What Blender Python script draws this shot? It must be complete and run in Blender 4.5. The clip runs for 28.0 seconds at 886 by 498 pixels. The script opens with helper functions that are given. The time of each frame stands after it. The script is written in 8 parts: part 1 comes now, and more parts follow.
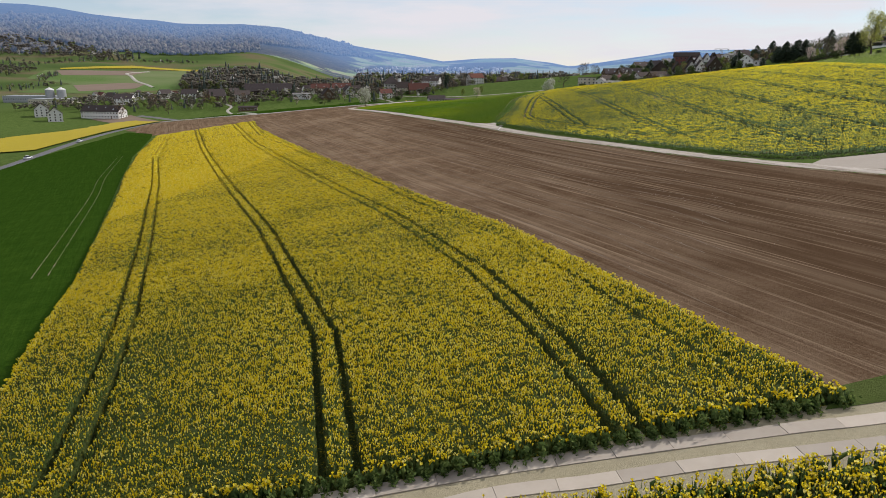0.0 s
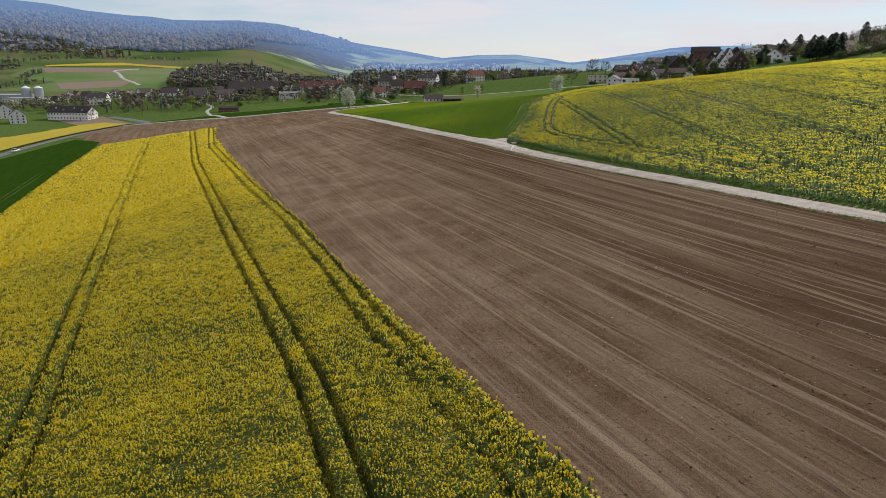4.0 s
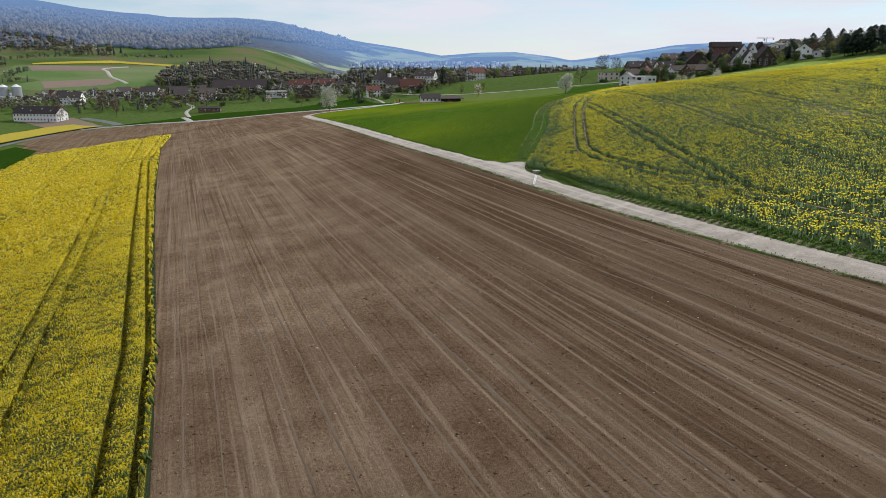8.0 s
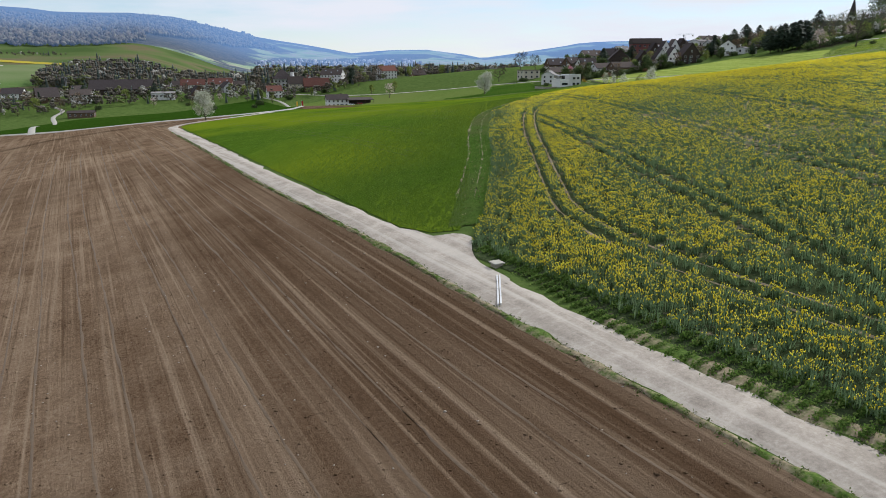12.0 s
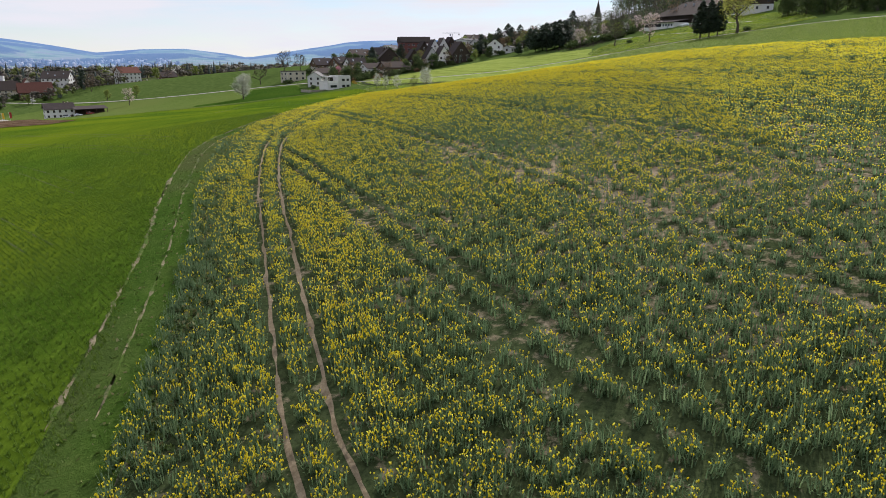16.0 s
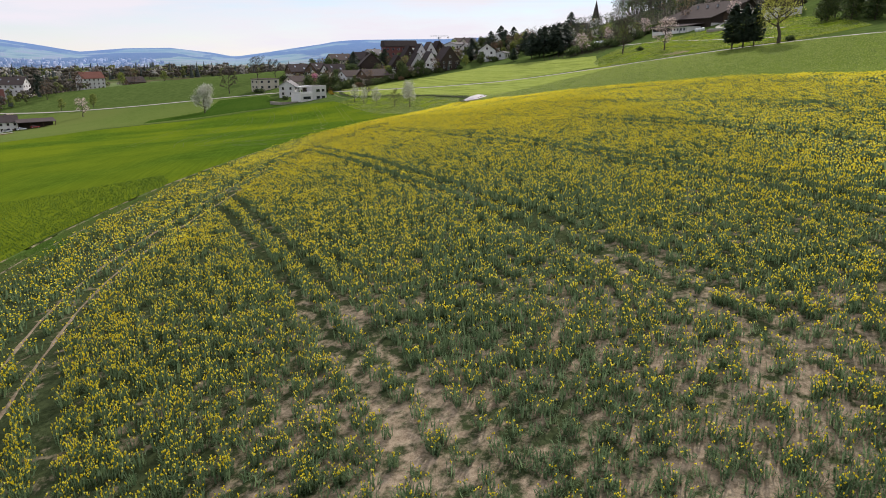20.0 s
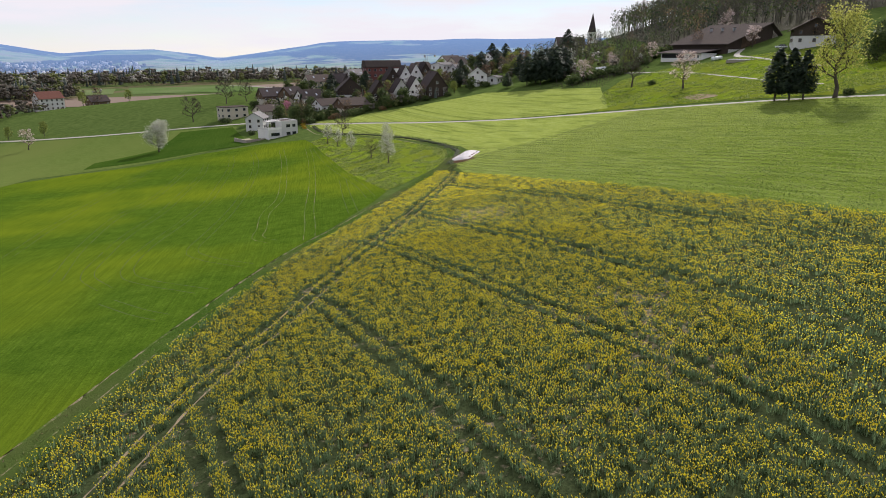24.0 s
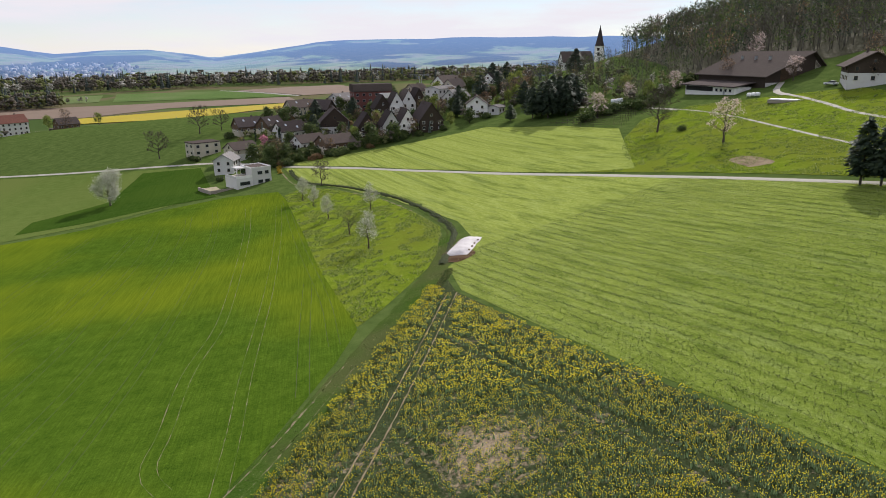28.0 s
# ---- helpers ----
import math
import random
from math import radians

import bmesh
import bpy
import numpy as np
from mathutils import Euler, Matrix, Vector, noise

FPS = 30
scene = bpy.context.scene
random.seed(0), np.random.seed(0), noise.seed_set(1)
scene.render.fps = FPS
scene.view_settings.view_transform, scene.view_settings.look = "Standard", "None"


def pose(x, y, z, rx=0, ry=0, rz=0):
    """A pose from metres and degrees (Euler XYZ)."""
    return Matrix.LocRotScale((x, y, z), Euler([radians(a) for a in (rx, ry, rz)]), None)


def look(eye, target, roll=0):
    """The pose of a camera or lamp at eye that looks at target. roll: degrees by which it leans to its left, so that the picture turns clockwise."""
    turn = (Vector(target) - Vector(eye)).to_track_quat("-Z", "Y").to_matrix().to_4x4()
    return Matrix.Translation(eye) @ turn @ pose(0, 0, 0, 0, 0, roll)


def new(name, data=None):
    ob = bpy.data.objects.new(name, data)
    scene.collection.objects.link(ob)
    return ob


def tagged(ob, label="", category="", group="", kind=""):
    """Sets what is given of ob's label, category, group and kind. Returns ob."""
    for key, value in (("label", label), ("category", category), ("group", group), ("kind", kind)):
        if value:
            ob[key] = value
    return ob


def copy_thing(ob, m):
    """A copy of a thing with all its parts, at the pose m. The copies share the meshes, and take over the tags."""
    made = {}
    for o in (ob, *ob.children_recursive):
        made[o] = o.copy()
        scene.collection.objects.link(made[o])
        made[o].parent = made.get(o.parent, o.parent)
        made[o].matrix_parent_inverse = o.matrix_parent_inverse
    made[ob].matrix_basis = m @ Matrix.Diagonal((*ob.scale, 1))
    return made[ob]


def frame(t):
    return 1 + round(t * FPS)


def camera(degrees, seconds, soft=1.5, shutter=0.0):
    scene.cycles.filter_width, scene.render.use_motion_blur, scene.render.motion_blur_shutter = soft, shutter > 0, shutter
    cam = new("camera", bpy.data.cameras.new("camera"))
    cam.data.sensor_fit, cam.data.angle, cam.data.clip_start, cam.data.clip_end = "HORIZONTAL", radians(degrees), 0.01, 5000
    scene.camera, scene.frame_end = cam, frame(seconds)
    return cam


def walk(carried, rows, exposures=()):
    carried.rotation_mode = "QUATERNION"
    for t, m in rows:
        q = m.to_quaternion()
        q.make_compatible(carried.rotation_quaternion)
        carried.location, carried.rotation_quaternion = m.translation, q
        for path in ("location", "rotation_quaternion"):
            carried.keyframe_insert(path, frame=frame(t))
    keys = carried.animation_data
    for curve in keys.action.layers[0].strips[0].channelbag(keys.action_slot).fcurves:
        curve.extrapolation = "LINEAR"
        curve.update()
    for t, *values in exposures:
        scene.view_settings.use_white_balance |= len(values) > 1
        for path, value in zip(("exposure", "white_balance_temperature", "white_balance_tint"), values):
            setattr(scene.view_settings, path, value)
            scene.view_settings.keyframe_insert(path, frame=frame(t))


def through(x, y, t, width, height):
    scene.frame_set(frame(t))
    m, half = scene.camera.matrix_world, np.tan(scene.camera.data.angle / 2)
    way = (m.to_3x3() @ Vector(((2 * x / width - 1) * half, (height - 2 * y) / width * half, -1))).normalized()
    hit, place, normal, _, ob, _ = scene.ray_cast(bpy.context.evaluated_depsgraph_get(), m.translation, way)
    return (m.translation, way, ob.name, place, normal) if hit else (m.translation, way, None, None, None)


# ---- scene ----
cam = camera(66.6, 28.0, 0.9)
METRES, EYE, TILT, LEAN, TURN = 310.0, 20.0, -15.3, 0.0, 0.0
ROWS = [
    (0.0, 0.0, 0.0, 0.0, -0.0, 0.0, -0.0),
    (0.5, 0.0007, 0.0199, 0.0054, -0.0, -0.05, 0.02),
    (1.0, 0.0014, 0.0398, 0.011, -0.01, -0.09, 0.04),
    (1.5, 0.002, 0.0597, 0.0163, -0.01, -0.11, 0.05),
    (2.0, 0.0026, 0.0797, 0.0217, -0.02, -0.14, 0.07),
    (2.5, 0.0031, 0.1, 0.0271, -0.03, -0.17, 0.07),
    (3.0, 0.0038, 0.1205, 0.0325, -0.02, -0.2, 0.08),
    (3.5, 0.0044, 0.1415, 0.038, -0.02, -0.23, 0.09),
    (5.5, 0.008, 0.21, 0.0544, -0.03, -0.34, 0.15),
    (6.0, 0.0084, 0.228, 0.0589, -0.04, -0.35, 0.16),
    (6.5, 0.0089, 0.246, 0.0634, -0.04, -0.37, 0.15),
    (7.0, 0.0094, 0.264, 0.068, -0.05, -0.39, 0.16),
    (7.5, 0.0098, 0.282, 0.0725, -0.05, -0.4, 0.15),
    (8.0, 0.0103, 0.3002, 0.0771, -0.03, -0.43, 0.16),
    (8.5, 0.011, 0.3183, 0.0819, -0.03, -0.47, 0.18),
    (9.0, 0.0116, 0.3364, 0.0866, -0.03, -0.49, 0.21),
    (9.5, 0.0122, 0.3546, 0.0912, -0.03, -0.5, 0.22),
    (10.0, 0.0131, 0.3726, 0.0959, -0.51, -0.53, 0.33),
    (10.5, 0.0141, 0.39, 0.1005, -1.57, -0.54, 0.62),
    (11.0, 0.0156, 0.4072, 0.1051, -3.14, -0.56, 1.03),
    (11.5, 0.0175, 0.424, 0.1097, -5.05, -0.64, 1.54),
    (13.5, 0.031, 0.4868, 0.1272, -12.91, -1.11, 3.71),
    (14.0, 0.0359, 0.5019, 0.1312, -15.15, -1.26, 4.29),
    (14.5, 0.0417, 0.5163, 0.1351, -18.57, -1.54, 5.17),
    (15.0, 0.0482, 0.5301, 0.139, -21.62, -1.83, 6.01),
    (15.5, 0.0553, 0.5436, 0.1429, -24.24, -2.14, 6.63),
    (16.0, 0.0629, 0.5572, 0.1469, -25.15, -2.25, 6.92),
    (16.5, 0.0705, 0.5709, 0.1509, -25.42, -2.29, 7.01),
    (17.0, 0.0783, 0.5844, 0.1554, -25.53, -2.32, 7.04),
    (17.5, 0.0861, 0.5979, 0.1607, -25.58, -2.33, 7.03),
    (18.0, 0.0939, 0.6114, 0.1664, -25.59, -2.36, 7.02),
    (18.5, 0.1018, 0.625, 0.1723, -25.63, -2.37, 7.03),
    (19.0, 0.1096, 0.6387, 0.1783, -25.75, -2.4, 7.06),
    (19.5, 0.1176, 0.6522, 0.1843, -25.89, -2.42, 7.1),
    (20.0, 0.1257, 0.6655, 0.1906, -25.95, -2.46, 7.07),
    (20.5, 0.1338, 0.6787, 0.1979, -25.97, -2.48, 7.06),
    (21.0, 0.1419, 0.6913, 0.2069, -26.14, -2.53, 7.08),
    (21.5, 0.1498, 0.7038, 0.2162, -26.25, -2.57, 7.11),
    (22.0, 0.1578, 0.7162, 0.2255, -26.37, -2.62, 7.17),
    (22.5, 0.1656, 0.7285, 0.2346, -26.49, -2.69, 7.11),
    (24.5, 0.1965, 0.7782, 0.27, -26.93, -2.66, 7.43),
    (25.0, 0.2049, 0.7911, 0.2792, -26.93, -2.7, 7.44),
    (25.5, 0.2137, 0.8041, 0.2886, -26.92, -2.74, 7.5),
    (26.0, 0.2222, 0.8171, 0.2981, -26.98, -2.79, 7.51),
    (26.5, 0.231, 0.8301, 0.3075, -26.96, -2.84, 7.6),
    (27.0, 0.2398, 0.8432, 0.3167, -26.98, -2.89, 7.64),
    (27.5, 0.2482, 0.8561, 0.3262, -26.99, -2.93, 7.64),
    (28.0, 0.2567, 0.8691, 0.3357, -26.98, -2.97, 7.66),
]
EXPOSURES = [(0.0, -0.08, 6350, 13), (6.0, -0.15, 6200, 11), (9.0, 0.0, 6000, 9), (13.0, 0.04, 5950, 9), (17.0, 0.05, 6250, 15), (22.0, 0.11, 6350, 17), (28.0, 0.05, 6350, 15)]
walk(cam, [(t, pose(0, 0, EYE, TILT, LEAN, TURN) @ pose(METRES * x, METRES * y, METRES * z, 90 + pitch, roll, yaw)) for t, x, y, z, yaw, pitch, roll in ROWS],
     EXPOSURES)
from mathutils.geometry import delaunay_2d_cdt

# ---- light ----
SUN_AZ, SUN_EL = radians(52), radians(34)
world = bpy.data.worlds.new("world")
scene.world = world
world.use_nodes = True
wt = world.node_tree
wt.nodes.clear()
w_out = wt.nodes.new("ShaderNodeOutputWorld")
w_bg = wt.nodes.new("ShaderNodeBackground")
w_sky = wt.nodes.new("ShaderNodeTexSky")
w_sky.sky_type = "NISHITA"
w_sky.sun_disc = False
w_sky.sun_elevation, w_sky.sun_rotation = SUN_EL, SUN_AZ
w_sky.air_density, w_sky.dust_density, w_sky.ozone_density = 1.0, 0.0, 5.0
w_co = wt.nodes.new("ShaderNodeTexCoord")
w_map = wt.nodes.new("ShaderNodeMapping")
w_map.inputs["Scale"].default_value = (2.2, 2.2, 13.0)
w_no = wt.nodes.new("ShaderNodeTexNoise")
w_no.inputs["Scale"].default_value = 1.6
w_no.inputs["Detail"].default_value = 7.0
w_no.inputs["Roughness"].default_value = 0.55
w_ramp = wt.nodes.new("ShaderNodeValToRGB")
w_ramp.color_ramp.elements[0].position, w_ramp.color_ramp.elements[0].color = 0.36, (0.30, 0.30, 0.30, 1)
w_ramp.color_ramp.elements[1].position = 0.62
w_mix = wt.nodes.new("ShaderNodeMix")
w_mix.data_type = "RGBA"
w_mix.inputs[7].default_value = (7.5, 7.35, 7.55, 1)
wt.links.new(w_co.outputs["Generated"], w_map.inputs["Vector"])
wt.links.new(w_map.outputs["Vector"], w_no.inputs["Vector"])
wt.links.new(w_no.outputs["Fac"], w_ramp.inputs["Fac"])
wt.links.new(w_ramp.outputs["Color"], w_mix.inputs[0])
wt.links.new(w_sky.outputs["Color"], w_mix.inputs[6])
wt.links.new(w_mix.outputs[2], w_bg.inputs["Color"])
w_bg.inputs["Strength"].default_value = 0.11
wt.links.new(w_bg.outputs["Background"], w_out.inputs["Surface"])
sun_data = bpy.data.lights.new("sun", "SUN")
sun_data.energy, sun_data.angle, sun_data.color = 4.1, radians(0.6), (1.0, 0.94, 0.85)
sun = new("sun", sun_data)
sun_dir = Vector((math.sin(SUN_AZ) * math.cos(SUN_EL), math.cos(SUN_AZ) * math.cos(SUN_EL), math.sin(SUN_EL)))
sun.matrix_world = look(sun_dir * 900, (0, 0, 0))

# ---- materials ----
def rgb(c):
    return (*c, 1.0)


class Nodes:
    """A principled material with a few shorthands."""

    def __init__(self, name, rough=0.9, spec=0.2):
        self.m = bpy.data.materials.new(name)
        self.m.use_nodes = True
        self.t = self.m.node_tree
        self.b = self.t.nodes["Principled BSDF"]
        self.b.inputs["Roughness"].default_value = rough
        self.b.inputs["Specular IOR Level"].default_value = spec
        self.co = self.add("ShaderNodeTexCoord").outputs["Object"]

    def add(self, kind, **inputs):
        n = self.t.nodes.new(kind)
        for k, v in inputs.items():
            self.put(n.inputs[k.replace("_", " ")], v)
        return n

    def put(self, socket, v):
        if isinstance(v, bpy.types.NodeSocket):
            self.t.links.new(v, socket)
        else:
            socket.default_value = v

    def mapped(self, scale=(1, 1, 1), turn=0.0):
        n = self.add("ShaderNodeMapping")
        n.vector_type = "TEXTURE"
        n.inputs["Scale"].default_value = tuple(1.0 / k for k in scale)
        n.inputs["Rotation"].default_value = (0, 0, radians(-turn))
        self.t.links.new(self.co, n.inputs["Vector"])
        return n.outputs["Vector"]

    def noise(self, scale, detail=4.0, rough=0.55, vec=None, warp=0.0):
        n = self.add("ShaderNodeTexNoise", Scale=scale, Detail=detail, Roughness=rough, Distortion=warp)
        self.t.links.new(vec or self.co, n.inputs["Vector"])
        return n.outputs["Fac"]

    def ramp(self, fac, stops):
        n = self.add("ShaderNodeValToRGB")
        r = n.color_ramp
        while len(r.elements) < len(stops):
            r.elements.new(0.5)
        for e, (p, c) in zip(r.elements, stops):
            e.position, e.color = p, rgb(c) if len(c) == 3 else c
        self.t.links.new(fac, n.inputs["Fac"])
        return n.outputs["Color"]

    def mix(self, fac, a, b, mode="MIX"):
        n = self.add("ShaderNodeMix")
        n.data_type, n.blend_type = "RGBA", mode
        self.put(n.inputs[0], fac)
        self.put(n.inputs[6], a if isinstance(a, bpy.types.NodeSocket) else rgb(a))
        self.put(n.inputs[7], b if isinstance(b, bpy.types.NodeSocket) else rgb(b))
        return n.outputs[2]

    def math(self, op, a, b=0.0, clamp=False):
        n = self.add("ShaderNodeMath")
        n.operation, n.use_clamp = op, clamp
        self.put(n.inputs[0], a)
        self.put(n.inputs[1], b)
        return n.outputs[0]

    def wave(self, scale, vec, warp=2.0, detail=2.0, dscale=1.0):
        n = self.add("ShaderNodeTexWave", Scale=scale, Distortion=warp, Detail=detail, Detail_Scale=dscale)
        self.t.links.new(vec, n.inputs["Vector"])
        return n.outputs["Fac"]

    def bump(self, height, strength=0.4, dist=0.1):
        n = self.add("ShaderNodeBump", Strength=strength, Distance=dist)
        self.t.links.new(height, n.inputs["Height"])
        self.t.links.new(n.outputs["Normal"], self.b.inputs["Normal"])

    def island(self):
        return self.add("ShaderNodeNewGeometry").outputs["Random Per Island"]

    def each(self):
        return self.add("ShaderNodeObjectInfo").outputs["Random"]

    def done(self, colour):
        self.put(self.b.inputs["Base Color"], colour if isinstance(colour, bpy.types.NodeSocket) else rgb(colour))
        return self.m


def plain(name, a, b, scale=3.0, rough=0.8, bump=0.2, dist=0.02, spec=0.25, metal=0.0, random_by=""):
    """Two tones by noise at two scales, with fine relief."""
    n = Nodes(name, rough, spec)
    n.b.inputs["Metallic"].default_value = metal
    f = n.noise(scale, 6.0)
    g = n.noise(scale * 0.13, 3.0)
    col = n.mix(n.math("ADD", n.math("MULTIPLY", f, 0.6), n.math("MULTIPLY", g, 0.4)), a, b)
    if random_by:
        r = n.each() if random_by == "object" else n.island()
        v = n.math("ADD", n.math("MULTIPLY", r, 0.5), 0.75)
        c = n.add("ShaderNodeCombineColor", Red=v, Green=v, Blue=v)
        col = n.mix(1.0, col, c.outputs[0], "MULTIPLY")
    n.bump(n.noise(scale * 6, 4.0), bump, dist)
    return n.done(col)


def grass_material(name, tones, rows_turn=None, rows_scale=1.0, rows_amount=0.2, patch=0.012, patch_tone=None, bump=0.5, dist=0.12):
    """Short grass or young corn: fine speckle, broad patches, and drilled or mown rows."""
    n = Nodes(name, 1.0, 0.0)
    fine = n.noise(7.0, 5.0, 0.7)
    mid = n.math("ADD", n.math("MULTIPLY", n.noise(0.35, 5.0, 0.6), 0.45), n.math("MULTIPLY", n.noise(2.2, 4.0, 0.75), 0.55))
    broad = n.noise(patch, 3.0, 0.5)
    col = n.ramp(n.math("ADD", n.math("MULTIPLY", fine, 0.45), n.math("MULTIPLY", mid, 0.55)),
                 [(0.36, tones[0]), (0.50, tones[1]), (0.64, tones[2])])
    if patch_tone:
        col = n.mix(n.ramp(broad, [(0.42, (0, 0, 0)), (0.62, (1, 1, 1))]), col, patch_tone)
    h = fine
    if rows_turn is not None:
        w = n.ramp(n.noise(1.0, 4.0, 0.65, n.mapped((rows_scale, rows_scale * 0.03, 1), rows_turn), 0.3), [(0.36, (0, 0, 0)), (0.62, (1, 1, 1))])
        col = n.mix(n.math("MULTIPLY", w, rows_amount), col, tones[0])
        h = n.math("ADD", fine, n.math("MULTIPLY", w, -0.7))
    n.bump(h, bump, dist)
    return n.done(col)


M = {}
M["meadow"] = grass_material("meadow", [(0.062, 0.098, 0.020), (0.105, 0.150, 0.034), (0.150, 0.195, 0.056)], None, 1, 0, 0.012, (0.125, 0.160, 0.042))
def mown_material():
    """A meadow cut and raked in rows: fresh regrowth, then pale dry hay with painted-in sunlight towards the lane."""
    n = Nodes("mown_meadow", 1.0, 0.0)
    fine, mid = n.noise(5.0, 5.0, 0.8), n.noise(1.4, 6.0, 0.8)
    f = n.math("ADD", n.math("MULTIPLY", fine, 0.5), n.math("MULTIPLY", mid, 0.5))
    green = n.ramp(f, [(0.38, (0.085, 0.132, 0.016)), (0.5, (0.150, 0.210, 0.030)), (0.62, (0.225, 0.285, 0.068))])
    hay = n.ramp(f, [(0.38, (0.150, 0.200, 0.026)), (0.5, (0.265, 0.325, 0.064)), (0.62, (0.40, 0.445, 0.15))])
    place_y = n.add("ShaderNodeSeparateXYZ", Vector=n.co).outputs["Y"]
    along = n.math("ADD", n.math("MULTIPLY", place_y, 0.0075), n.math("MULTIPLY", n.noise(0.03, 4.0, 0.6), 0.5))
    # Paler towards the lane: partly dry hay, partly sunlight painted into the colour.
    col = n.mix(n.ramp(n.math("SUBTRACT", along, 2.35), [(0.25, (0, 0, 0)), (1.0, (1, 1, 1))]), green, hay)
    for wide, dark, amount in ((0.42, (0.050, 0.090, 0.010), 0.45), (1.5, (0.060, 0.100, 0.012), 0.35), (0.9, (0.33, 0.40, 0.15), 0.22)):
        w = n.noise(1.0, 3.0, 0.6, n.mapped((wide, wide * 0.008, 1), 2.0), 0.12)
        col = n.mix(n.math("MULTIPLY", n.ramp(w, [(0.50, (0, 0, 0)), (0.66, (1, 1, 1))]), amount), col, dark)
    n.bump(fine, 0.6, 0.12)
    return n.done(col)


M["mown_meadow"] = mown_material()
M["pasture"] = grass_material("pasture", [(0.055, 0.105, 0.006), (0.15, 0.215, 0.016), (0.28, 0.34, 0.06)], None, 1, 0, 0.05, (0.16, 0.20, 0.025), 0.8, 0.2)
M["wheat"] = grass_material("wheat", [(0.026, 0.058, 0.006), (0.066, 0.122, 0.011), (0.118, 0.180, 0.020)], 17, 2.6, 0.30, 0.02, (0.136, 0.182, 0.011), 0.45, 0.10)
M["dark_wheat"] = grass_material("dark_wheat", [(0.014, 0.038, 0.004), (0.026, 0.060, 0.007), (0.044, 0.080, 0.010)], -25, 1.2, 0.3, 0.03)
M["young_crop"] = grass_material("young_crop", [(0.022, 0.055, 0.006), (0.042, 0.085, 0.012), (0.065, 0.110, 0.020)], 15, 1.6, 0.3, 0.02, (0.055, 0.10, 0.014))
M["verge"] = grass_material("verge", [(0.028, 0.066, 0.009), (0.055, 0.105, 0.016), (0.10, 0.145, 0.034)], None, 1, 0, 0.08, (0.085, 0.105, 0.034), 0.8, 0.2)
M["undergrowth"] = plain("undergrowth", (0.020, 0.035, 0.008), (0.060, 0.075, 0.018), 3.0, 0.95, 0.8, 0.3)
M["forest_floor"] = plain("forest_floor", (0.030, 0.032, 0.014), (0.075, 0.070, 0.030), 0.25, 0.95, 0.6, 0.5)
M["far_green"] = grass_material("far_green", [(0.06, 0.11, 0.03), (0.10, 0.16, 0.05), (0.13, 0.19, 0.07)], None, 1, 0, 0.004, (0.16, 0.19, 0.09))


def soil_material(name, a, b, pale, turn, lined=1.0):
    """Tilled soil: crumbs, dry and moist patches, painted cloud shade, and long drawn lines of the harrow."""
    n = Nodes(name, 1.0, 0.0)
    fine = n.noise(4.0, 8.0, 0.8)
    mid = n.noise(0.25, 5.0, 0.6)
    broad = n.noise(0.016, 3.0, 0.5, None, 0.6)
    f = n.math("ADD", n.math("MULTIPLY", fine, 0.6), n.math("MULTIPLY", mid, 0.4))
    col = n.ramp(f, [(0.36, a), (0.51, b), (0.66, pale)])
    col = n.mix(n.ramp(broad, [(0.42, (0, 0, 0)), (0.62, (0.40, 0.40, 0.40))]), col, a)
    across = n.add("ShaderNodeSeparateXYZ", Vector=n.mapped((1, 1, 1), turn)).outputs["X"]
    along = n.add("ShaderNodeSeparateXYZ", Vector=n.mapped((1, 1, 1), turn)).outputs["Y"]
    # Cloud shade painted as darker soil, towards the road and the near end.
    cloud_shade = n.math("ADD", n.math("MULTIPLY", across, 0.021), n.math("MULTIPLY", broad, 0.5))
    cloud_shade = n.math("ADD", cloud_shade, n.math("MULTIPLY", n.math("SUBTRACT", 105.0, along), 0.0042))
    col = n.mix(n.math("MULTIPLY", n.ramp(n.math("SUBTRACT", cloud_shade, 0.62), [(0.42, (0, 0, 0)), (0.95, (0.88, 0.88, 0.88))]), lined), col, a)
    wide = n.noise(1.0, 2.0, 0.5, n.mapped((0.42, 0.0022, 1), turn))
    col = n.mix(n.math("MULTIPLY", n.ramp(wide, [(0.44, (0, 0, 0)), (0.66, (0.28, 0.28, 0.28))]), lined), col, pale)
    thin = n.noise(1.0, 2.0, 0.6, n.mapped((2.2, 0.005, 1), turn))
    col = n.mix(n.math("MULTIPLY", n.ramp(thin, [(0.54, (0, 0, 0)), (0.70, (0.6, 0.6, 0.6))]), lined), col, pale)
    dark = n.noise(1.0, 2.0, 0.6, n.mapped((3.0, 0.007, 1), turn))
    col = n.mix(n.math("MULTIPLY", n.ramp(dark, [(0.56, (0, 0, 0)), (0.70, (0.6, 0.6, 0.6))]), lined), col, a)
    n.bump(n.math("ADD", fine, n.math("MULTIPLY", dark, -0.5 * lined)), 0.9, 0.12)
    return n.done(col)


M["soil"] = soil_material("soil", (0.074, 0.045, 0.025), (0.182, 0.124, 0.077), (0.285, 0.212, 0.142), -21)
M["crop_soil"] = soil_material("crop_soil", (0.17, 0.130, 0.082), (0.30, 0.240, 0.16), (0.42, 0.35, 0.25), 0, 0.0)


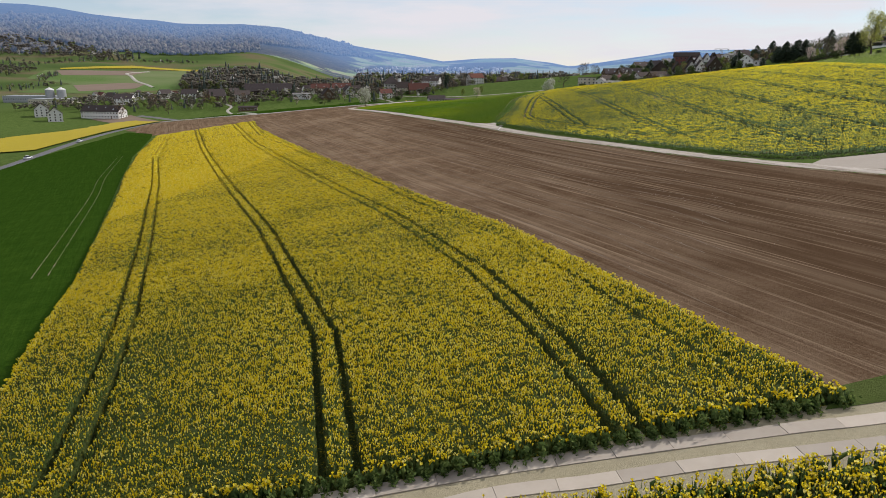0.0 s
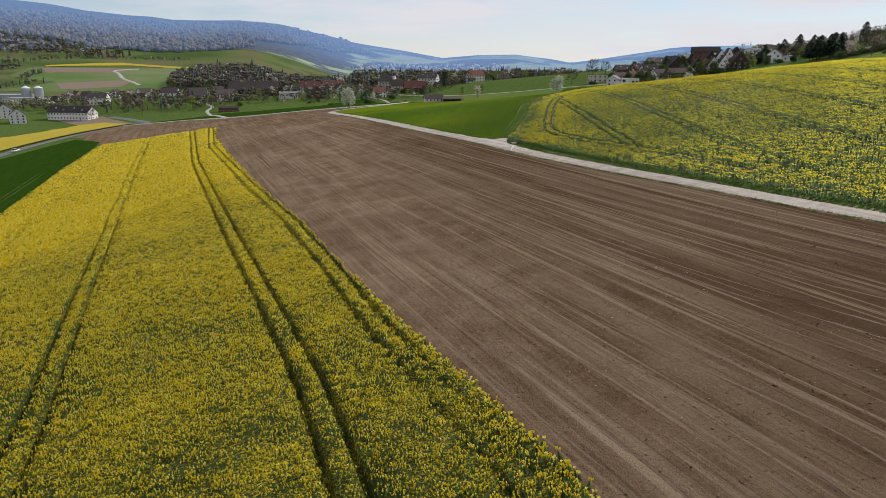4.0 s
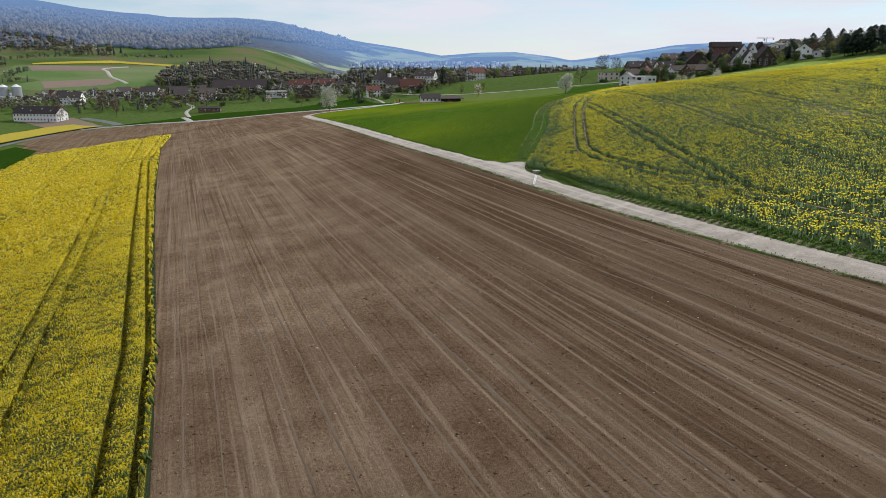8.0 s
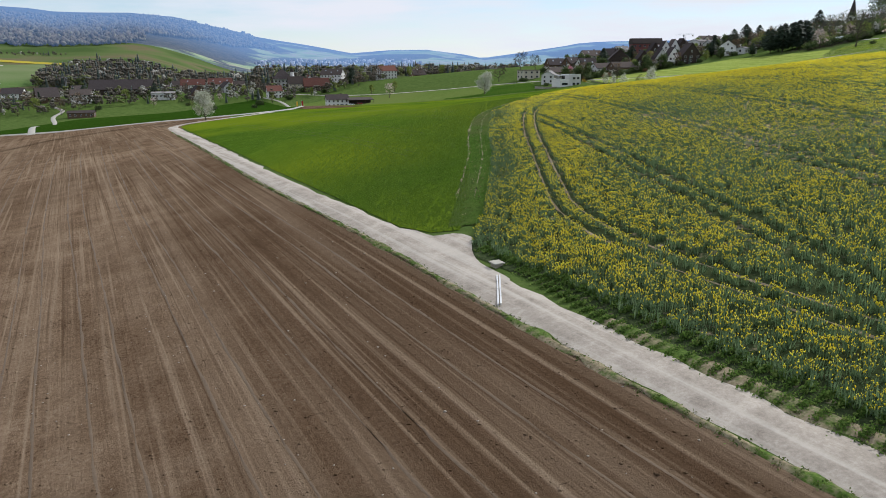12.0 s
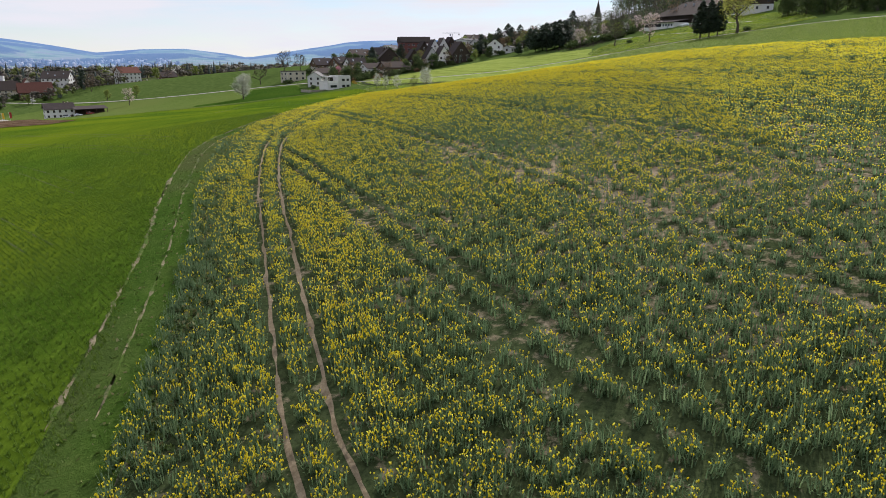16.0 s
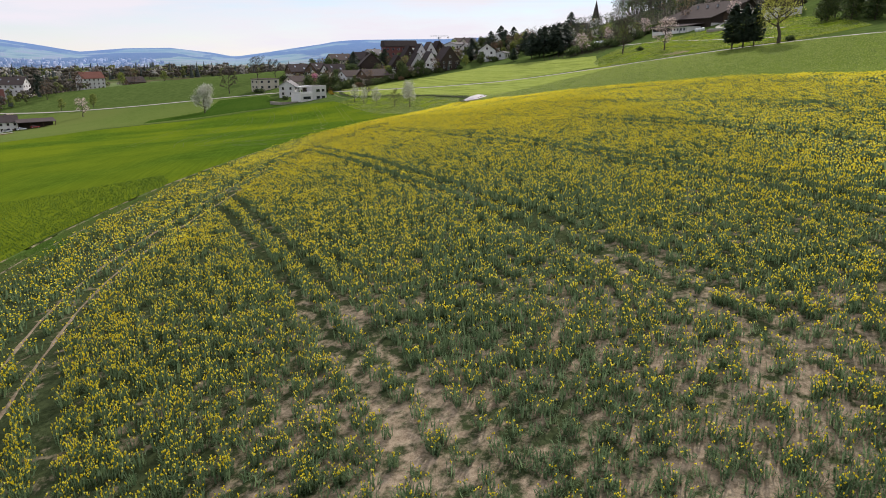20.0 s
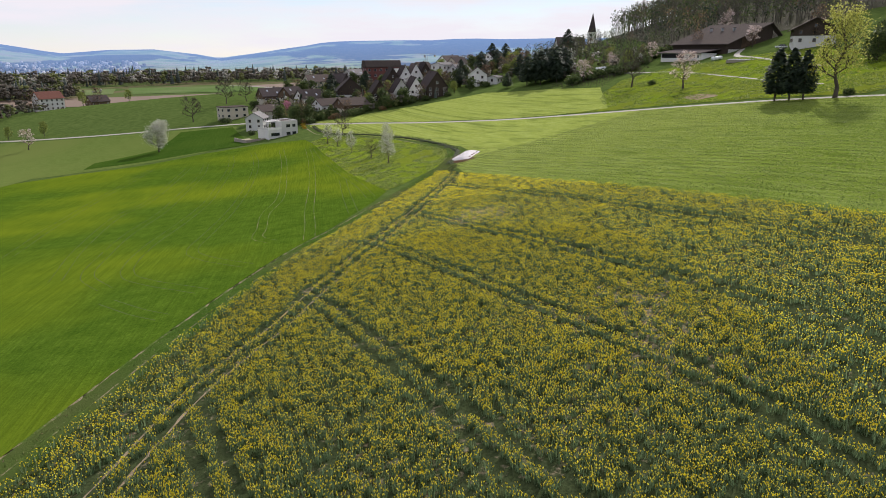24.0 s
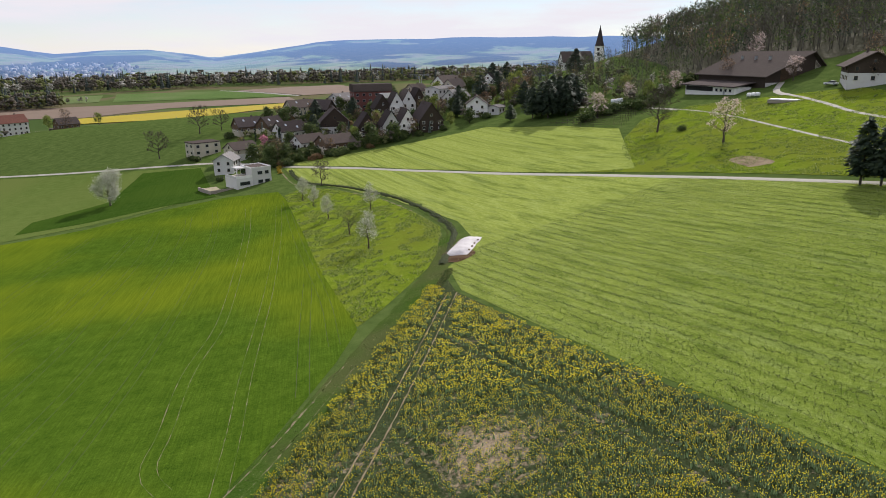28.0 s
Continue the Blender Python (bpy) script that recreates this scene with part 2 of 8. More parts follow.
def crop_floor_material():
    """The ground under the thin crop: low leaves, darkened by painted shade, with dry crumbs of soil between."""
    n = Nodes("crop_floor", 1.0, 0.0)
    fine = n.noise(4.0, 6.0, 0.75)
    # Leaf tone set dark so that it also holds the shade between plants.
    leaf = n.ramp(fine, [(0.35, (0.026, 0.040, 0.016)), (0.6, (0.066, 0.084, 0.036))])
    soil = n.ramp(fine, [(0.35, (0.22, 0.17, 0.11)), (0.65, (0.43, 0.35, 0.24))])
    f = n.math("ADD", n.math("MULTIPLY", n.noise(1.3, 5.0, 0.7), 0.7), n.math("MULTIPLY", n.noise(0.12, 3.0, 0.5), 0.3))
    at = n.add("ShaderNodeSeparateXYZ", Vector=n.co)
    for cx, cy, rx, ry, much in ((55, 219, 20, 28, 0.155), (110, 337, 6, 8, 0.15), (97, 289, 7, 6, 0.12), (88, 342, 9, 4, 0.16)):
        u = n.math("DIVIDE", n.math("SUBTRACT", at.outputs["X"], cx), rx)
        v = n.math("DIVIDE", n.math("SUBTRACT", at.outputs["Y"], cy), ry)
        r2 = n.math("ADD", n.math("MULTIPLY", u, u), n.math("MULTIPLY", v, v))
        f = n.math("ADD", f, n.math("MULTIPLY", n.math("EXPONENT", n.math("MULTIPLY", r2, -1.0)), much))
    n.bump(fine, 0.9, 0.1)
    return n.done(n.mix(n.ramp(f, [(0.56, (0, 0, 0)), (0.68, (1, 1, 1))]), leaf, soil))


M["crop_floor"] = crop_floor_material()
M["far_soil"] = plain("far_soil", (0.15, 0.105, 0.075), (0.22, 0.165, 0.12), 0.05, 0.95, 0.2, 0.2)
M["far_yellow"] = plain("far_yellow", (0.30, 0.235, 0.006), (0.42, 0.34, 0.010), 0.2, 0.9, 0.5, 0.3)


def gravel_material():
    n = Nodes("gravel", 0.95, 0.2)
    fine = n.noise(5.0, 8.0, 0.85)
    mid = n.noise(0.5, 5.0, 0.7)
    col = n.ramp(n.math("ADD", n.math("MULTIPLY", fine, 0.5), n.math("MULTIPLY", mid, 0.5)),
                 [(0.36, (0.21, 0.180, 0.145)), (0.5, (0.35, 0.305, 0.25)), (0.64, (0.50, 0.445, 0.375))])
    worn = n.noise(1.0, 3.0, 0.6, n.mapped((0.9, 0.012, 1), -22))
    col = n.mix(n.ramp(worn, [(0.46, (0, 0, 0)), (0.58, (0.6, 0.6, 0.6))]), col, (0.53, 0.48, 0.41))
    n.bump(fine, 0.5, 0.03)
    return n.done(col)


M["gravel"] = gravel_material()
M["concrete"] = plain("concrete", (0.33, 0.285, 0.23), (0.46, 0.41, 0.34), 1.6, 0.9, 0.25, 0.01, 0.2, 0, "object")
M["asphalt"] = plain("asphalt", (0.10, 0.10, 0.105), (0.17, 0.17, 0.17), 1.0, 0.9, 0.3, 0.01)
M["pale_lane"] = plain("pale_lane", (0.30, 0.28, 0.24), (0.46, 0.44, 0.38), 0.8, 0.9, 0.3, 0.02)


def rut_material():
    """A wheel track worn through in places, grown over in others."""
    n = Nodes("rut", 0.95, 0.1)
    fine = n.noise(6.0, 5.0, 0.7)
    grass = n.ramp(fine, [(0.35, (0.040, 0.080, 0.010)), (0.65, (0.095, 0.145, 0.024))])
    soil = n.ramp(fine, [(0.35, (0.15, 0.125, 0.070)), (0.65, (0.30, 0.25, 0.165))])
    n.bump(fine, 0.5, 0.03)
    return n.done(n.mix(n.ramp(n.noise(0.45, 5.0, 0.7), [(0.44, (0, 0, 0)), (0.56, (1, 1, 1))]), grass, soil))


M["rut"] = rut_material()


def leaf_material(name, stops, rough=0.6, through=0.35, spec=0.3, by_noise=0.0):
    """Thin leaves and petals: a tone of its own for each, with light shining through."""
    n = Nodes(name, rough, spec)
    r = n.island()
    if by_noise:
        r = n.math("ADD", n.math("MULTIPLY", r, 1 - by_noise), n.math("MULTIPLY", n.noise(0.12, 3.0), by_noise))
    col = n.ramp(r, stops)
    tl = n.add("ShaderNodeBsdfTranslucent")
    n.t.links.new(col, tl.inputs["Color"])
    mixer = n.add("ShaderNodeMixShader")
    mixer.inputs["Fac"].default_value = through
    out = n.t.nodes["Material Output"]
    n.t.links.new(n.b.outputs["BSDF"], mixer.inputs[1])
    n.t.links.new(tl.outputs["BSDF"], mixer.inputs[2])
    n.t.links.new(mixer.outputs["Shader"], out.inputs["Surface"])
    return n.done(col)


M["rape_leaf"] = leaf_material("rape_leaf", [(0.0, (0.050, 0.085, 0.024)), (0.5, (0.10, 0.155, 0.040)), (1.0, (0.18, 0.235, 0.065))], 0.7, 0.45, 0.1)
M["rape_flower"] = leaf_material("rape_flower", [(0.0, (0.70, 0.55, 0.010)), (0.6, (0.86, 0.71, 0.030)), (1.0, (0.92, 0.85, 0.27))], 0.6, 0.62, 0.1)


def canopy_material(name, greens, yellows, amount):
    n = Nodes(name, 0.85, 0.15)
    fine = n.noise(5.5, 4.0, 0.7)
    mid = n.noise(0.30, 4.0, 0.6)
    broad = n.noise(0.045, 3.0, 0.55)
    g = n.ramp(fine, [(0.3, greens[0]), (0.7, greens[1])])
    y = n.ramp(mid, [(0.3, yellows[0]), (0.7, yellows[1])])
    f = n.math("ADD", n.math("MULTIPLY", fine, 0.62), n.math("ADD", n.math("MULTIPLY", mid, 0.18), n.math("MULTIPLY", broad, 0.20)))
    up_field = n.math("MULTIPLY", n.add("ShaderNodeSeparateXYZ", Vector=n.co).outputs["Y"], 0.0055)
    f = n.math("ADD", f, n.math("MULTIPLY", n.ramp(up_field, [(0.15, (0, 0, 0)), (0.95, (1, 1, 1))]), 0.13))
    col = n.mix(n.ramp(f, [(amount - 0.05, (0, 0, 0)), (amount + 0.05, (1, 1, 1))]), g, y)
    n.bump(fine, 1.0, 0.35)
    return n.done(col)


M["canopy"] = canopy_material("canopy", [(0.022, 0.042, 0.008), (0.075, 0.095, 0.014)], [(0.44, 0.33, 0.006), (0.62, 0.49, 0.012)], 0.60)

# ---- the lie of the land ----
RELIEF = (
    (-8.0, -6.2, -1.9, 1.6, 1.9, 9.7, 13.5, 8.7, 0.3),
    (-5.7, -3.7, 1.8, 2.9, -1.4, 5.4, 7.0, 2.6, -5.2),
    (-4.3, -4.2, -4.1, -3.8, 3.3, 6.3, 3.2, 0.9, -5.2),
    (-3.3, -5.9, -4.3, 5.7, 9.7, 6.9, 9.4, 5.9, 5.6),
    (-1.5, -4.5, -0.5, 3.6, -8.6, 3.9, 15.1, 10.9, 24.6),
    (-5.1, -3.3, 1.2, 3.9, -1.2, 1.3, -1.1, 10.4, 37.6),
    (-13.9, -4.1, -3.5, -3.6, -0.6, 4.8, 4.3, 11.5, 27.3),
    (-7.4, 2.6, -8.2, -11.8, -1.1, 8.8, 8.9, 4.8, 9.0),
    (-0.6, 6.9, 4.4, 9.7, 15.3, 2.1, -8.3, -7.0, 2.3),
    (-15.5, -11.1, -8.5, -13.9, -11.3, -10.4, -15.6, -11.2, 4.5),)
RX, RY, RS = -350.0, -50.0, 110.0


def ease(a, b, v):
    s = np.clip((v - a) / (b - a), 0, 1)
    return s * s * (3 - 2 * s)


RIDGE = ((-180, 60), (-60, 250), (-36, 300), (-30, 292), (-26, 255), (-21, 225), (-16, 232), (-12, 205), (-6, 118), (0, 42), (3, 56), (6, 60),
         (9, 30), (10.5, 8), (14, 48), (18, 92), (24, 108), (34, 112), (45, 108), (60, 90), (180, 60))


def far_height(x, y):
    az = np.degrees(np.arctan2(x, y - 100.0))
    d = np.hypot(x, y - 100.0)
    top = np.interp(az, [p[0] for p in RIDGE], [p[1] for p in RIDGE])
    left = 1 - ease(-16, -5, az)
    d0, d1 = 2500 - 1350 * left, 4250 - 500 * left
    s = np.clip((d - d0) / (d1 - d0), 0, 1)
    rise = s ** 1.35 * (1 - 0.10 * np.clip((d - d1) / 800.0, 0, 1))
    wob = 9 * np.sin(x * 0.0061 + 1.3) * np.cos(y * 0.0052) + 6 * np.sin(x * 0.013 + y * 0.011)
    return -33 + (top + 33) * rise + wob * s * (1 - 0.8 * s)


def height(x, y):
    """Height of the ground, in metres, for arrays or single numbers."""
    x, y = np.asarray(x, float), np.asarray(y, float)
    h = np.full(np.broadcast(x, y).shape, -5.0)
    ey = [np.exp(-((y - (RY + RS * j)) ** 2) / (2 * 105.0 ** 2)) for j in range(len(RELIEF))]
    ex = [np.exp(-((x - (RX + RS * i)) ** 2) / (2 * 105.0 ** 2)) for i in range(len(RELIEF[0]))]
    for j, row in enumerate(RELIEF):
        h = h + ey[j] * sum(c * ex[i] for i, c in enumerate(row))
    out = np.hypot(np.maximum(np.maximum(-340 - x, x - 520), 0), np.maximum(np.maximum(-60 - y, y - 900), 0))
    k = ease(0, 190, out)
    return h * (1 - k) + far_height(x, y) * k


def hz(x, y):
    return float(height(x, y))


# ---- mesh tools ----
def mesh_object(name, verts, faces, mats, index=None, smooth=False, parent=None):
    """One mesh from arrays: faces (n, 3) or (n, 4)."""
    me = bpy.data.meshes.new(name)
    verts, faces = np.asarray(verts, np.float32), np.asarray(faces, np.int32)
    n, k = faces.shape
    me.vertices.add(len(verts))
    me.vertices.foreach_set("co", verts.ravel())
    me.loops.add(n * k)
    me.loops.foreach_set("vertex_index", faces.ravel())
    me.polygons.add(n)
    me.polygons.foreach_set("loop_start", np.arange(0, n * k, k, dtype=np.int32))
    for m in mats:
        me.materials.append(m)
    if index is not None:
        me.polygons.foreach_set("material_index", np.asarray(index, np.int32))
    if smooth:
        me.polygons.foreach_set("use_smooth", np.ones(n, bool))
    me.update(calc_edges=True)
    me.validate()
    ob = new(name, me)
    if parent:
        ob.parent = parent
    return ob


def part(name, bm, material, parent=None, label=""):
    me = bpy.data.meshes.new(name)
    bmesh.ops.recalc_face_normals(bm, faces=bm.faces[:])
    bm.to_mesh(me)
    bm.free()
    me.materials.append(material)
    ob = new(name, me)
    if parent:
        ob.parent = parent
    return tagged(ob, label)


def thing(name, label, category, at=None, group=""):
    ob = new(name)
    if at is not None:
        ob.matrix_world = at
    return tagged(ob, label, category, group)


def smooth_line(points, step=4.0):
    """Points along a smooth curve through the given ones."""
    p = np.asarray(points, float)
    q = np.vstack([2 * p[0] - p[1], p, 2 * p[-1] - p[-2]])
    out = []
    for i in range(1, len(q) - 2):
        n = max(2, int(np.linalg.norm(q[i + 1] - q[i]) / step))
        for s in np.arange(n) / n:
            out.append(0.5 * (2 * q[i] + (q[i + 1] - q[i - 1]) * s + (2 * q[i - 1] - 5 * q[i] + 4 * q[i + 1] - q[i + 2]) * s * s
                              + (3 * q[i] - q[i - 1] - 3 * q[i + 1] + q[i + 2]) * s ** 3))
    out.append(p[-1])
    return np.array(out)


def sides(line):
    d = np.gradient(line, axis=0)
    d /= np.linalg.norm(d, axis=1)[:, None] + 1e-9
    return np.stack([-d[:, 1], d[:, 0]], 1)


def ribbon(name, points, width, lift, mat, step=3.0, crown=0.0, rough=0.0, across=5):
    """A road or track laid along a line; width may be one number or one for each given point."""
    line = smooth_line(points, step)
    nrm = sides(line)
    if np.ndim(width):
        w = np.interp(np.linspace(0, 1, len(line)), np.linspace(0, 1, len(width)), width)
    else:
        w = np.full(len(line), float(width))
    rng = np.random.default_rng(len(line) * 7 + int(10 * w[0]))
    vs, fs = [], []
    for k in range(across):
        u = k / (across - 1) - 0.5
        jit = rng.normal(0, rough, len(line)) if k in (0, across - 1) else 0
        xy = line + nrm * (u * w + jit)[:, None]
        z = height(xy[:, 0], xy[:, 1]) + lift + crown * (0.25 - u * u) * 4 - (lift * 0.9 if k in (0, across - 1) else 0)
        vs.append(np.column_stack([xy, z]))
    n = len(line)
    for k in range(across - 1):
        a = np.arange(n - 1) + k * n
        fs.append(np.column_stack([a, a + 1, a + 1 + n, a + n]))
    return mesh_object(name, np.vstack(vs), np.vstack(fs), [mat], smooth=True)


def inside(poly, x, y):
    r = np.zeros(np.shape(x), bool)
    px, py = np.asarray(poly, float).T
    for i in range(len(px)):
        j = i - 1
        c = (py[i] > y) != (py[j] > y)
        with np.errstate(divide="ignore", invalid="ignore"):
            r ^= c & (x < (px[j] - px[i]) * (y - py[i]) / (py[j] - py[i]) + px[i])
    return r


def drape(name, poly, lift, mat, step=5.0, curved=False):
    """A field laid on the land, cut along its outline."""
    edge = smooth_line(list(poly) + [poly[0]], step)[:-1] if curved else np.vstack(
        [np.linspace(a, b, max(2, int(np.hypot(b[0] - a[0], b[1] - a[1]) / step)), endpoint=False) for a, b in zip(np.asarray(poly, float), np.roll(np.asarray(poly, float), -1, 0))])
    lo, hi = edge.min(0), edge.max(0)
    gx, gy = np.meshgrid(np.arange(lo[0] + step * 0.5, hi[0], step), np.arange(lo[1] + step * 0.5, hi[1], step))
    gx, gy = gx.ravel(), gy.ravel()
    k = inside(edge, gx, gy)
    gx, gy = gx[k], gy[k]
    far = np.ones(len(gx), bool)
    for ex, ey in edge:
        far &= (gx - ex) ** 2 + (gy - ey) ** 2 > (0.45 * step) ** 2
    pts = [Vector(p) for p in edge] + [Vector(p) for p in zip(gx[far], gy[far])]
    n = len(edge)
    v, _, f, _, _, _ = delaunay_2d_cdt(pts, [(i, (i + 1) % n) for i in range(n)], [], 1, 1e-4)
    xy = np.array([(p.x, p.y) for p in v])
    z = height(xy[:, 0], xy[:, 1]) + lift
    return mesh_object(name, np.column_stack([xy, z]), np.array([list(t) for t in f if len(t) == 3]), [mat], smooth=True)


# ---- ground ----
def graded(lo, hi, a, b, fine, growth=1.09):
    """Grid lines that are close between a and b and widen outwards."""
    mid = list(np.arange(a, b + 0.1, fine))
    left, s, p = [], fine, a
    while p > lo:
        s *= growth
        p -= s
        left.append(p)
    right, s, p = [], fine, mid[-1]
    while p < hi:
        s *= growth
        p += s
        right.append(p)
    return np.array(left[::-1] + mid + right)


gx, gy = graded(-4600, 4600, -260, 330, 5.0), graded(-1500, 4900, 0, 700, 5.0)
GX, GY = np.meshgrid(gx, gy)
GZ = height(GX, GY)
ids = np.arange(GX.size).reshape(GX.shape)
quads = np.stack([ids[:-1, :-1], ids[:-1, 1:], ids[1:, 1:], ids[1:, :-1]], -1).reshape(-1, 4)


def land_material():
    """Near meadows, paler fields further out."""
    n = Nodes("land", 1.0, 0.0)
    fine = n.noise(6.0, 4.0, 0.7)
    mid = n.noise(0.3, 5.0, 0.6)
    near = n.ramp(n.math("ADD", n.math("MULTIPLY", fine, 0.45), n.math("MULTIPLY", mid, 0.55)),
                  [(0.30, (0.044, 0.074, 0.018)), (0.5, (0.078, 0.118, 0.030)), (0.7, (0.115, 0.152, 0.046))])
    field = n.ramp(n.noise(0.0045, 2.0, 0.4), [(0.35, (0.060, 0.095, 0.030)), (0.48, (0.095, 0.130, 0.045)), (0.58, (0.14, 0.12, 0.070)), (0.64, (0.075, 0.110, 0.036))])
    away = n.add("ShaderNodeVectorMath")
    away.operation = "LENGTH"
    n.t.links.new(n.co, away.inputs[0])
    col = n.mix(n.ramp(n.math("MULTIPLY", away.outputs["Value"], 0.0005), [(0.45, (0, 0, 0)), (0.60, (1, 1, 1))]), near, field)
    n.bump(n.math("ADD", n.math("MULTIPLY", fine, 0.3), n.math("MULTIPLY", n.noise(0.06, 5.0, 0.7), 1.0)), 0.3, 0.4)
    return n.done(col)


def distance_material(name="distance", bare=False):
    """Far hills: woods above, pastures below, distance haze painted in as blue emission."""
    n = Nodes(name, 1.0, 0.0)
    z = n.add("ShaderNodeSeparateXYZ", Vector=n.co)
    woods = n.noise(0.0022, 7.0, 0.62, n.mapped((1, 1, 3), 0), 0.5)
    up = n.math("ADD", woods, n.math("MULTIPLY", z.outputs["Z"], 0.0016))
    wood = n.ramp(n.noise(0.03, 7.0, 0.8), [(0.3, (0.030, 0.036, 0.028)), (0.5, (0.080, 0.074, 0.056)), (0.7, (0.15, 0.13, 0.10))])
    field = n.ramp(n.noise(0.0060, 3.0, 0.5), [(0.35, (0.18, 0.25, 0.09)), (0.5, (0.34, 0.40, 0.17)), (0.6, (0.38, 0.33, 0.22)), (0.68, (0.24, 0.31, 0.12))])
    col = n.mix(n.ramp(up, [(0.50, (0, 0, 0)), (0.54, (1, 1, 1))]), field, wood)
    if bare == "town":
        col = n.ramp(n.island(), [(0.0, (0.10, 0.085, 0.075)), (0.4, (0.30, 0.27, 0.25)), (1.0, (0.66, 0.63, 0.60))])
    elif bare:
        col = n.ramp(n.island(), [(0.0, (0.095, 0.088, 0.066)), (0.3, (0.155, 0.132, 0.100)), (0.75, (0.215, 0.182, 0.140)), (1.0, (0.27, 0.245, 0.17))])
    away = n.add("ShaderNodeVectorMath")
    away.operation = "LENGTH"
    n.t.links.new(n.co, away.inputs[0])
    # Haze grows with distance: blue emission mixed over the surface colour.
    haze_mix = n.ramp(n.math("MULTIPLY", away.outputs["Value"], 0.0002), [(0.40, (0.09, 0.09, 0.09)), (0.52, (0.17, 0.17, 0.17)), (0.66, (0.46, 0.46, 0.46)), (0.95, (0.70, 0.70, 0.70))])
    haze_glow = n.add("ShaderNodeEmission")
    haze_glow.inputs["Color"].default_value = (0.23, 0.41, 0.76, 1)
    haze_glow.inputs["Strength"].default_value = 1.1
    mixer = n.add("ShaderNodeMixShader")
    n.t.links.new(haze_mix, mixer.inputs["Fac"])
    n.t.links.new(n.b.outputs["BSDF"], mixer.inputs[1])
    n.t.links.new(haze_glow.outputs["Emission"], mixer.inputs[2])
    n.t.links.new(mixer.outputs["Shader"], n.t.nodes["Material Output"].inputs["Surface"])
    n.bump(n.noise(0.02, 7.0, 0.75), 0.9, 14.0)
    return n.done(col)


M["land"] = land_material()
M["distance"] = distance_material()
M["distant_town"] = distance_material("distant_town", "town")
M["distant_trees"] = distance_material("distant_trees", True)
pts = np.column_stack([GX.ravel(), GY.ravel(), GZ.ravel()])
mid_r = np.hypot(pts[quads, 0].mean(1), pts[quads, 1].mean(1) - 100)


def sheet(name, keep, mat):
    q = quads[keep]
    used, back = np.unique(q, return_inverse=True)
    return mesh_object(name, pts[used], back.reshape(q.shape), [mat], smooth=True)


tagged(sheet("ground", mid_r <= 2350, M["land"]), "rolling green meadow land", "ground", kind="structure")
tagged(sheet("backdrop", mid_r > 2350, M["distance"]), "far wooded hills with blue haze painted in", "hills", kind="structure")

# ---- fields, tracks and lanes ----
F1_LEFT = ((-27, 30), (-30.3, 42), (-34, 52), (-40.2, 70), (-55, 106), (-76.6, 158), (-91, 191), (-117, 259), (-139, 330), (-146, 352), (-152, 380))
F1_A = ((-19.7, 30), (-23.6, 42.6), (-28.6, 57.4), (-41.3, 90.5), (-68.4, 158.8), (-100, 234.5), (-132, 326.8), (-148, 380))
F1_B = ((-5.0, 29), (-9.0, 47.8), (-14.8, 63.6), (-24.4, 90), (-47.9, 147.3), (-85, 240), (-114, 316), (-138, 380))
F1_C = ((9.6, 31), (7.4, 44), (3, 62), (-6.8, 90.6), (-26.5, 138.3), (-64, 230), (-102, 333), (-119, 380))
F1_D = ((18.5, 33), (13.8, 52), (7.2, 74), (-3.6, 100), (-9.8, 117), (-19.0, 141), (-36.2, 181), (-71.0, 264), (-94, 333), (-110, 380))
F1_RIGHT = ((21.8, 33.3), (19.3, 41), (15.2, 54.5), (7.8, 78.5), (-1.2, 99), (-8.6, 117), (-17.2, 140), (-26.8, 162), (-53.9, 228.5), (-81, 298), (-92, 334), (-108, 380))
F1_SLANT = 0.17


def x_at(curve, y):
    return np.interp(y, [p[1] for p in curve], [p[0] for p in curve])


def x_slant(curve, v):
    x = x_at(curve, v)
    for _ in range(4):
        x = x_at(curve, v + F1_SLANT * x)
    return x


F1_V0, F1_V1 = 29.6, 356.0
F1_TRAMS = (F1_A, F1_B, F1_C, F1_D)
GAUGE, RUT = 0.86, 0.24


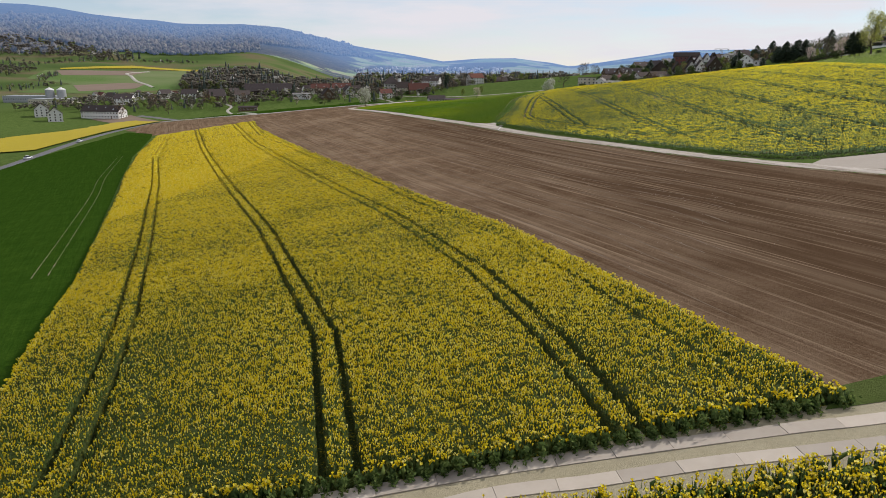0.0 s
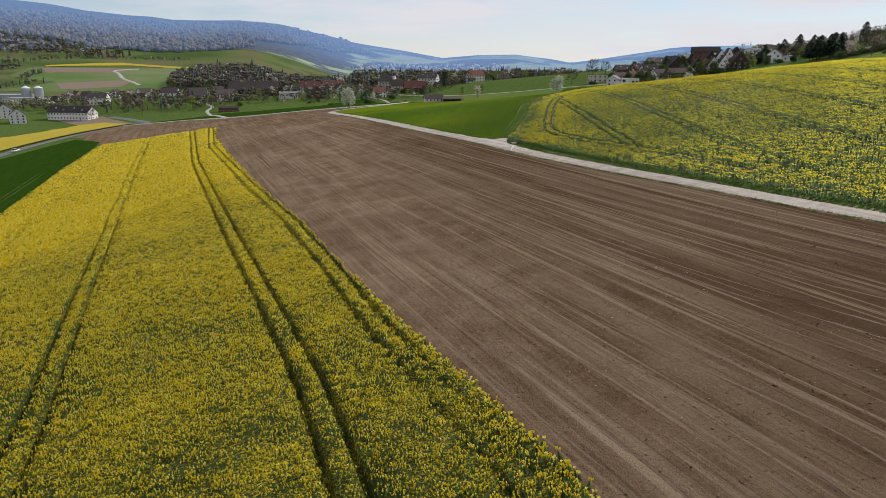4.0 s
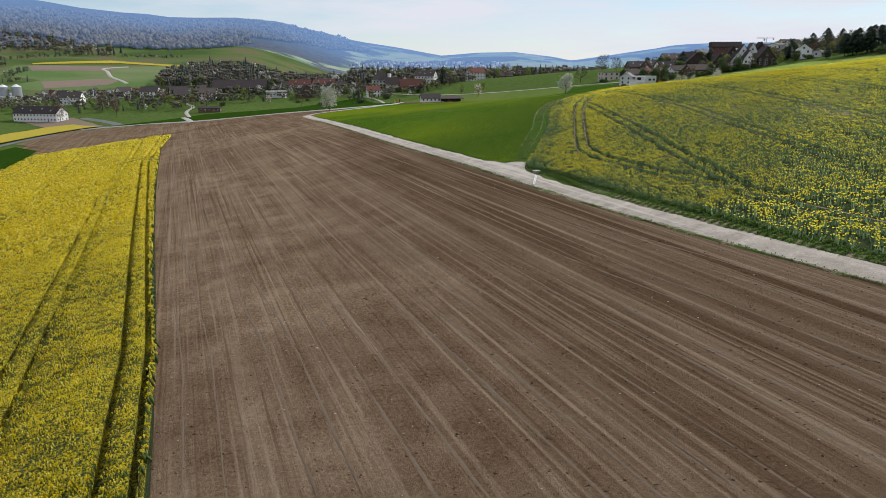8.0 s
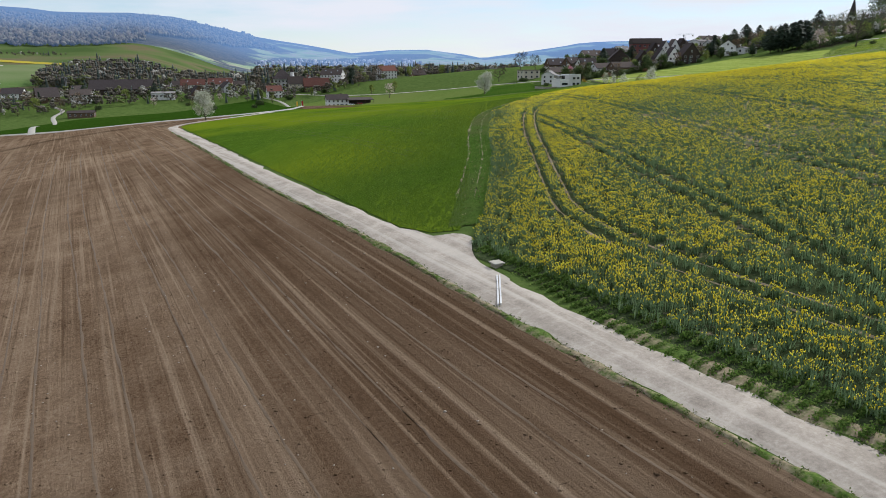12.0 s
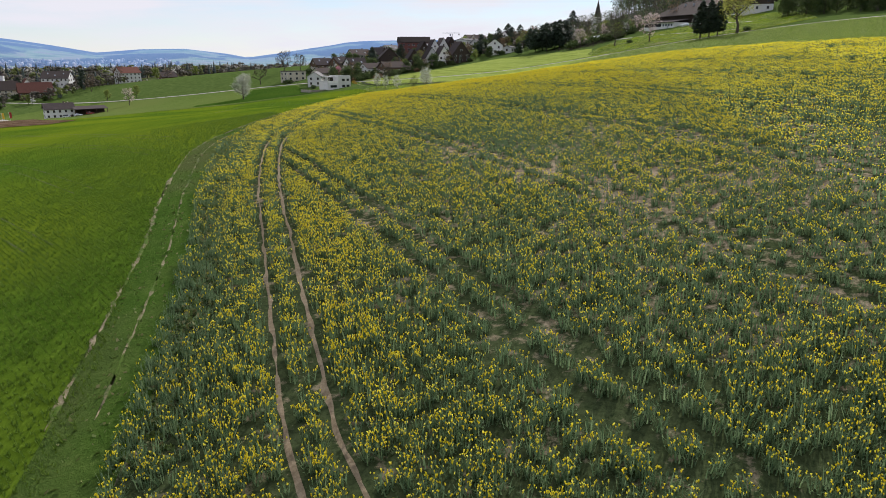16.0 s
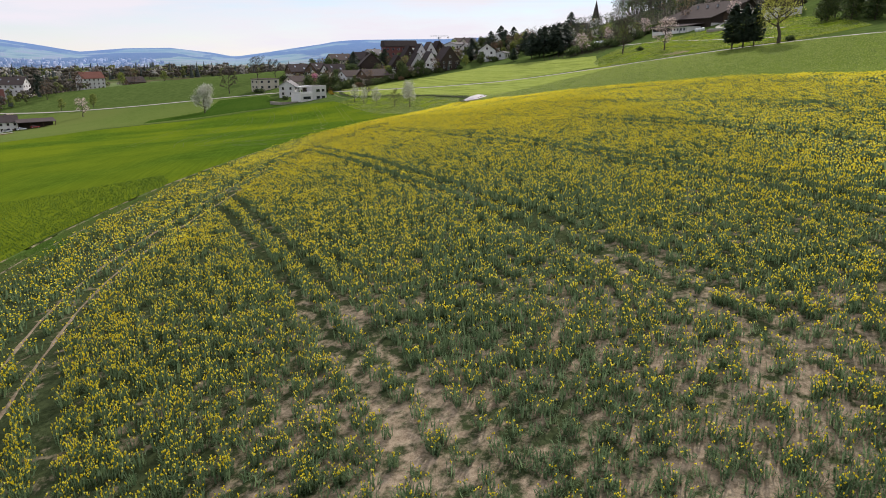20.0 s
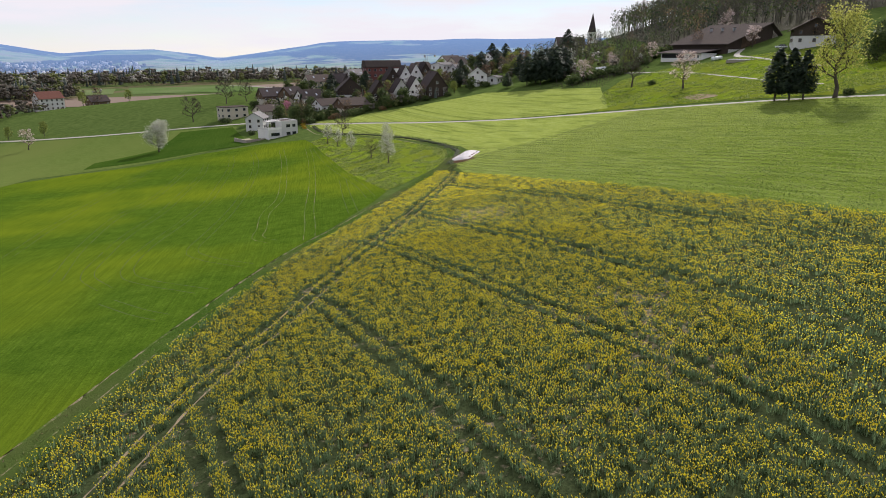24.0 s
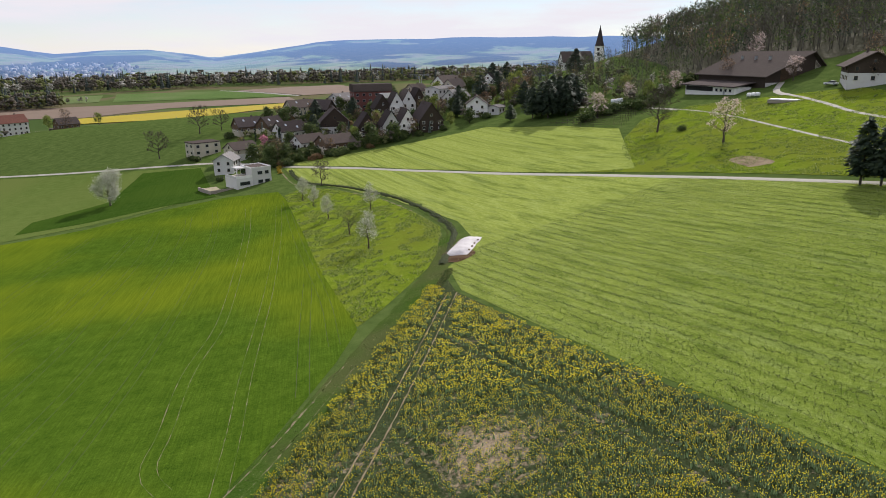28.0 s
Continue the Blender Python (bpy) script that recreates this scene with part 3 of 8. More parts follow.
def f1_canopy():
    """The closed crop: a raised sheet with sides, cut by the wheel tracks."""
    v = np.concatenate([np.arange(F1_V0, 130, 1.0), np.arange(130, F1_V1, 2.5)])
    rng = np.random.default_rng(3)
    cols = []
    left, right = x_slant(F1_LEFT, v), x_slant(F1_RIGHT, v)
    cols += [(left - 0.1, 0.02), (left + 0.15, 0.72)]
    knots = [left + 0.15]
    for c in F1_TRAMS:
        m = x_slant(c, v)
        for s in (-1, 1):
            rut = RUT if c is not F1_D else np.where(v > 92, RUT, 0.05)
            knots += [m + s * GAUGE - rut, m + s * GAUGE + rut]
    knots.append(right - 0.15)
    for i in range(0, len(knots), 2):
        a, b = knots[i], knots[i + 1]
        wide = float(np.median(b - a))
        n = max(1, int(round(wide / 1.3)))
        if i:
            cols += [(a - 0.06, 0.05), (a, 0.66)]
        for k in range(1, n):
            cols.append((a + (b - a) * k / n, 0.80))
        if i + 2 < len(knots):
            cols += [(b, 0.66), (b + 0.06, 0.05)]
    cols += [(right - 0.15, 0.72), (right + 0.1, 0.02)]
    vs = []
    for x, h in cols:
        y = v + F1_SLANT * x
        lift = h + (rng.normal(0, 0.07, len(v)) if h > 0.5 else 0)
        lift = np.where(np.arange(len(v)) == 0, 0.02, lift)
        vs.append(np.column_stack([x, y - (np.arange(len(v)) == 0) * 0.12, height(x, y) + lift]))
    n = len(v)
    a = (np.arange(len(cols) - 1)[:, None] * n + np.arange(n - 1)).ravel()
    return mesh_object("rapeseed_field", np.vstack(vs), np.column_stack([a, a + n, a + n + 1, a + 1]), [M["canopy"]])


F1_OUT = [(x_at(F1_LEFT, y) - 0.6, y) for y in range(28, 346, 12)] + [(x_at(F1_RIGHT, y) + 0.5, y) for y in range(335, 31, -12)]
tagged(drape("crop_ground", F1_OUT, 0.03, M["undergrowth"], 6.0), "dark leafy ground under the flowering crop", "ground", kind="structure")
tagged(f1_canopy(), "dense yellow flowering rapeseed crop with tractor tramlines", "rapeseed field", kind="stuff")

ROAD_C = ((62, 84), (54.5, 96.5), (49, 105.5), (42.5, 119), (33.4, 139.5), (27.8, 151), (21.4, 165.5), (14.4, 183), (8.3, 199), (-6.7, 236), (-25.8, 289), (-38.4, 324), (-44.6, 342), (-47.0, 350), (-46.4, 357), (-43.0, 362.5), (-37, 367), (-30, 375), (-23, 390))
road_line = smooth_line(ROAD_C[:14], 4.0)
road_left = road_line + sides(road_line) * 1.6
PLOUGH = [(x_at(F1_RIGHT, y) + 0.3, y) for y in (33, 50, 70, 90, 110, 130, 150, 180, 210, 240, 270, 300, 334)] + [(-84, 354)] + [tuple(p) for p in road_left[::-1]] + [(66, 66), (60, 40), (40, 36)]
tagged(drape("ploughed_field", PLOUGH, 0.04, M["soil"], 5.0), "bare brown harrowed soil with tractor lines", "ploughed field", kind="structure")
verge_line = smooth_line(ROAD_C[:13], 4.0)
verge_line = verge_line + sides(verge_line) * 1.75
tagged(ribbon("road_verge", [tuple(p) for p in verge_line[::4]], 0.5, 0.10, M["rut"], 1.2, 0.03, 0.16, 4), "thin dry grass edge beside the gravel road", "grass", kind="structure")
right_line = smooth_line(ROAD_C[:14], 4.0)
right_line = right_line - sides(right_line) * 2.0
right_line = right_line[(right_line[:, 1] < 183) & (right_line[:, 1] > 112)]
tagged(ribbon("road_verge", [tuple(p) for p in right_line[::2]], 1.2, 0.09, M["rut"], 1.2, 0.03, 0.14, 4), "green grass edge beside the gravel road", "grass", kind="structure")
tagged(ribbon("gravel_road", ROAD_C, 3.0, 0.07, M["gravel"], 2.0, 0.05, 0.12), "pale gravel farm road", "road", kind="structure")

WHEAT = [(-42.6, 342.5), (-24.0, 289), (-5.3, 238), (9.8, 199.6), (12.2, 196.3), (14.6, 195.6), (17, 206), (20.5, 226), (23.5, 246), (28, 263), (34, 276), (42, 288), (54, 304), (66, 321), (80, 339), (92, 352), (106, 369.5), (113, 379.7), (120.3, 409), (127.5, 446), (135.4, 494), (137, 520), (121, 528.5), (98, 528.3), (76, 520), (53, 518), (20, 505), (-6, 470), (-12, 420), (-25, 377), (-34, 364.5), (-40.5, 359), (-44.0, 354), (-44.6, 349)]
tagged(drape("wheat_field", WHEAT, 0.06, M["wheat"], 5.0), "bright green young wheat field", "wheat field", kind="structure")

F2_LEFT = ((14.5, 190), (17.9, 202), (22.8, 223), (25.3, 239), (30.5, 262), (36.8, 274), (46.4, 289), (56.3, 302.6), (66.7, 317), (82, 337), (93.3, 348.5), (111.5, 369), (130, 389), (137, 397))
F2_NEAR = ((14.5, 189), (17.6, 181.8), (22, 169.6), (28, 155), (39.3, 128.8), (48, 111.5), (53, 104), (58, 101.5), (66, 100), (80, 98), (131, 92))


def f2_far(x):
    return np.interp(x, [p[0] for p in F2_LEFT], [p[1] for p in F2_LEFT])


def f2_near(x):
    return np.interp(x, [p[0] for p in F2_NEAR], [p[1] for p in F2_NEAR])


F2_RIGHT = 131.0
F2_OUT = list(F2_LEFT) + [(F2_RIGHT + 1.5, 383), (F2_RIGHT, 350), (F2_RIGHT, 250), (F2_RIGHT, 150)] + list(F2_NEAR[::-1])
tagged(drape("crop_ground", F2_OUT, 0.05, M["crop_floor"], 5.0), "low leaves and dry soil under the crop", "ground", kind="structure")
STRIP = [(15.4, 196.5), (17, 203), (21.8, 224), (24.5, 240), (29.5, 262), (36, 274.5), (46, 290), (56, 303.5), (66.5, 318), (82, 338), (93.5, 350), (112, 371), (130.5, 391), (137, 399), (143, 408), (150, 420)]
tagged(ribbon("grass_strip", STRIP, 5.0, 0.09, M["verge"], 3.0, 0.0, 0.3), "worn grass strip between two fields", "grass", kind="structure")
MOWN = [(132, 100), (132, 250), (132, 350), (133.5, 383), (139, 398), (147, 404), (153, 412), (159, 430), (160, 450), (160, 476), (155, 503), (147, 527), (149, 555), (160, 541), (172, 522), (188, 485), (200, 440), (206.5, 404), (210, 377), (212.5, 358), (218, 300), (226, 200), (226, 100)]
tagged(drape("mown_meadow", MOWN, 0.05, M["mown_meadow"], 5.0), "light green mown hay meadow with raked rows", "meadow", kind="structure")
LANE = ((-60, 770), (0, 715), (41, 677), (78, 640), (112, 609), (130, 592), (141, 574), (149.7, 559), (161, 542), (172.3, 523), (188.2, 486), (200.7, 441), (206.8, 404.8), (210.2, 377), (212.3, 359), (217, 310), (224, 240))
tagged(ribbon("lane", LANE, 2.5, 0.08, M["pale_lane"], 3.0, 0.03), "narrow pale country lane", "road", kind="structure")
HIGH_LANE = ((300, 560), (276, 538), (279, 505), (275.5, 471), (272, 455), (265.8, 438), (251.5, 408), (241.8, 388), (232, 365))
tagged(ribbon("farm_lane", HIGH_LANE, 1.7, 0.08, M["pale_lane"], 3.0, 0.03), "narrow farm lane on the slope", "road", kind="structure")
MAIN = ((-178, 210), (-182, 276), (-187, 316), (-192, 368), (-191, 420), (-187, 450), (-184, 478), (-192, 510), (-210, 550), (-235, 595), (-262, 630), (-290, 655))
tagged(ribbon("main_road", MAIN, 6.5, 0.12, M["asphalt"], 4.0, 0.05), "grey asphalt country road", "road", kind="structure")
tagged(drape("dark_wheat_field", [(-29, 29), (-33, 52), (-41, 70), (-56, 106), (-78, 158), (-92, 191), (-119, 259), (-141, 328), (-150, 352), (-176, 380), (-183, 300), (-176, 210), (-140, 100), (-100, 20)], 0.05, M["dark_wheat"], 6.0), "dark green young corn field", "wheat field", kind="structure")
tagged(drape("far_rapeseed", [(-199, 330), (-198, 370), (-197, 400), (-193, 440), (-194, 470), (-202, 512), (-220, 545), (-245, 580), (-275, 612), (-290, 600), (-282, 545), (-250, 480), (-243, 440), (-258, 405), (-262, 330)], 0.6, M["far_yellow"], 6.0), "distant yellow rapeseed strip", "rapeseed field", kind="stuff")

# ---- crops: plants one by one ----
def lattice(x, y, scale, seed=0):
    """Smooth value noise in 0..1 over the plan."""
    tab = np.random.default_rng(100 + seed).random((64, 64))
    u, v = x / scale + 1000.3, y / scale + 1000.7
    i, j = np.floor(u).astype(int), np.floor(v).astype(int)
    fu, fv = u - i, v - j
    fu, fv = fu * fu * (3 - 2 * fu), fv * fv * (3 - 2 * fv)
    a, b = tab[i % 64, j % 64], tab[(i + 1) % 64, j % 64]
    c, d = tab[i % 64, (j + 1) % 64], tab[(i + 1) % 64, (j + 1) % 64]
    return (a * (1 - fu) + b * fu) * (1 - fv) + (c * (1 - fu) + d * fu) * fv


def clouded(x, y, scale, seed=0):
    return 0.55 * lattice(x, y, scale, seed) + 0.3 * lattice(x, y, scale * 0.45, seed + 7) + 0.15 * lattice(x, y, scale * 0.18, seed + 13)


def line_distance(x, y, line):
    best = np.full(len(x), 1e9)
    for (ax, ay), (bx, by) in zip(line[:-1], line[1:]):
        dx, dy = bx - ax, by - ay
        t = np.clip(((x - ax) * dx + (y - ay) * dy) / (dx * dx + dy * dy + 1e-9), 0, 1)
        best = np.minimum(best, np.hypot(x - ax - t * dx, y - ay - t * dy))
    return best


class Stand:
    """Collects many copies of small shapes into one mesh."""

    def __init__(self):
        self.v, self.f, self.m, self.n = [], [], [], 0

    def put(self, shape, x, y, z, size, tall, rng, lean=0.12):
        sv, sf, sm = shape
        n = len(x)
        if n == 0:
            return
        a = rng.random(n) * 6.2832
        ca, sa = np.cos(a)[:, None], np.sin(a)[:, None]
        px = (sv[:, 0] * ca - sv[:, 1] * sa) * size[:, None]
        py = (sv[:, 0] * sa + sv[:, 1] * ca) * size[:, None]
        pz = sv[:, 2][None, :] * tall[:, None]
        lx, ly = rng.normal(0, lean, n)[:, None], rng.normal(0, lean, n)[:, None]
        px, py = px + pz * lx, py + pz * ly
        self.v.append(np.stack([px + x[:, None], py + y[:, None], pz + z[:, None]], -1).reshape(-1, 3))
        base = (np.arange(n) * len(sv))[:, None, None] + self.n
        self.f.append((sf[None] + base).reshape(-1, 3))
        self.m.append(np.tile(sm, n))
        self.n += n * len(sv)

    def build(self, name, mats):
        return mesh_object(name, np.vstack(self.v), np.vstack(self.f), mats, np.concatenate(self.m))


def spindle(sides_n, r, z0, zm, z1, dx=0.0, dy=0.0):
    v = [(dx, dy, z0), (dx, dy, z1)] + [(dx + r * math.cos(6.2832 * k / sides_n), dy + r * math.sin(6.2832 * k / sides_n), zm) for k in range(sides_n)]
    f = []
    for k in range(sides_n):
        a, b = 2 + k, 2 + (k + 1) % sides_n
        f += [(0, b, a), (1, a, b)]
    return v, f


def merge(*bits):
    """Shapes with their material numbers, as one template."""
    v, f, m = [], [], []
    for (bv, bf), mat in bits:
        f += [tuple(i + len(v) for i in t) for t in bf]
        m += [mat] * len(bf)
        v += bv
    return np.array(v, float), np.array(f, int), np.array(m, int)


def scatter(lo, hi, per_m2, rng):
    n = int((hi[0] - lo[0]) * (hi[1] - lo[1]) * per_m2)
    return lo[0] + rng.random(n) * (hi[0] - lo[0]), lo[1] + rng.random(n) * (hi[1] - lo[1])


FLY = ((0, 0), (3, 80), (5, 125), (9, 155), (17, 172), (29, 196), (44, 222), (62, 252), (80, 287), (90, 310))

# closed crop beside the concrete track
def cup(r, z0, z1, cx=0.0, cy=0.0):
    """One flower spike: petals that open upwards from the stalk."""
    v = [(cx, cy, z0)] + [(cx + r * math.cos(2.0944 * k + 9 * cx), cy + r * math.sin(2.0944 * k + 9 * cx), z1 - 0.12 * k * (z1 - z0)) for k in range(3)]
    return v, [(0, 2, 1), (0, 3, 2), (0, 1, 3)]


def blade(cx, cy, z0, z1, out, a, w=0.035):
    c, q = math.cos(a), math.sin(a)
    return [(cx - q * w, cy + c * w, z0), (cx + q * w, cy - c * w, z0), (cx + c * out, cy + q * out, z1)], [(0, 1, 2)]


HEAD = merge((cup(0.052, -0.04, 0.17, 0.12, 0.06), 1), (cup(0.050, -0.10, 0.11, -0.12, -0.02), 1), (cup(0.048, -0.08, 0.14, 0.02, -0.14), 1), (blade(0.08, 0.05, -0.40, 0.02, 0.10, 0.6, 0.05), 0), (blade(-0.08, -0.05, -0.42, 0.02, 0.10, 3.6, 0.05), 0))
BUD = merge((cup(0.046, -0.02, 0.13, 0.09, 0.04), 0), (cup(0.048, -0.04, 0.13, -0.08, -0.05), 1), (blade(0.08, 0.05, -0.40, 0.07, 0.10, 0.6, 0.06), 0), (blade(-0.08, -0.05, -0.42, 0.05, 0.10, 3.6, 0.06), 0))
HEAD_FAR = merge((cup(0.10, -0.08, 0.26, 0.10, 0.03), 1), (cup(0.095, -0.12, 0.20, -0.10, -0.06), 1), (cup(0.09, -0.12, 0.20, 0.02, -0.15), 1))
STALK = merge((spindle(3, 0.13, -0.95, -0.35, 0.02), 0), (cup(0.075, -0.04, 0.18), 1), (cup(0.065, -0.12, 0.10, 0.13, 0.05), 1))


def f1_plants():
    rng = np.random.default_rng(11)
    st = Stand()
    for y0, y1, dens in ((26, 75, 20.0), (75, 125, 12.0), (125, 180, 6.0), (180, 260, 3.4), (260, 346, 2.2)):
        x, y = scatter((-165, y0), (24, y1), dens, rng)
        l, r = x_at(F1_LEFT, y), x_at(F1_RIGHT, y)
        k = (x > l - 0.1) & (x < r + 0.1) & (y > F1_V0 + F1_SLANT * x - 0.1) & (y < F1_V1 - 8 + F1_SLANT * x)
        x, y = x[k], y[k]
        gap = np.full(len(x), 9.0)
        for c in F1_TRAMS[:3]:
            gap = np.minimum(gap, np.abs(np.abs(x - x_at(c, y)) - GAUGE))
        m = x_at(F1_D, y)
        gap = np.minimum(gap, np.where(y > 95, np.abs(np.abs(x - m) - GAUGE), np.abs(x - m + GAUGE) + 0.14))
        d = line_distance(x, y, FLY)
        k = (gap > RUT + 0.06 + 0.0005 * d) & (rng.random(len(x)) < np.clip(70.0 / np.maximum(d, 1), 0.25, 1.0))
        x, y, d = x[k], y[k], d[k]
        edge = (x < x_at(F1_LEFT, y) + 0.5) | (x > x_at(F1_RIGHT, y) - 0.5) | (y < F1_V0 + F1_SLANT * x + 0.6)
        z = height(x, y)
        top = 0.90 + rng.normal(0, 0.08, len(x)) + 0.10 * lattice(x, y, 3.0, 4)
        sparse = clouded(x, y, 9.0, 2) + 0.20 * ease(80, 32, y) - 0.22 * ease(95, 150, y) > 0.40 + 0.60 * rng.random(len(x))
        near = (d < 60) & ~edge
        size = rng.uniform(0.7, 1.15, len(x)) * (1 + np.clip(d - 60, 0, 200) * 0.004)
        g = near & ~sparse
        st.put(HEAD, x[g], y[g], z[g] + top[g], size[g], rng.uniform(0.65, 1.15, g.sum()), rng)
        g = near & sparse
        st.put(BUD, x[g], y[g], z[g] + top[g], size[g], rng.uniform(0.7, 1.1, g.sum()), rng)
        g = ~near & ~edge
        st.put(HEAD_FAR, x[g], y[g], z[g] + top[g], size[g], rng.uniform(0.7, 1.2, g.sum()), rng)
        st.put(STALK, x[edge], y[edge], z[edge] + top[edge] * rng.uniform(0.75, 1.0, edge.sum()), size[edge] * 1.2, rng.uniform(0.8, 1.05, edge.sum()), rng, 0.2)
    return st.build("rapeseed_flowers", [M["rape_leaf"], M["rape_flower"]])


tagged(f1_plants(), "yellow rapeseed flower heads above green stems", "rapeseed", kind="stuff")

# the opposite crop, of which only an edge is seen
def f0_plants():
    rng = np.random.default_rng(12)
    st = Stand()
    x, y = scatter((-4, 20), (34, 29), 14.0, rng)
    k = y < 25.6 + 0.11 * (x - 3) + 0.35 * lattice(x, y, 1.2, 9)
    x, y = x[k], y[k]
    z = height(x, y)
    top = 0.75 + rng.normal(0, 0.12, len(x)) + 0.2 * lattice(x, y, 2.0, 4)
    s = rng.random(len(x)) < 0.45
    size = rng.uniform(0.7, 1.3, len(x))
    st.put(HEAD, x[~s], y[~s], z[~s] + top[~s], size[~s], rng.uniform(0.6, 1.1, (~s).sum()), rng)
    st.put(STALK, x[s], y[s], z[s] + top[s], size[s] * 1.2, rng.uniform(0.7, 1.1, s.sum()), rng, 0.2)
    return st.build("rapeseed_flowers", [M["rape_leaf"], M["rape_flower"]])


tagged(f0_plants(), "yellow rapeseed in flower beside the concrete track", "rapeseed", kind="stuff")
F0_OUT = [(-8, 24.5), (3, 25.3), (14, 26.5), (40, 29.3), (40, 5), (-8, 5)]
tagged(drape("crop_ground", F0_OUT, 0.04, M["undergrowth"], 3.0), "dark leafy ground under the flowering crop", "ground", kind="structure")

# the hillside crop, thin and gappy
F2_HEADLAND = smooth_line(((42, 140), (39, 148.5), (36, 157), (31.5, 168), (27, 180), (25.2, 186.5), (24.1, 195), (25.4, 205), (28.4, 222), (31, 236), (34.6, 251), (38, 261), (45.5, 273.5), (55, 288), (64.7, 302), (70.6, 307.6), (76.8, 315.5), (89, 330), (106.5, 351), (133.6, 385.5)), 3.0)
F2_TRAMS = (34.3, 47.4, 62.2, 76.8, 91.2, 104.0, 122.0)


def sprig(seed, shoots, heads, fat=1.0, leaves=2):
    """A bushy rapeseed plant one unit high: upright shoots with many narrow leaves, small flower spikes on top."""
    rng = np.random.default_rng(seed)
    bits = []
    for k in range(shoots):
        a, r = 2.4 * k + rng.normal(0, 0.3), 0.48 * math.sqrt((k + 0.5) / shoots)
        bx, by = 0.5 * r * math.cos(a), 0.5 * r * math.sin(a)
        tip = rng.uniform(0.76, 1.0) - 0.28 * r
        bits.append((blade(bx, by, 0.0, tip, 0.5 * r, a, 0.045 * fat), 0))
        for j in range(leaves):
            z = 0.06 + 0.66 * (j + rng.random()) / leaves
            u, turn = z * 0.9, rng.random() * 6.28
            bits.append((blade(bx * (1 + u), by * (1 + u), z, z + rng.uniform(0.06, 0.22), rng.uniform(0.13, 0.24), turn, 0.032 * fat), 0))
        if k < heads:
            q = rng.uniform(0.034, 0.048) * fat
            x, y = r * math.cos(a), r * math.sin(a)
            bits.append((cup(q, tip - 0.05, tip + rng.uniform(0.07, 0.12), x, y), 1))
            if leaves > 2:
                bits.append((cup(q * 0.9, tip - 0.10, tip + rng.uniform(0.0, 0.05), x + rng.normal(0, 0.06), y + rng.normal(0, 0.06)), 1))
    return merge(*bits)


def f2_plants():
    rng = np.random.default_rng(21)
    st = Stand()
    kinds = ([[sprig(40 + 7 * h + k, 6, h, 1.15, 4) for k in range(5)] for h in (0, 2, 3, 5)],
             [[sprig(90 + 7 * h + k, 4, h, 1.7, 1) for k in range(4)] for h in (0, 2, 3, 4)],
             [[sprig(150 + 7 * h + k, 4, h, 2.3, 0) for k in range(4)] for h in (0, 2, 3, 4)])
    for zone in (0, 1, 2):
        x, y = scatter((13, 90), (132, 398), (6.0, 4.2, 2.5)[zone], rng)
        d = line_distance(x, y, FLY)
        d = np.where(y < 160, 99.0, d)
        k = ((d < 22), (d >= 22) & (d < 46), d >= 46)[zone]
        k &= (y > f2_near(x) + 2.8) & (y < f2_far(x) - 0.4) & (x > 15) & (x < F2_RIGHT)
        x, y, d = x[k], y[k], d[k]
        head_d = np.abs(line_distance(x, y, F2_HEADLAND) - GAUGE)
        inner = line_distance(x, y, F2_LEFT)
        road = line_distance(x, y, F2_NEAR)
        gap = np.where(line_distance(x, y, F2_HEADLAND) < 3, head_d, 9.0)
        in_land = (inner > 7.5) & (road > 9)
        for t in F2_TRAMS:
            gap = np.minimum(gap, np.where(in_land, np.abs(np.abs(x - t - 0.6 * np.sin(y * 0.03)) - GAUGE), 9.0))
        bare = np.exp(-(((x - 54) / 24) ** 2 + ((y - 217) / 30) ** 2)) * 0.72 + np.exp(-(((x - 110) / 7) ** 2 + ((y - 337) / 9) ** 2)) * 0.9
        bare = bare + np.exp(-(((x - 97) / 7) ** 2 + ((y - 289) / 6) ** 2)) * 0.5 + np.exp(-(((x - 88) / 10) ** 2 + ((y - 342) / 3.5) ** 2)) * 0.5
        bare = bare + np.exp(-(((x - 56) / 10) ** 2 + ((y - 231) / 9) ** 2)) * 0.45
        bare = np.clip(bare, 0, 1)
        thin = 0.55 * lattice(x, y, 0.9, 3) + 0.30 * lattice(x, y, 2.4, 4) + 0.15 * lattice(x, y, 8.0, 6)
        keep = (gap > (0.40, 0.43, 0.46)[zone] * (0.9 + 0.2 * lattice(x, y, 2.0, 31))) & (thin > 0.02 + 0.27 * bare)
        x, y, d, inner, road, bare, gap = (a[keep] for a in (x, y, d, inner, road, bare, gap))
        bloom = (0.37, 0.40, 0.46)[zone] + 0.75 * (clouded(x, y, 14.0, 5) - 0.5)
        bloom += 0.70 * np.exp(-((inner - 8.0) / 3.5) ** 2) + 0.40 * ease(66, 98, x) + 0.25 * ease(250, 300, y) + 0.5 * ease(245, 290, y) * np.exp(-((inner - 10) / 10) ** 2)
        bloom += 0.28 * ease(25, 6, road) * ease(2, 5, road) - 0.35 * ease(4.5, 1.5, inner) - 0.3 * ease(3.0, 1.0, road)
        bloom -= 0.35 * np.exp(-(((x - 103) / 9) ** 2 + ((y - 306) / 7) ** 2)) + 0.1 * bare
        bloom = np.clip(bloom + rng.normal(0, 0.13, len(x)), 0, 1)
        z = height(x, y)
        tall = (0.62 + 0.28 * lattice(x, y, 6.0, 8) + rng.normal(0, 0.08, len(x))) * (1 - 0.25 * np.clip(bare, 0, 1))
        size = rng.uniform(0.52, 0.82, len(x)) * (1.0, 1.15, 1.5)[zone]
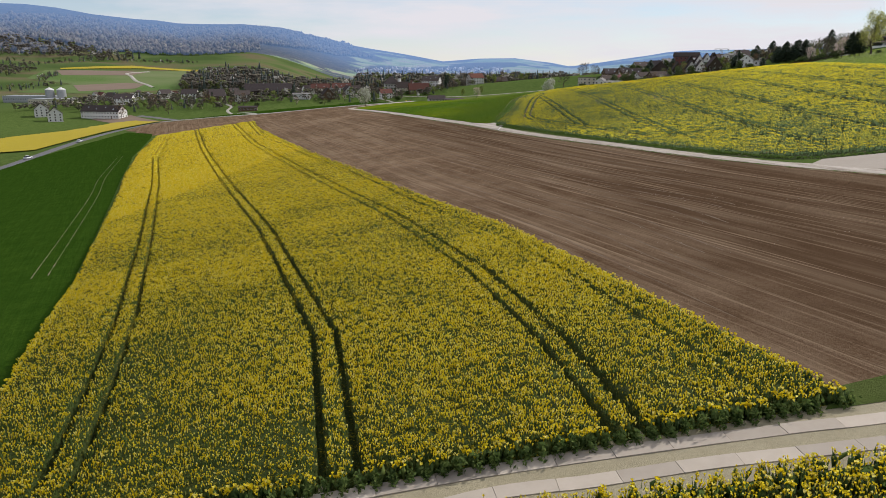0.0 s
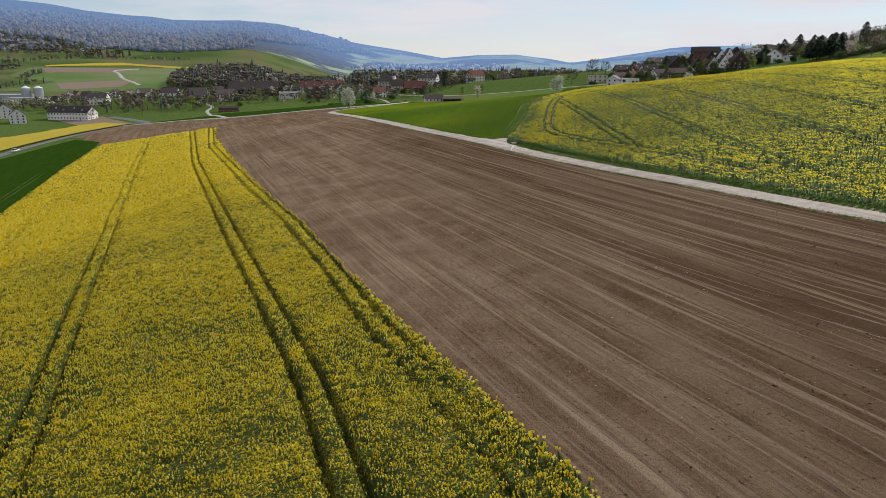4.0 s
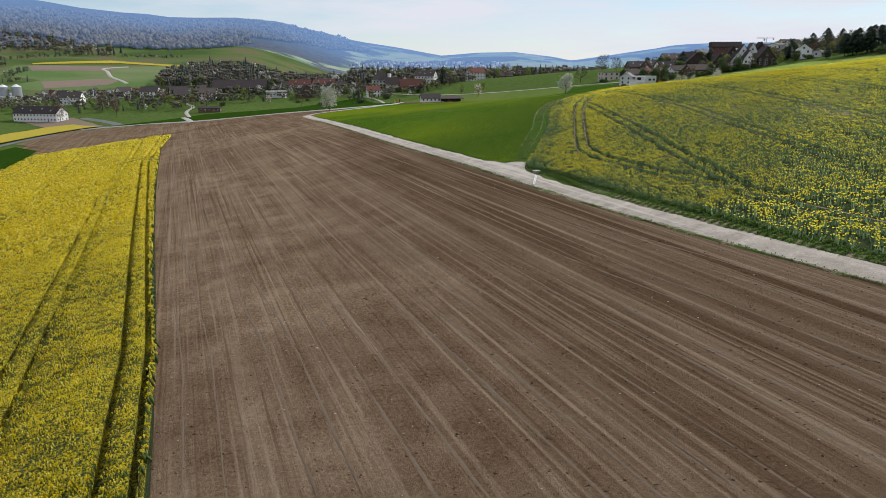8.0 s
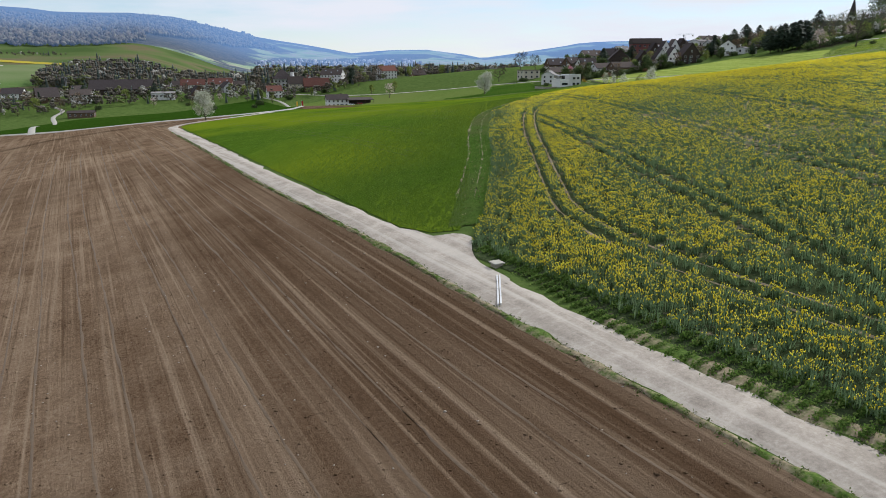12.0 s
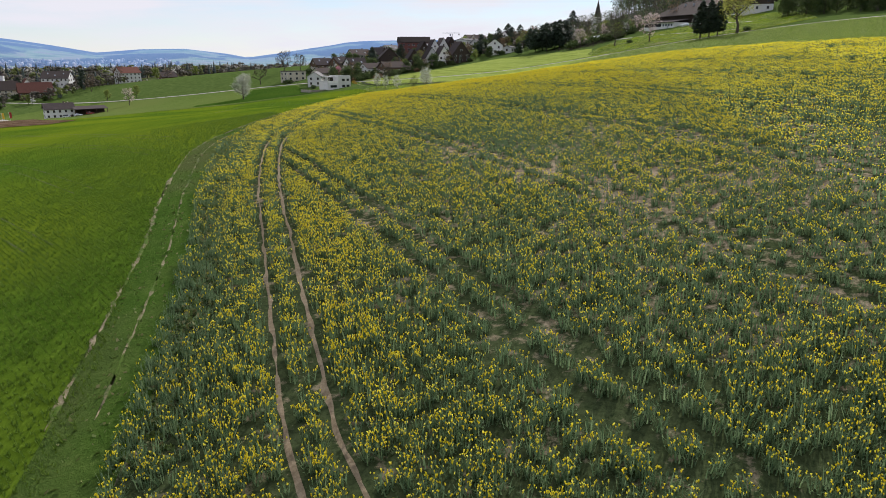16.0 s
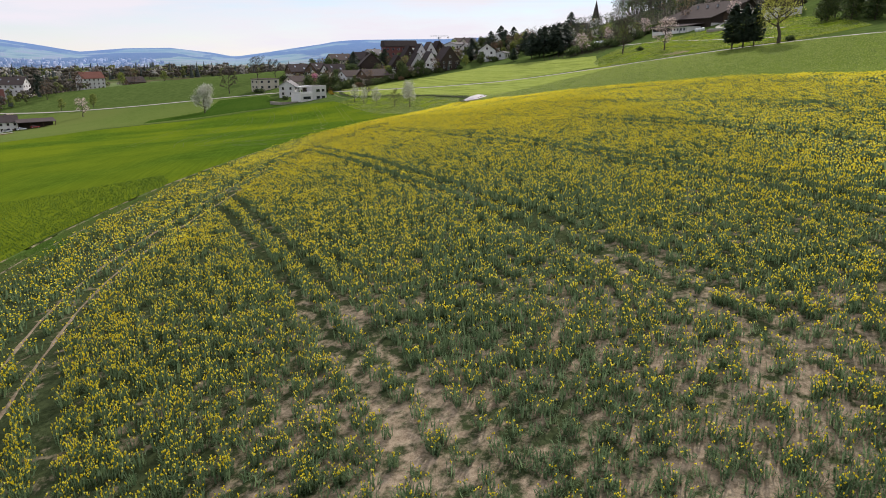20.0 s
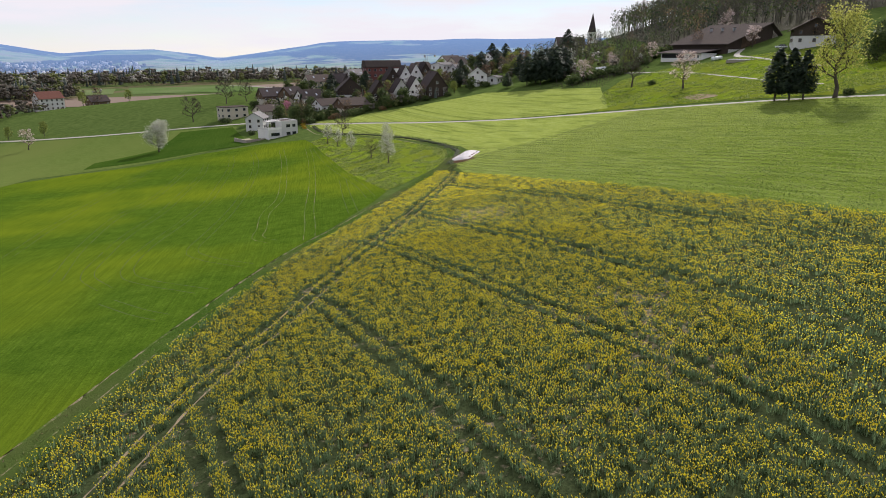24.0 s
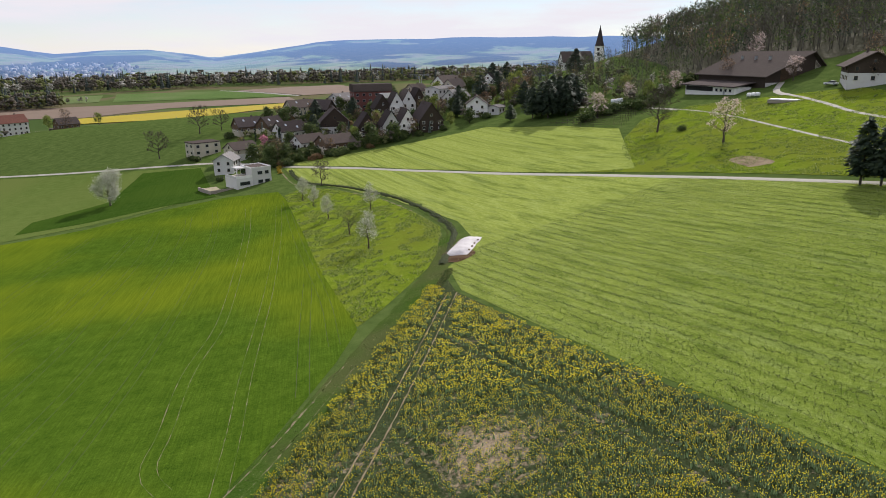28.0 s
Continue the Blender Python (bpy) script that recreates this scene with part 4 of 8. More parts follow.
        level = np.digitize(bloom, (0.14, 0.44, 0.74))
        for n, shapes in enumerate(kinds[zone]):
            which = rng.integers(0, len(shapes), len(x))
            for w, shape in enumerate(shapes):
                g = (level == n) & (which == w)
                st.put(shape, x[g], y[g], z[g], size[g], tall[g], rng, 0.10)
    return st.build("rapeseed_plants", [M["rape_leaf_blue"], M["lemon_flower"]])


M["lemon_flower"] = leaf_material("lemon_flower", [(0.0, (0.68, 0.55, 0.010)), (0.5, (0.86, 0.74, 0.030)), (1.0, (0.91, 0.85, 0.13))], 0.6, 0.64, 0.1)
M["rape_leaf_blue"] = leaf_material("rape_leaf_blue", [(0.0, (0.070, 0.120, 0.056)), (0.5, (0.140, 0.210, 0.100)), (1.0, (0.225, 0.305, 0.150))], 0.85, 0.55, 0.05)
tagged(f2_plants(), "thin rapeseed plants with scattered yellow flowers on dry soil", "rapeseed", kind="stuff")


# bare wheel ruts in the hillside crop
def rut_lines():
    return [F2_HEADLAND + sides(F2_HEADLAND) * GAUGE * k for k in (-1, 1)]


for line in rut_lines():
    tagged(ribbon("wheel_rut", [tuple(p) for p in line[::2]], 0.34, 0.09, M["crop_soil"], 1.2, 0, 0.09, 3), "narrow bare wheel rut through the crop", "track", kind="structure")


# ---- wheel tracks in the young wheat, verges, bare spots ----
M["rut_green"] = plain("rut_green", (0.012, 0.030, 0.004), (0.11, 0.13, 0.04), 1.0, 0.95, 0.4, 0.03)
M["soil_pale"] = plain("soil_pale", (0.085, 0.060, 0.038), (0.180, 0.132, 0.088), 1.2, 0.95, 0.8, 0.04)
WHEAT_TRAMS = (
    (((58, 341), (56, 352), (58.5, 366), (63, 385), (71, 409), (79, 439), (89, 473), (95, 500)), 0),
    (((68, 329), (62.5, 341), (61, 350), (65, 367), (73, 389), (82, 416), (89, 442), (101, 487), (106, 512)), 0),
    (((75, 337), (71.5, 347), (70.5, 356), (75.5, 371), (83, 393), (96, 436), (108, 480), (114, 512)), 0),
    (((81.5, 350), (80.5, 356), (83, 364), (88, 382), (96, 402), (106, 437), (116, 474), (124, 508)), 1),
    (((86, 346), (89.5, 357), (96, 379), (107, 413), (122, 463), (132, 500)), 1),
    (((99, 362), (107, 388), (116, 416)), 0),
    (((108, 376), (115, 403), (125, 455), (135.5, 505)), 0),
    (((52, 352), (55, 377), (62, 412), (70, 432), (81, 471), (89, 498)), 0),
    (((44, 380), (50, 412), (59, 449), (67, 475), (78, 508)), 0),
    (((24, 266), (19, 280), (8, 303), (-6, 330)), 0),
    (((27, 278), (16, 308), (4, 334), (-10, 360)), 0),
    (((14, 232), (3, 262), (-14, 302), (-30, 340)), 0),
    (((16.5, 250), (8, 276), (-4, 303), (-18, 338)), 0),
    (((58, 334), (61, 326), (63, 322)), 0))
for line, worn in WHEAT_TRAMS:
    mid = smooth_line(line, 2.0)
    for s in (-1, 1):
        pts = [tuple(p) for p in (mid + sides(mid) * 0.86 * s)[::2]]
        tagged(ribbon("wheel_track", pts, 0.26, 0.085, M["rut"] if worn else M["rut_green"], 1.5, 0, 0.05, 3), "worn pale wheel track in the young wheat" if worn else "dark thin wheel track in the young wheat", "track", kind="structure")
for u in (0.03, 0.16, 0.27, 0.41, 0.52, 0.66, 0.79, 0.93):
    y = np.arange(44 + 70 * u, 318 + 9 * math.sin(9 * u), 4.0)
    xl = x_at(F1_RIGHT, y) + 1.6
    xr = np.interp(y, road_left[:, 1], road_left[:, 0]) - 1.8
    mid = np.column_stack([xl + (xr - xl) * u, y])
    mid = mid[mid[:, 1] > 40]
    for s in (-1, 1):
        pts = [tuple(p) for p in (mid + sides(mid) * 0.95 * s)]
        tagged(ribbon("wheel_track", pts, 0.30, 0.065, M["soil_pale"], 2.0, 0, 0.07, 3), "faint pale tractor track on tilled soil", "track", kind="structure")
for line in (((-49, 78), (-57, 97), (-84, 160), (-104, 205), (-128, 268)), ):
    mid = smooth_line(line, 3.0)
    for s in (-1, 1):
        pts = [tuple(p) for p in (mid + sides(mid) * 0.9 * s)[::2]]
        tagged(ribbon("wheel_track", pts, 0.24, 0.085, M["rut"], 1.5, 0, 0.05, 3), "pale thin wheel track in the dark young corn", "track", kind="structure")
grass_mid = smooth_line(STRIP, 3.0)
for s in (-0.9, 0.9):
    pts = [tuple(p) for p in (grass_mid + sides(grass_mid) * (s + 0.9))[3:62:2]]
    tagged(ribbon("wheel_track", pts, 0.24, 0.13, M["rut"], 0.8, 0, 0.14, 3), "bare worn wheel track in the grass strip", "track", kind="structure")
tagged(drape("gravel_apron", [(9.4, 199.4), (11.1, 197.4), (12.3, 195.1), (13.9, 194.9), (15.2, 193.2), (14.7, 190), (14.8, 187), (16.1, 183.0), (15.0, 183), (12.7, 189), (10.4, 195.2)], 0.10, M["gravel"], 1.0, True), "pale gravel apron at the field entrance", "road", kind="structure")
tagged(drape("road_fork", [(53, 98), (57, 101.3), (65, 100.5), (90, 100), (90, 90), (70, 90.5), (60, 90.5), (56, 93)], 0.10, M["concrete"], 3.0), "pale paved fork of the farm road", "road", kind="structure")
hedge_line = smooth_line([(x, y) for x, y in F2_NEAR[:9]], 1.5)
gpath = smooth_line(((137, 402), (149.6, 419.8), (153.8, 430.7), (157.6, 449.7), (158.8, 476), (154, 503), (146, 524), (146.7, 545), (149, 556)), 3.0)
for s in (-0.9, 0.9):
    pts = [tuple(p) for p in (gpath + sides(gpath) * s)[::2]]
    tagged(ribbon("wheel_track", pts, 0.6, 0.10, M["rut"] if s > 0 else M["verge"], 1.5, 0, 0.1, 3), "worn wheel track of a meadow path", "track", kind="structure")
tagged(ribbon("path_bank", [tuple(p) for p in (gpath + sides(gpath) * -2.4)[::3]], 1.6, 0.30, M["undergrowth"], 1.5, 0.1, 0.3, 5), "rough dark grass bank along the path", "grass", kind="structure")
M["straw"] = plain("straw", (0.22, 0.19, 0.11), (0.42, 0.38, 0.26), 5.0, 0.95, 0.8, 0.05)


# ---- the concrete track with two strips of slabs ----
def concrete_track():
    root = tagged(new("concrete_track"), "two strips of pale concrete slabs", "track", kind="structure")
    rng = np.random.default_rng(5)
    strips = (((-30, 24.5), (-6.6, 27.9), (2, 29.35), (9, 30.2), (18, 31.1), (23, 31.4), (44, 33.2)), ((-30, 21.6), (-6, 25.4), (2, 27.45), (7, 27.9), (13, 28.65), (21.5, 29.2), (44, 30.9)))
    for pts in strips:
        line = smooth_line(pts, 0.25)
        length = np.concatenate([[0], np.cumsum(np.linalg.norm(np.diff(line, axis=0), axis=1))])
        for s0 in np.arange(0, length[-1] - 3.2, 3.0):
            bm = bmesh.new()
            tops, lows = [], []
            dz = rng.normal(0, 0.008)
            for k, s in enumerate((s0 + 0.012, s0 + 1.0, s0 + 2.0, s0 + 2.988)):
                c = np.array([np.interp(s, length, line[:, 0]), np.interp(s, length, line[:, 1])])
                d = np.array([np.interp(s + 0.1, length, line[:, 0]), np.interp(s + 0.1, length, line[:, 1])]) - c
                d /= np.linalg.norm(d)
                nr = np.array([-d[1], d[0]])
                for w in (-0.5, 0.5):
                    p = c + nr * w
                    z = hz(*p)
                    tops.append(bm.verts.new((*p, z + 0.10 + dz)))
                    lows.append(bm.verts.new((*p, z - 0.02)))
            for k in range(3):
                a = 2 * k
                bm.faces.new((tops[a], tops[a + 1], tops[a + 3], tops[a + 2]))
                bm.faces.new((tops[a], tops[a + 2], lows[a + 2], lows[a]))
                bm.faces.new((tops[a + 1], lows[a + 1], lows[a + 3], tops[a + 3]))
            for a in (0, 6):
                bm.faces.new((tops[a], lows[a], lows[a + 1], tops[a + 1]))
            part("slab", bm, M["concrete"], root)


concrete_track()
tagged(drape("track_verge", [(-30, 20), (-6, 24.2), (8, 26.4), (24, 28), (44, 29.8), (44, 34.2), (23, 33.6), (9, 31.8), (-6, 29.2), (-30, 26)], 0.045, M["straw"], 1.5), "dry straw-coloured strip of the farm track", "grass", kind="structure")
tagged(drape("grass_corner", [(20.5, 32.6), (24, 33), (44, 34.6), (44, 40), (30, 37), (22.5, 35)], 0.08, M["verge"], 1.5), "green grass at the field corner", "grass", kind="structure")

# ---- fields and paths further off ----
FAR_FIELDS = (
    ("dark_wheat_field", "dark_wheat", 0.12, ((-146, 428), (-97, 393), (-60, 386), (-28, 390), (-14, 420), (-20, 520), (-34, 640), (-46, 684), (-75, 740), (-101, 715), (-129, 676), (-160, 655), (-185, 640), (-200, 600), (-196, 500))),
    ("ploughed_strip", "soil", 0.14, ((-183, 392), (-146, 352), (-120, 352), (-92, 345), (-84, 360), (-60, 372), (-42, 378), (-60, 384), (-97, 390), (-146, 425), (-190, 452))),
    ("ploughed_strip", "soil", 0.16, ((-6, 470), (10, 430), (4, 400), (-12, 400), (-18, 430), (-22, 560), (-8, 600), (4, 590))),
    ("far_meadow", "meadow", 0.10, ((-44, 690), (-20, 560), (0, 440), (40, 520), (75, 525), (110, 535), (124, 590), (80, 632), (40, 672), (0, 708))),
    ("slope_meadow", "mown_meadow", 0.10, ((150, 562), (173, 527), (190, 488), (203, 442), (211, 424), (250, 474), (249, 505), (235, 541), (200, 548), (170, 556))),
    ("young_crop_field", "young_crop", 0.14, ((56, 530), (76, 530), (98, 534), (118, 533), (122, 590), (100, 606), (84, 560), (60, 548))),
    ("plain_field", "far_soil", 0.5, ((-60, 1500), (150, 1500), (420, 1530), (400, 1390), (200, 1390), (83, 1290), (-60, 1330))),
    ("plain_rapeseed", "far_yellow", 0.9, ((70, 1200), (78, 1275), (250, 1340), (420, 1390), (460, 1340), (300, 1270), (200, 1200))),
    ("plain_wheat", "far_green", 0.7, ((132, 1580), (300, 1560), (440, 1540), (360, 1790), (150, 1810))),
    ("plain_wheat", "far_green", 0.7, ((-90, 1740), (125, 1790), (110, 1590), (-70, 1560))),
    ("plain_field", "far_soil", 0.8, ((380, 1790), (460, 1550), (620, 1600), (640, 1880), (520, 1860))),
    ("slope_field", "far_soil", 0.9, ((-867, 1564), (-744, 1643), (-700, 1645), (-697, 1555), (-812, 1484))),
    ("slope_field", "far_soil", 0.9, ((-705, 1323), (-641, 1409), (-600, 1400), (-582, 1312), (-646, 1228))),
    ("slope_wheat", "far_green", 0.6, ((-730, 1175), (-716, 1345), (-840, 1400), (-890, 1560), (-700, 1680), (-640, 1760), (-560, 1700), (-500, 1330), (-600, 1200))),
    ("slope_rapeseed", "far_yellow", 1.0, ((-884, 1610), (-797, 1790), (-591, 1775), (-560, 1740), (-751, 1737), (-870, 1590))),
    ("village_field", "far_soil", 0.3, ((-330, 640), (-280, 590), (-256, 585), (-210, 530), (-225, 560), (-262, 615), (-300, 660))),
)
for name, mat, lift, poly in FAR_FIELDS:
    far = poly[0][1] > 1000
    tagged(drape(name, poly, lift, M[mat], 22.0 if far else 6.0), {"dark_wheat": "dark green young crop", "young_crop": "green young crop field", "soil": "bare brown tilled strip", "meadow": "short green pasture", "mown_meadow": "pale green mown slope",
           "far_soil": "bare brown field in the distance", "far_yellow": "yellow rapeseed field in the distance", "far_green": "green field in the distance"}[mat], "field", kind="stuff" if "yellow" in mat else "structure")
for name, pts, w, lift, mat, label in (
        ("field_path", ((-190, 462), (-146, 431), (-97, 394), (-58, 386), (-43, 384), (-26, 392), (-18, 420), (-20, 500), (-30, 620), (-44, 684), (-56, 724), (-76, 755)), 2.6, 0.3, "pale_lane", "pale path between fields"),
        ("farm_drive", ((-40, 676), (-26, 640), (-14, 616), (2, 604)), 3.0, 0.3, "pale_lane", "pale drive to the farmyard"),
        ("field_path", ((-106, 394), (-150, 500), (-184, 604), (-207, 660), (-212, 690), (-226, 712)), 3.0, 0.3, "pale_lane", "pale path to the village"),
        ("slope_path", ((-560, 1340), (-590, 1385), (-640, 1450), (-690, 1540), (-720, 1590), (-700, 1660)), 9.0, 1.6, "pale_lane", "pale path winding up a far slope"),
        ("plain_path", ((350, 1800), (400, 1700), (445, 1545)), 8.0, 1.2, "pale_lane", "pale path across the plain"),
        ("farm_yard", ((310, 455), (297, 447), (289, 432), (280, 417), (270, 402), (262, 385)), 2.2, 0.12, "pale_lane", "pale farm drive on the slope")):
    tagged(ribbon(name, pts, w, lift, M[mat], 4.0), label, "path", kind="structure")

tagged(drape("field_end", [(-190, 452), (-168, 372), (-150, 342), (-60, 330), (-32, 345), (-36, 384), (-97, 396)], 0.02, M["soil"], 6.0), "bare soil at the end of the field", "field", kind="structure")
ORCHARD = [(137, 512), (128.5, 462), (121, 425), (113.5, 381), (120, 386), (136, 401), (146, 414), (154, 430), (157, 450), (158, 476), (153, 503), (146, 518)]
SLOPE_PASTURE = [(204, 440), (211, 404), (215, 372), (217, 345), (240, 340), (262, 360), (285, 385), (300, 420), (292, 440), (280, 470), (262, 475), (240, 460), (225, 445), (211, 424)]
tagged(drape("orchard_meadow", ORCHARD, 0.085, M["pasture"], 4.0), "bright rough orchard grass", "meadow", kind="structure")
tagged(drape("slope_pasture", SLOPE_PASTURE, 0.09, M["pasture"], 4.0), "bright green pasture on the slope", "meadow", kind="structure")
tagged(drape("bare_bank", [(217, 393), (222, 403), (226, 400), (222, 390)], 0.14, M["crop_soil"], 1.5, True), "bare earth of a small bank", "ground", kind="structure")

# ---- trees ----
M["bark"] = plain("bark", (0.045, 0.035, 0.026), (0.12, 0.10, 0.08), 6.0, 0.95, 0.8, 0.03)
M["twig"] = plain("twig", (0.055, 0.046, 0.036), (0.12, 0.10, 0.08), 4.0, 0.95, 0.4, 0.02, 0.2, 0, "island")
M["blossom"] = leaf_material("blossom", [(0.0, (0.12, 0.18, 0.06)), (0.35, (0.44, 0.45, 0.34)), (1.0, (0.74, 0.73, 0.66))], 0.7, 0.4)
M["pink_blossom"] = leaf_material("pink_blossom", [(0.0, (0.45, 0.16, 0.22)), (1.0, (0.80, 0.42, 0.50))], 0.7, 0.4)
M["pale_pink_blossom"] = leaf_material("pale_pink_blossom", [(0.0, (0.30, 0.20, 0.14)), (0.4, (0.66, 0.52, 0.47)), (1.0, (0.85, 0.74, 0.70))], 0.7, 0.4)
M["conifer"] = leaf_material("conifer", [(0.0, (0.022, 0.038, 0.024)), (0.6, (0.044, 0.070, 0.040)), (1.0, (0.075, 0.105, 0.054))], 0.7, 0.2)
M["young_leaf"] = leaf_material("young_leaf", [(0.0, (0.10, 0.14, 0.025)), (0.5, (0.20, 0.25, 0.05)), (1.0, (0.34, 0.38, 0.10))], 0.6, 0.5)
M["willow_leaf"] = leaf_material("willow_leaf", [(0.0, (0.24, 0.25, 0.04)), (0.5, (0.42, 0.43, 0.09)), (1.0, (0.58, 0.58, 0.16))], 0.6, 0.5)
M["bush_leaf"] = leaf_material("bush_leaf", [(0.0, (0.030, 0.055, 0.015)), (0.5, (0.07, 0.11, 0.03)), (1.0, (0.16, 0.19, 0.06))], 0.6, 0.3)
M["rust_leaf"] = leaf_material("rust_leaf", [(0.0, (0.16, 0.09, 0.045)), (0.5, (0.26, 0.16, 0.08)), (1.0, (0.36, 0.25, 0.14))], 0.6, 0.4)
M["grass_blade"] = leaf_material("grass_blade", [(0.0, (0.05, 0.09, 0.016)), (0.6, (0.11, 0.15, 0.03)), (1.0, (0.24, 0.22, 0.10))], 0.7, 0.3)
M["gold_leaf"] = leaf_material("gold_leaf", [(0.0, (0.30, 0.20, 0.02)), (1.0, (0.55, 0.42, 0.06))], 0.6, 0.4)


def tube(v, f, a, b, ra, rb, n=5):
    """A tapered limb from a to b, added to the lists."""
    a, b = np.array(a, float), np.array(b, float)
    d = b - a
    d /= np.linalg.norm(d) + 1e-9
    u = np.cross(d, (0.3, 0.9, 0.2) if abs(d[1]) < 0.8 else (1, 0, 0))
    u /= np.linalg.norm(u)
    w = np.cross(d, u)
    i = len(v)
    for p, r in ((a, ra), (b, rb)):
        for k in range(n):
            t = 6.2832 * k / n
            v.append(tuple(p + r * (math.cos(t) * u + math.sin(t) * w)))
    for k in range(n):
        f.append((i + k, i + (k + 1) % n, i + n + (k + 1) % n, i + n + k))


def branch(v, f, tips, p, d, length, r, depth, rng, spread=0.6, up=0.15, kids=3, taper=0.68, sides_n=5):
    d = d / np.linalg.norm(d)
    bend = d + rng.normal(0, 0.10, 3)
    q = p + bend / np.linalg.norm(bend) * length
    tube(v, f, p, q, r, r * taper, sides_n if r > 0.05 else 3)
    if depth == 0:
        tips.append((q, d))
        return
    if depth <= 2:
        tips.append((p + (q - p) * 0.6, d))
    n = kids + (rng.random() < 0.4)
    for k in range(n):
        a = 6.2832 * (k + rng.random() * 0.7) / n
        side = np.array([math.cos(a), math.sin(a), 0.0])
        side -= d * (side @ d)
        nd = d * (1 - spread * 0.5) + side * spread * rng.uniform(0.7, 1.25) + np.array([0, 0, up])
        branch(v, f, tips, q - (q - p) * rng.uniform(0, 0.18), nd, length * rng.uniform(0.62, 0.86), r * taper * 0.78, depth - 1, rng, spread, up, kids, taper, sides_n)


def leaf_cloud(tips, per, size, reach, rng, droop=0.0, squash=1.0):
    """Small leaf blades strewn round the ends of the twigs."""
    c = np.repeat(np.array([t[0] for t in tips]), per, 0)
    n = len(c)
    c = c + rng.normal(0, 1, (n, 3)) * np.array([reach, reach, reach * squash])
    c[:, 2] -= droop * rng.random(n)
    a, b = rng.normal(0, 1, (n, 3)), rng.normal(0, 1, (n, 3))
    a /= np.linalg.norm(a, axis=1)[:, None]
    b -= a * (a * b).sum(1)[:, None]
    b /= np.linalg.norm(b, axis=1)[:, None]
    s = (size * rng.uniform(0.6, 1.4, n))[:, None]
    v = np.stack([c - a * s, c + b * s * 0.55, c + a * s, c - b * s * 0.55], 1).reshape(-1, 3)
    return v, np.arange(4 * n).reshape(-1, 4)


def tree(name, label, seed, high, crown, trunk_r=None, per=7, size=0.22, reach=0.45, depth=3, spread=0.62, up=0.15, stem=0.24, droop=0.0, kids=3, squash=0.9, twigs=0, wide=0.34, limbs=11):
    """A broadleaf tree at the origin: a trunk that runs up as leader, limbs all round it, and a crown of leaves or bare twigs."""
    rng = np.random.default_rng(seed)
    root = thing(name, label, "tree")
    v, f, tips = [], [], []
    r = trunk_r or high * 0.022
    pts = [np.array([0, 0, -0.4])]
    for k in range(1, 8):
        pts.append(np.array([rng.normal(0, 0.012) * high * k ** 0.5, rng.normal(0, 0.012) * high * k ** 0.5, high * 0.9 * k / 7]))
    for k in range(7):
        tube(v, f, pts[k], pts[k + 1], r * (1.3 if k == 0 else 1) * (1 - k / 7.6), r * (1 - (k + 1) / 7.6), 7 if k < 3 else 4)
    tips.append((pts[-1], np.array([0, 0, 1.0])))
    turn = rng.random() * 6.28
    for k in range(limbs):
        u = stem + (0.86 - stem) * (k + rng.random() * 0.6) / limbs
        turn += 2.4 + rng.normal(0, 0.3)
        t = u / 0.9 * 7
        i = min(6, int(t))
        p = pts[i] + (pts[i + 1] - pts[i]) * (t - i)
        shape = math.sin(math.pi * min(1.0, 0.22 + 0.78 * (u - stem) / (1 - stem))) ** 0.7
        reach_out = high * wide * max(0.25, shape) * rng.uniform(0.8, 1.2)
        d = np.array([math.cos(turn), math.sin(turn), 0.25 + 0.9 * u * (0.5 + up * 3)])
        total = sum(0.74 ** j for j in range(depth))
        branch(v, f, tips, p, d, reach_out / total, r * 0.5 * (1.1 - u), depth - 1, rng, spread, up, kids)
    mesh_object("trunk", v, f, [M["bark"]], parent=root)
    if twigs:
        tv = []
        for p, d in tips:
            for k in range(twigs):
                e = p + (d / np.linalg.norm(d) * 0.6 + rng.normal(0, 0.55, 3)) * high * 0.06
                w = np.cross(e - p, rng.normal(0, 1, 3))
                w *= high * 0.0028 / (np.linalg.norm(w) + 1e-9)
                tv += [tuple(p - w), tuple(p + w), tuple(e)]
        tagged(mesh_object("brushwood", tv, np.arange(len(tv)).reshape(-1, 3), [M["twig"]], parent=root), kind="stuff")
    if per:
        cv, cf = leaf_cloud(tips, per, size, reach, rng, droop, squash)
        mesh_object("crown", cv, cf, [M[crown]], parent=root)
    return root


